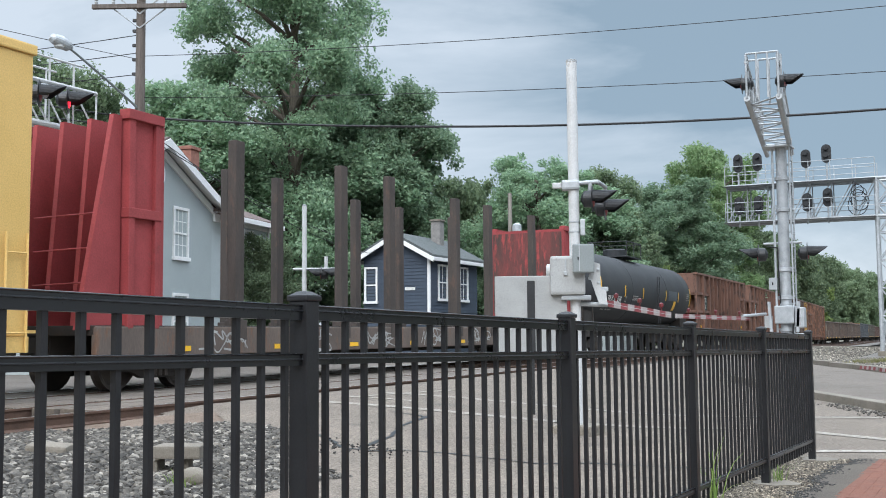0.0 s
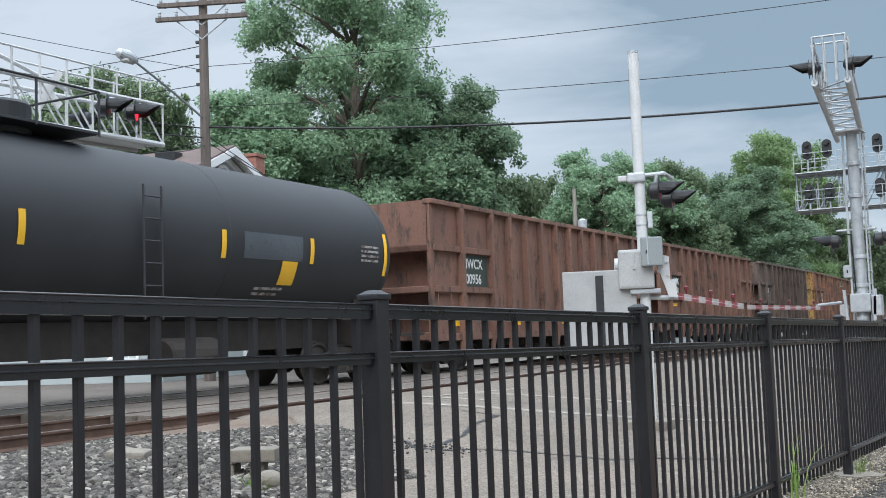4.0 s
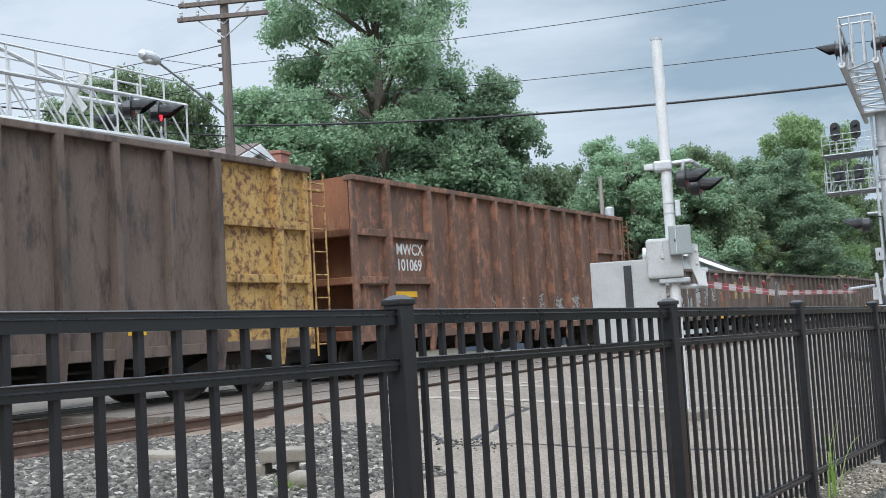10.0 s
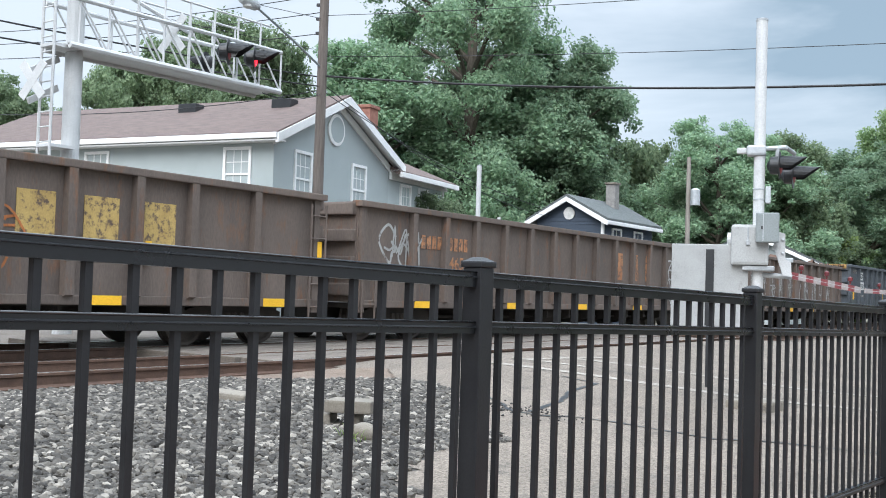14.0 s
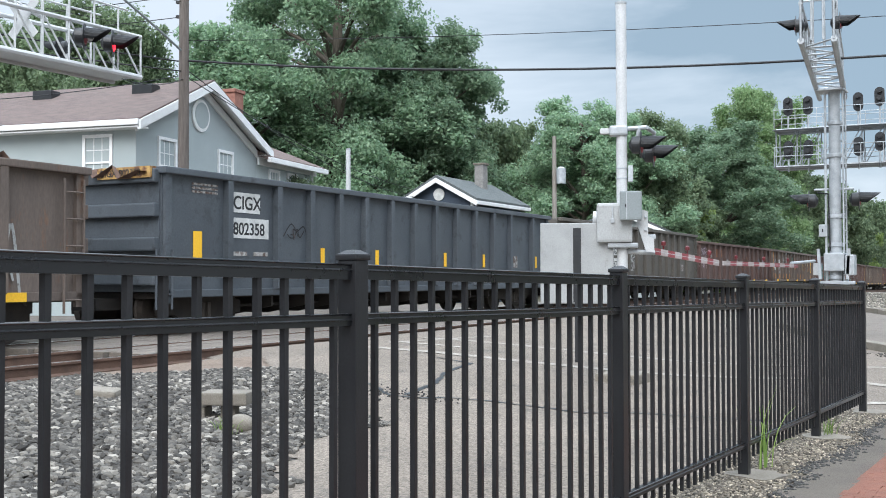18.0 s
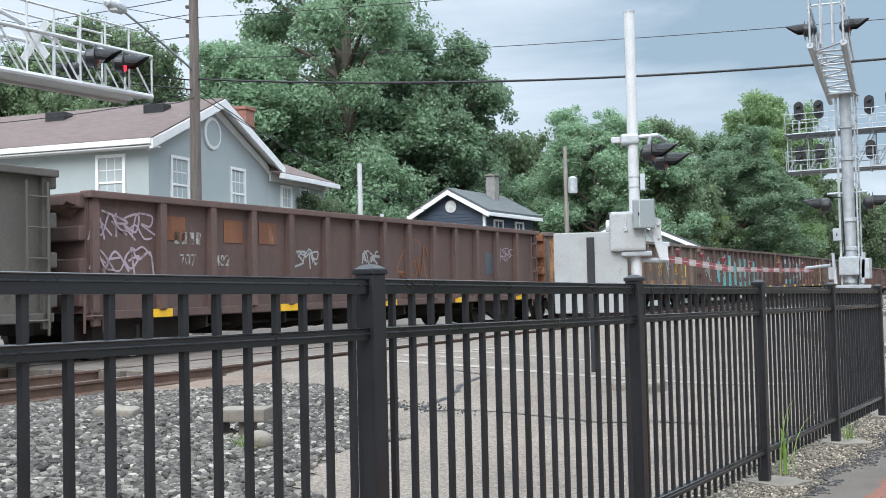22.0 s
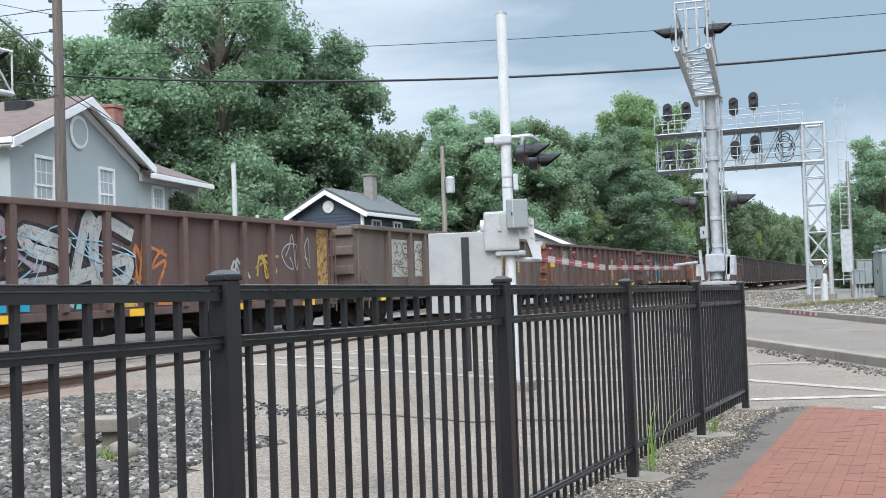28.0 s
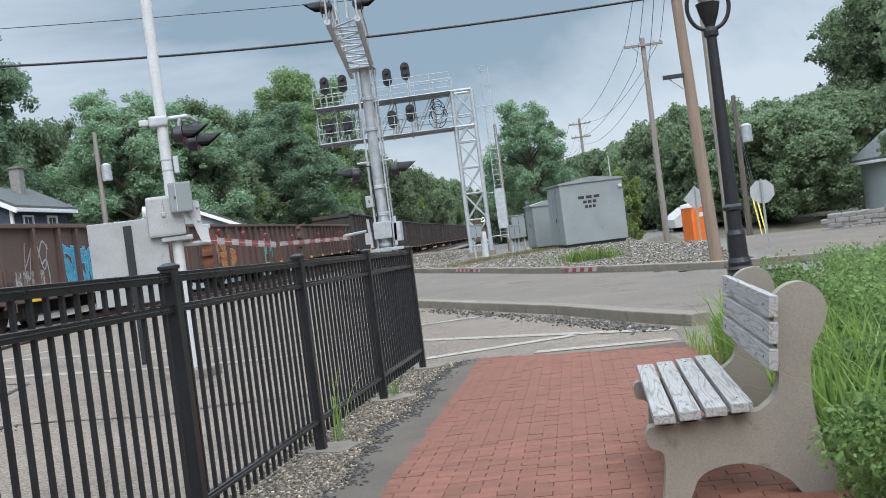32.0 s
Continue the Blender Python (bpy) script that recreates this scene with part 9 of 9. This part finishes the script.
for b, d, z, tn, s, sz, src in ((41.5, 62, 0, 80, 1.05, 0.88, side_tree), (34.0, 70, 0, 150, 1.30, 1.0, side_tree), (28, 74, 0, 200, 1.15, 1.74, low), (29.5, 76, 0, 20, 1.05, 0.84, mid), (38.5, 40, 0, 33, 0.42, 0.42, mid),
                             (48.5, 58, 0, 10, 1.00, 1.29, mid), (51.0, 62, 0, 50, 1.00, 1.32, mid), (53.5, 60, 0, 110, 0.90, 1.15, mid), (56.5, 70, 0, 160, 1.00, 1.00, mid), (45.5, 60, 0, 190, 1.00, 1.00, mid), (61.0, 60, 0, 230, 1.00, 1.00, mid), (64.5, 62, 0, 290, 1.10, 1.00, mid), (68.5, 64, 0, 330, 1.10, 1.00, mid), (72, 60, 0, 20, 1.10, 0.90, mid),
                             (25.5, 80, 0, 60, 1.00, 0.76, mid), (22.6, 88, 0, 100, 1.20, 1.05, mid), (18.6, 86, 0, 210, 0.90, 0.66, mid), (13.4, 142, 0, 120, 1.40, 1.32, mid), (11.6, 174, 0, 10, 1.80, 2.35, low), (10.2, 210, 0, 80, 1.80, 2.35, low), (8.8, 265, 0, 160, 1.90, 2.50, low), (7.6, 343, 0, 260, 2.00, 2.75, low), (6.4, 480, 0, 30, 2.50, 3.00, low), (16.6, 134, 0, 260, 1.35, 1.00, mid),
                             (23.5, 66, 0, 20, 0.80, 0.70, side_tree), (20.8, 69, 0, 90, 0.77, 0.66, side_tree), (16.4, 91, 0, 190, 1.01, 0.79, side_tree), (13, 146, 0, 290, 1.50, 2.10, low), (19.6, 77, 0, 45, 1.00, 1.00, shrub), (11.9, 150, 0, 120, 1.70, 1.55, shrub), (10.2, 190, 0, 160, 2.00, 1.80, shrub),
                             (2.7, 80, 0, 20, 0.58, 0.60, side_tree), (2.9, 100, 0, 200, 1.05, 1.14, low), (1, 120, 0, 30, 1.25, 1.02, low), (-0.8, 105, 0, 90, 1.15, 0.92, low), (-2.2, 88, 0, 140, 1.05, 1.02, low), (-4, 80, 0, 190, 1.05, 1.03, low), (-5.6, 72, 0, 250, 0.94, 1.12, low), (-7.2, 70, 0, 10, 0.94, 1.07, low), (-8.6, 66, 0, 70, 0.94, 0.85, low), (-10, 64, 0, 130, 0.94, 0.89, low), (-15.8, 95, 0, 10, 1.45, 1.45, mid), (-19.5, 50, 0, 60, 0.94, 1.11, low), (-12, 75, 0, 60, 1.25, 1.11, low), (-1.6, 55, -0.2, 90, 0.55, 0.50, shrub), (-20, 46, 0, 60, 1.05, 1.29, low), (-25, 40, 0, 10, 1.0, 0.8, mid)):
    copy_thing(src, spot(b, d, z, tn, s, sz))


def blades(seed, n, region, h, w, leaf, name, label, category="grass"):
    """Arching blades of grass or narrow leaves, joined."""
    rnd = random.Random(seed)
    v, f = [], []
    for _ in range(n):
        x, y = region(rnd)
        g = ground_z(x, y)
        a, L = rnd.uniform(0, math.tau), h * rnd.uniform(0.5, 1.15)
        dx, dy, bend = math.cos(a), math.sin(a), rnd.uniform(0.15, 0.75)
        k = len(v)
        for i in range(5):
            s = i / 4
            r = L * bend * s * s
            z = L * (s - 0.45 * bend * s * s * s)
            ww = w * (1 - s) * (0.6 + s) + 0.001
            v += [(x + dx * r - dy * ww, y + dy * r + dx * ww, g + z), (x + dx * r + dy * ww, y + dy * r - dx * ww, g + z)]
        f += [(k + 2 * i, k + 2 * i + 1, k + 2 * i + 3, k + 2 * i + 2) for i in range(4)]
    me = bpy.data.meshes.new(name)
    me.from_pydata(v, [], f)
    me.materials.append(leaf)
    return tagged(new(name, me), label, category, kind="stuff")


blades(31, 2600, lambda r: (r.uniform(3.15, 4.4), r.uniform(2.0, 7.4)), 0.8, 0.012, GRASS, "tall_grass", "tall bright green arching grass behind the bench")
blades(32, 260, lambda r: (r.uniform(3.0, 3.6), r.uniform(7.0, 9.0)), 0.3, 0.006, GRASS, "tall_grass", "low weeds at the end of the brick walk")
blades(33, 16, lambda r: (0.04 + r.uniform(-0.05, 0.05), 5.2 + r.uniform(-0.08, 0.08)), 0.62, 0.006, GRASS, "weed_clump", "thin green weeds growing through the fence", "weed")
blades(38, 30, lambda r: (-4.05 + r.uniform(-0.16, 0.1), 4.03 + r.uniform(-0.2, -0.05)), 0.14, 0.008, GRASS, "weed_clump", "small yellow-green weed beside the cobble", "weed")
blades(34, 16, lambda r: (0.08 + r.uniform(-0.06, 0.06), 7.4 + r.uniform(-0.15, 0.15)), 0.25, 0.005, GRASS, "weed_clump", "small weeds at the foot of the fence", "weed")
blades(35, 700, lambda r: (r.gauss(2.0, 0.5), r.gauss(32.5, 0.35)), 0.45, 0.012, GRASS, "weed_clump", "clump of green weeds on the gravel", "weed")
blades(36, 1600, lambda r: (lambda k: (-3.6 + 4.4 * k + r.uniform(-0.5, 0.5), 41 + 3.5 * k + r.uniform(-1.4, 1.4)))(r.random()), 0.16, 0.012, GRASS_Y, "grass_strip", "yellowish grass strip along the signal yard")
blades(37, 60, lambda r: (-7.4 + r.uniform(-0.25, 0.25), 1.0 + r.uniform(-0.3, 0.3)), 0.6, 0.004, BENCH_W, "dry_grass", "dry straw-coloured grass stalks beside the rail", "grass")


def bush(seed, m, h, r, leaf, label, n=34, per=260, size=0.036):
    rnd = random.Random(seed)
    b = thing("bush", m, label, "bush", "roadside plants")
    bm = bmesh.new()
    cl = []
    for k in range(n):
        a, rr, z = rnd.uniform(0, math.tau), r * math.sqrt(rnd.random()), h * rnd.uniform(0.15, 0.95)
        tube(bm, (0, 0, 0), (rr * math.cos(a), rr * math.sin(a), z), 0.008, 0.003, 5)
        cl.append((rr * math.cos(a), rr * math.sin(a), z, r * rnd.uniform(0.18, 0.3)))
    part("stems", bm, BARK, b)
    me = leaf_cloud(rnd, cl, per, size)
    me.materials.append(leaf)
    c = new("leaves", me)
    c.parent = b
    return b


b1 = bush(41, pose(4.1, 6.6, 0.05), 0.8, 0.65, LEAF_B, "leafy green roadside bush behind the bench", 34, 620, 0.02)
copy_thing(b1, pose(4.5, 8.0, 0.02, 0, 0, 70))
copy_thing(b1, pose(5.3, 9.4, 0.0, 0, 0, 160))
copy_thing(b1, pose(6.2, 11.2, 0.0, 0, 0, 220))
copy_thing(b1, pose(4.3, 4.6, 0.08, 0, 0, 300))
copy_thing(b1, pose(7.2, 13.0, 0.0, 0, 0, 20))
b2 = bush(42, pose(3.7, 2.5, 0.1), 0.6, 0.5, LEAF_B, "low light green leafy plant beside the bench", 24, 560, 0.018)
copy_thing(b2, pose(3.55, 1.7, 0.1, 0, 0, 90))
copy_thing(b2, pose(3.5, 8.3, 0.0, 0, 0, 200) @ Matrix.Diagonal((0.6, 0.6, 0.55, 1)))
copy_thing(b2, pose(3.8, 3.6, 0.1, 0, 0, 140))


# ---- what moves ----
def train_shift(t):
    return 9.745 * t + 0.0062 * t * t


def car_pose(u):
    """Where a car with its front end at u stands, pitched with the fall of the line."""
    z = RAIL_Z - dip(u)
    return track_pose(12.47, u, z) @ pose(0, 0, 0, math.degrees(math.atan((dip(u) - dip(u + 17)) / 17)))


def motions():
    for car, front in CARS:
        walk(car, [(t, car_pose(front - 0.68 - train_shift(t))) for t in range(0, 33, 2)])


motions()
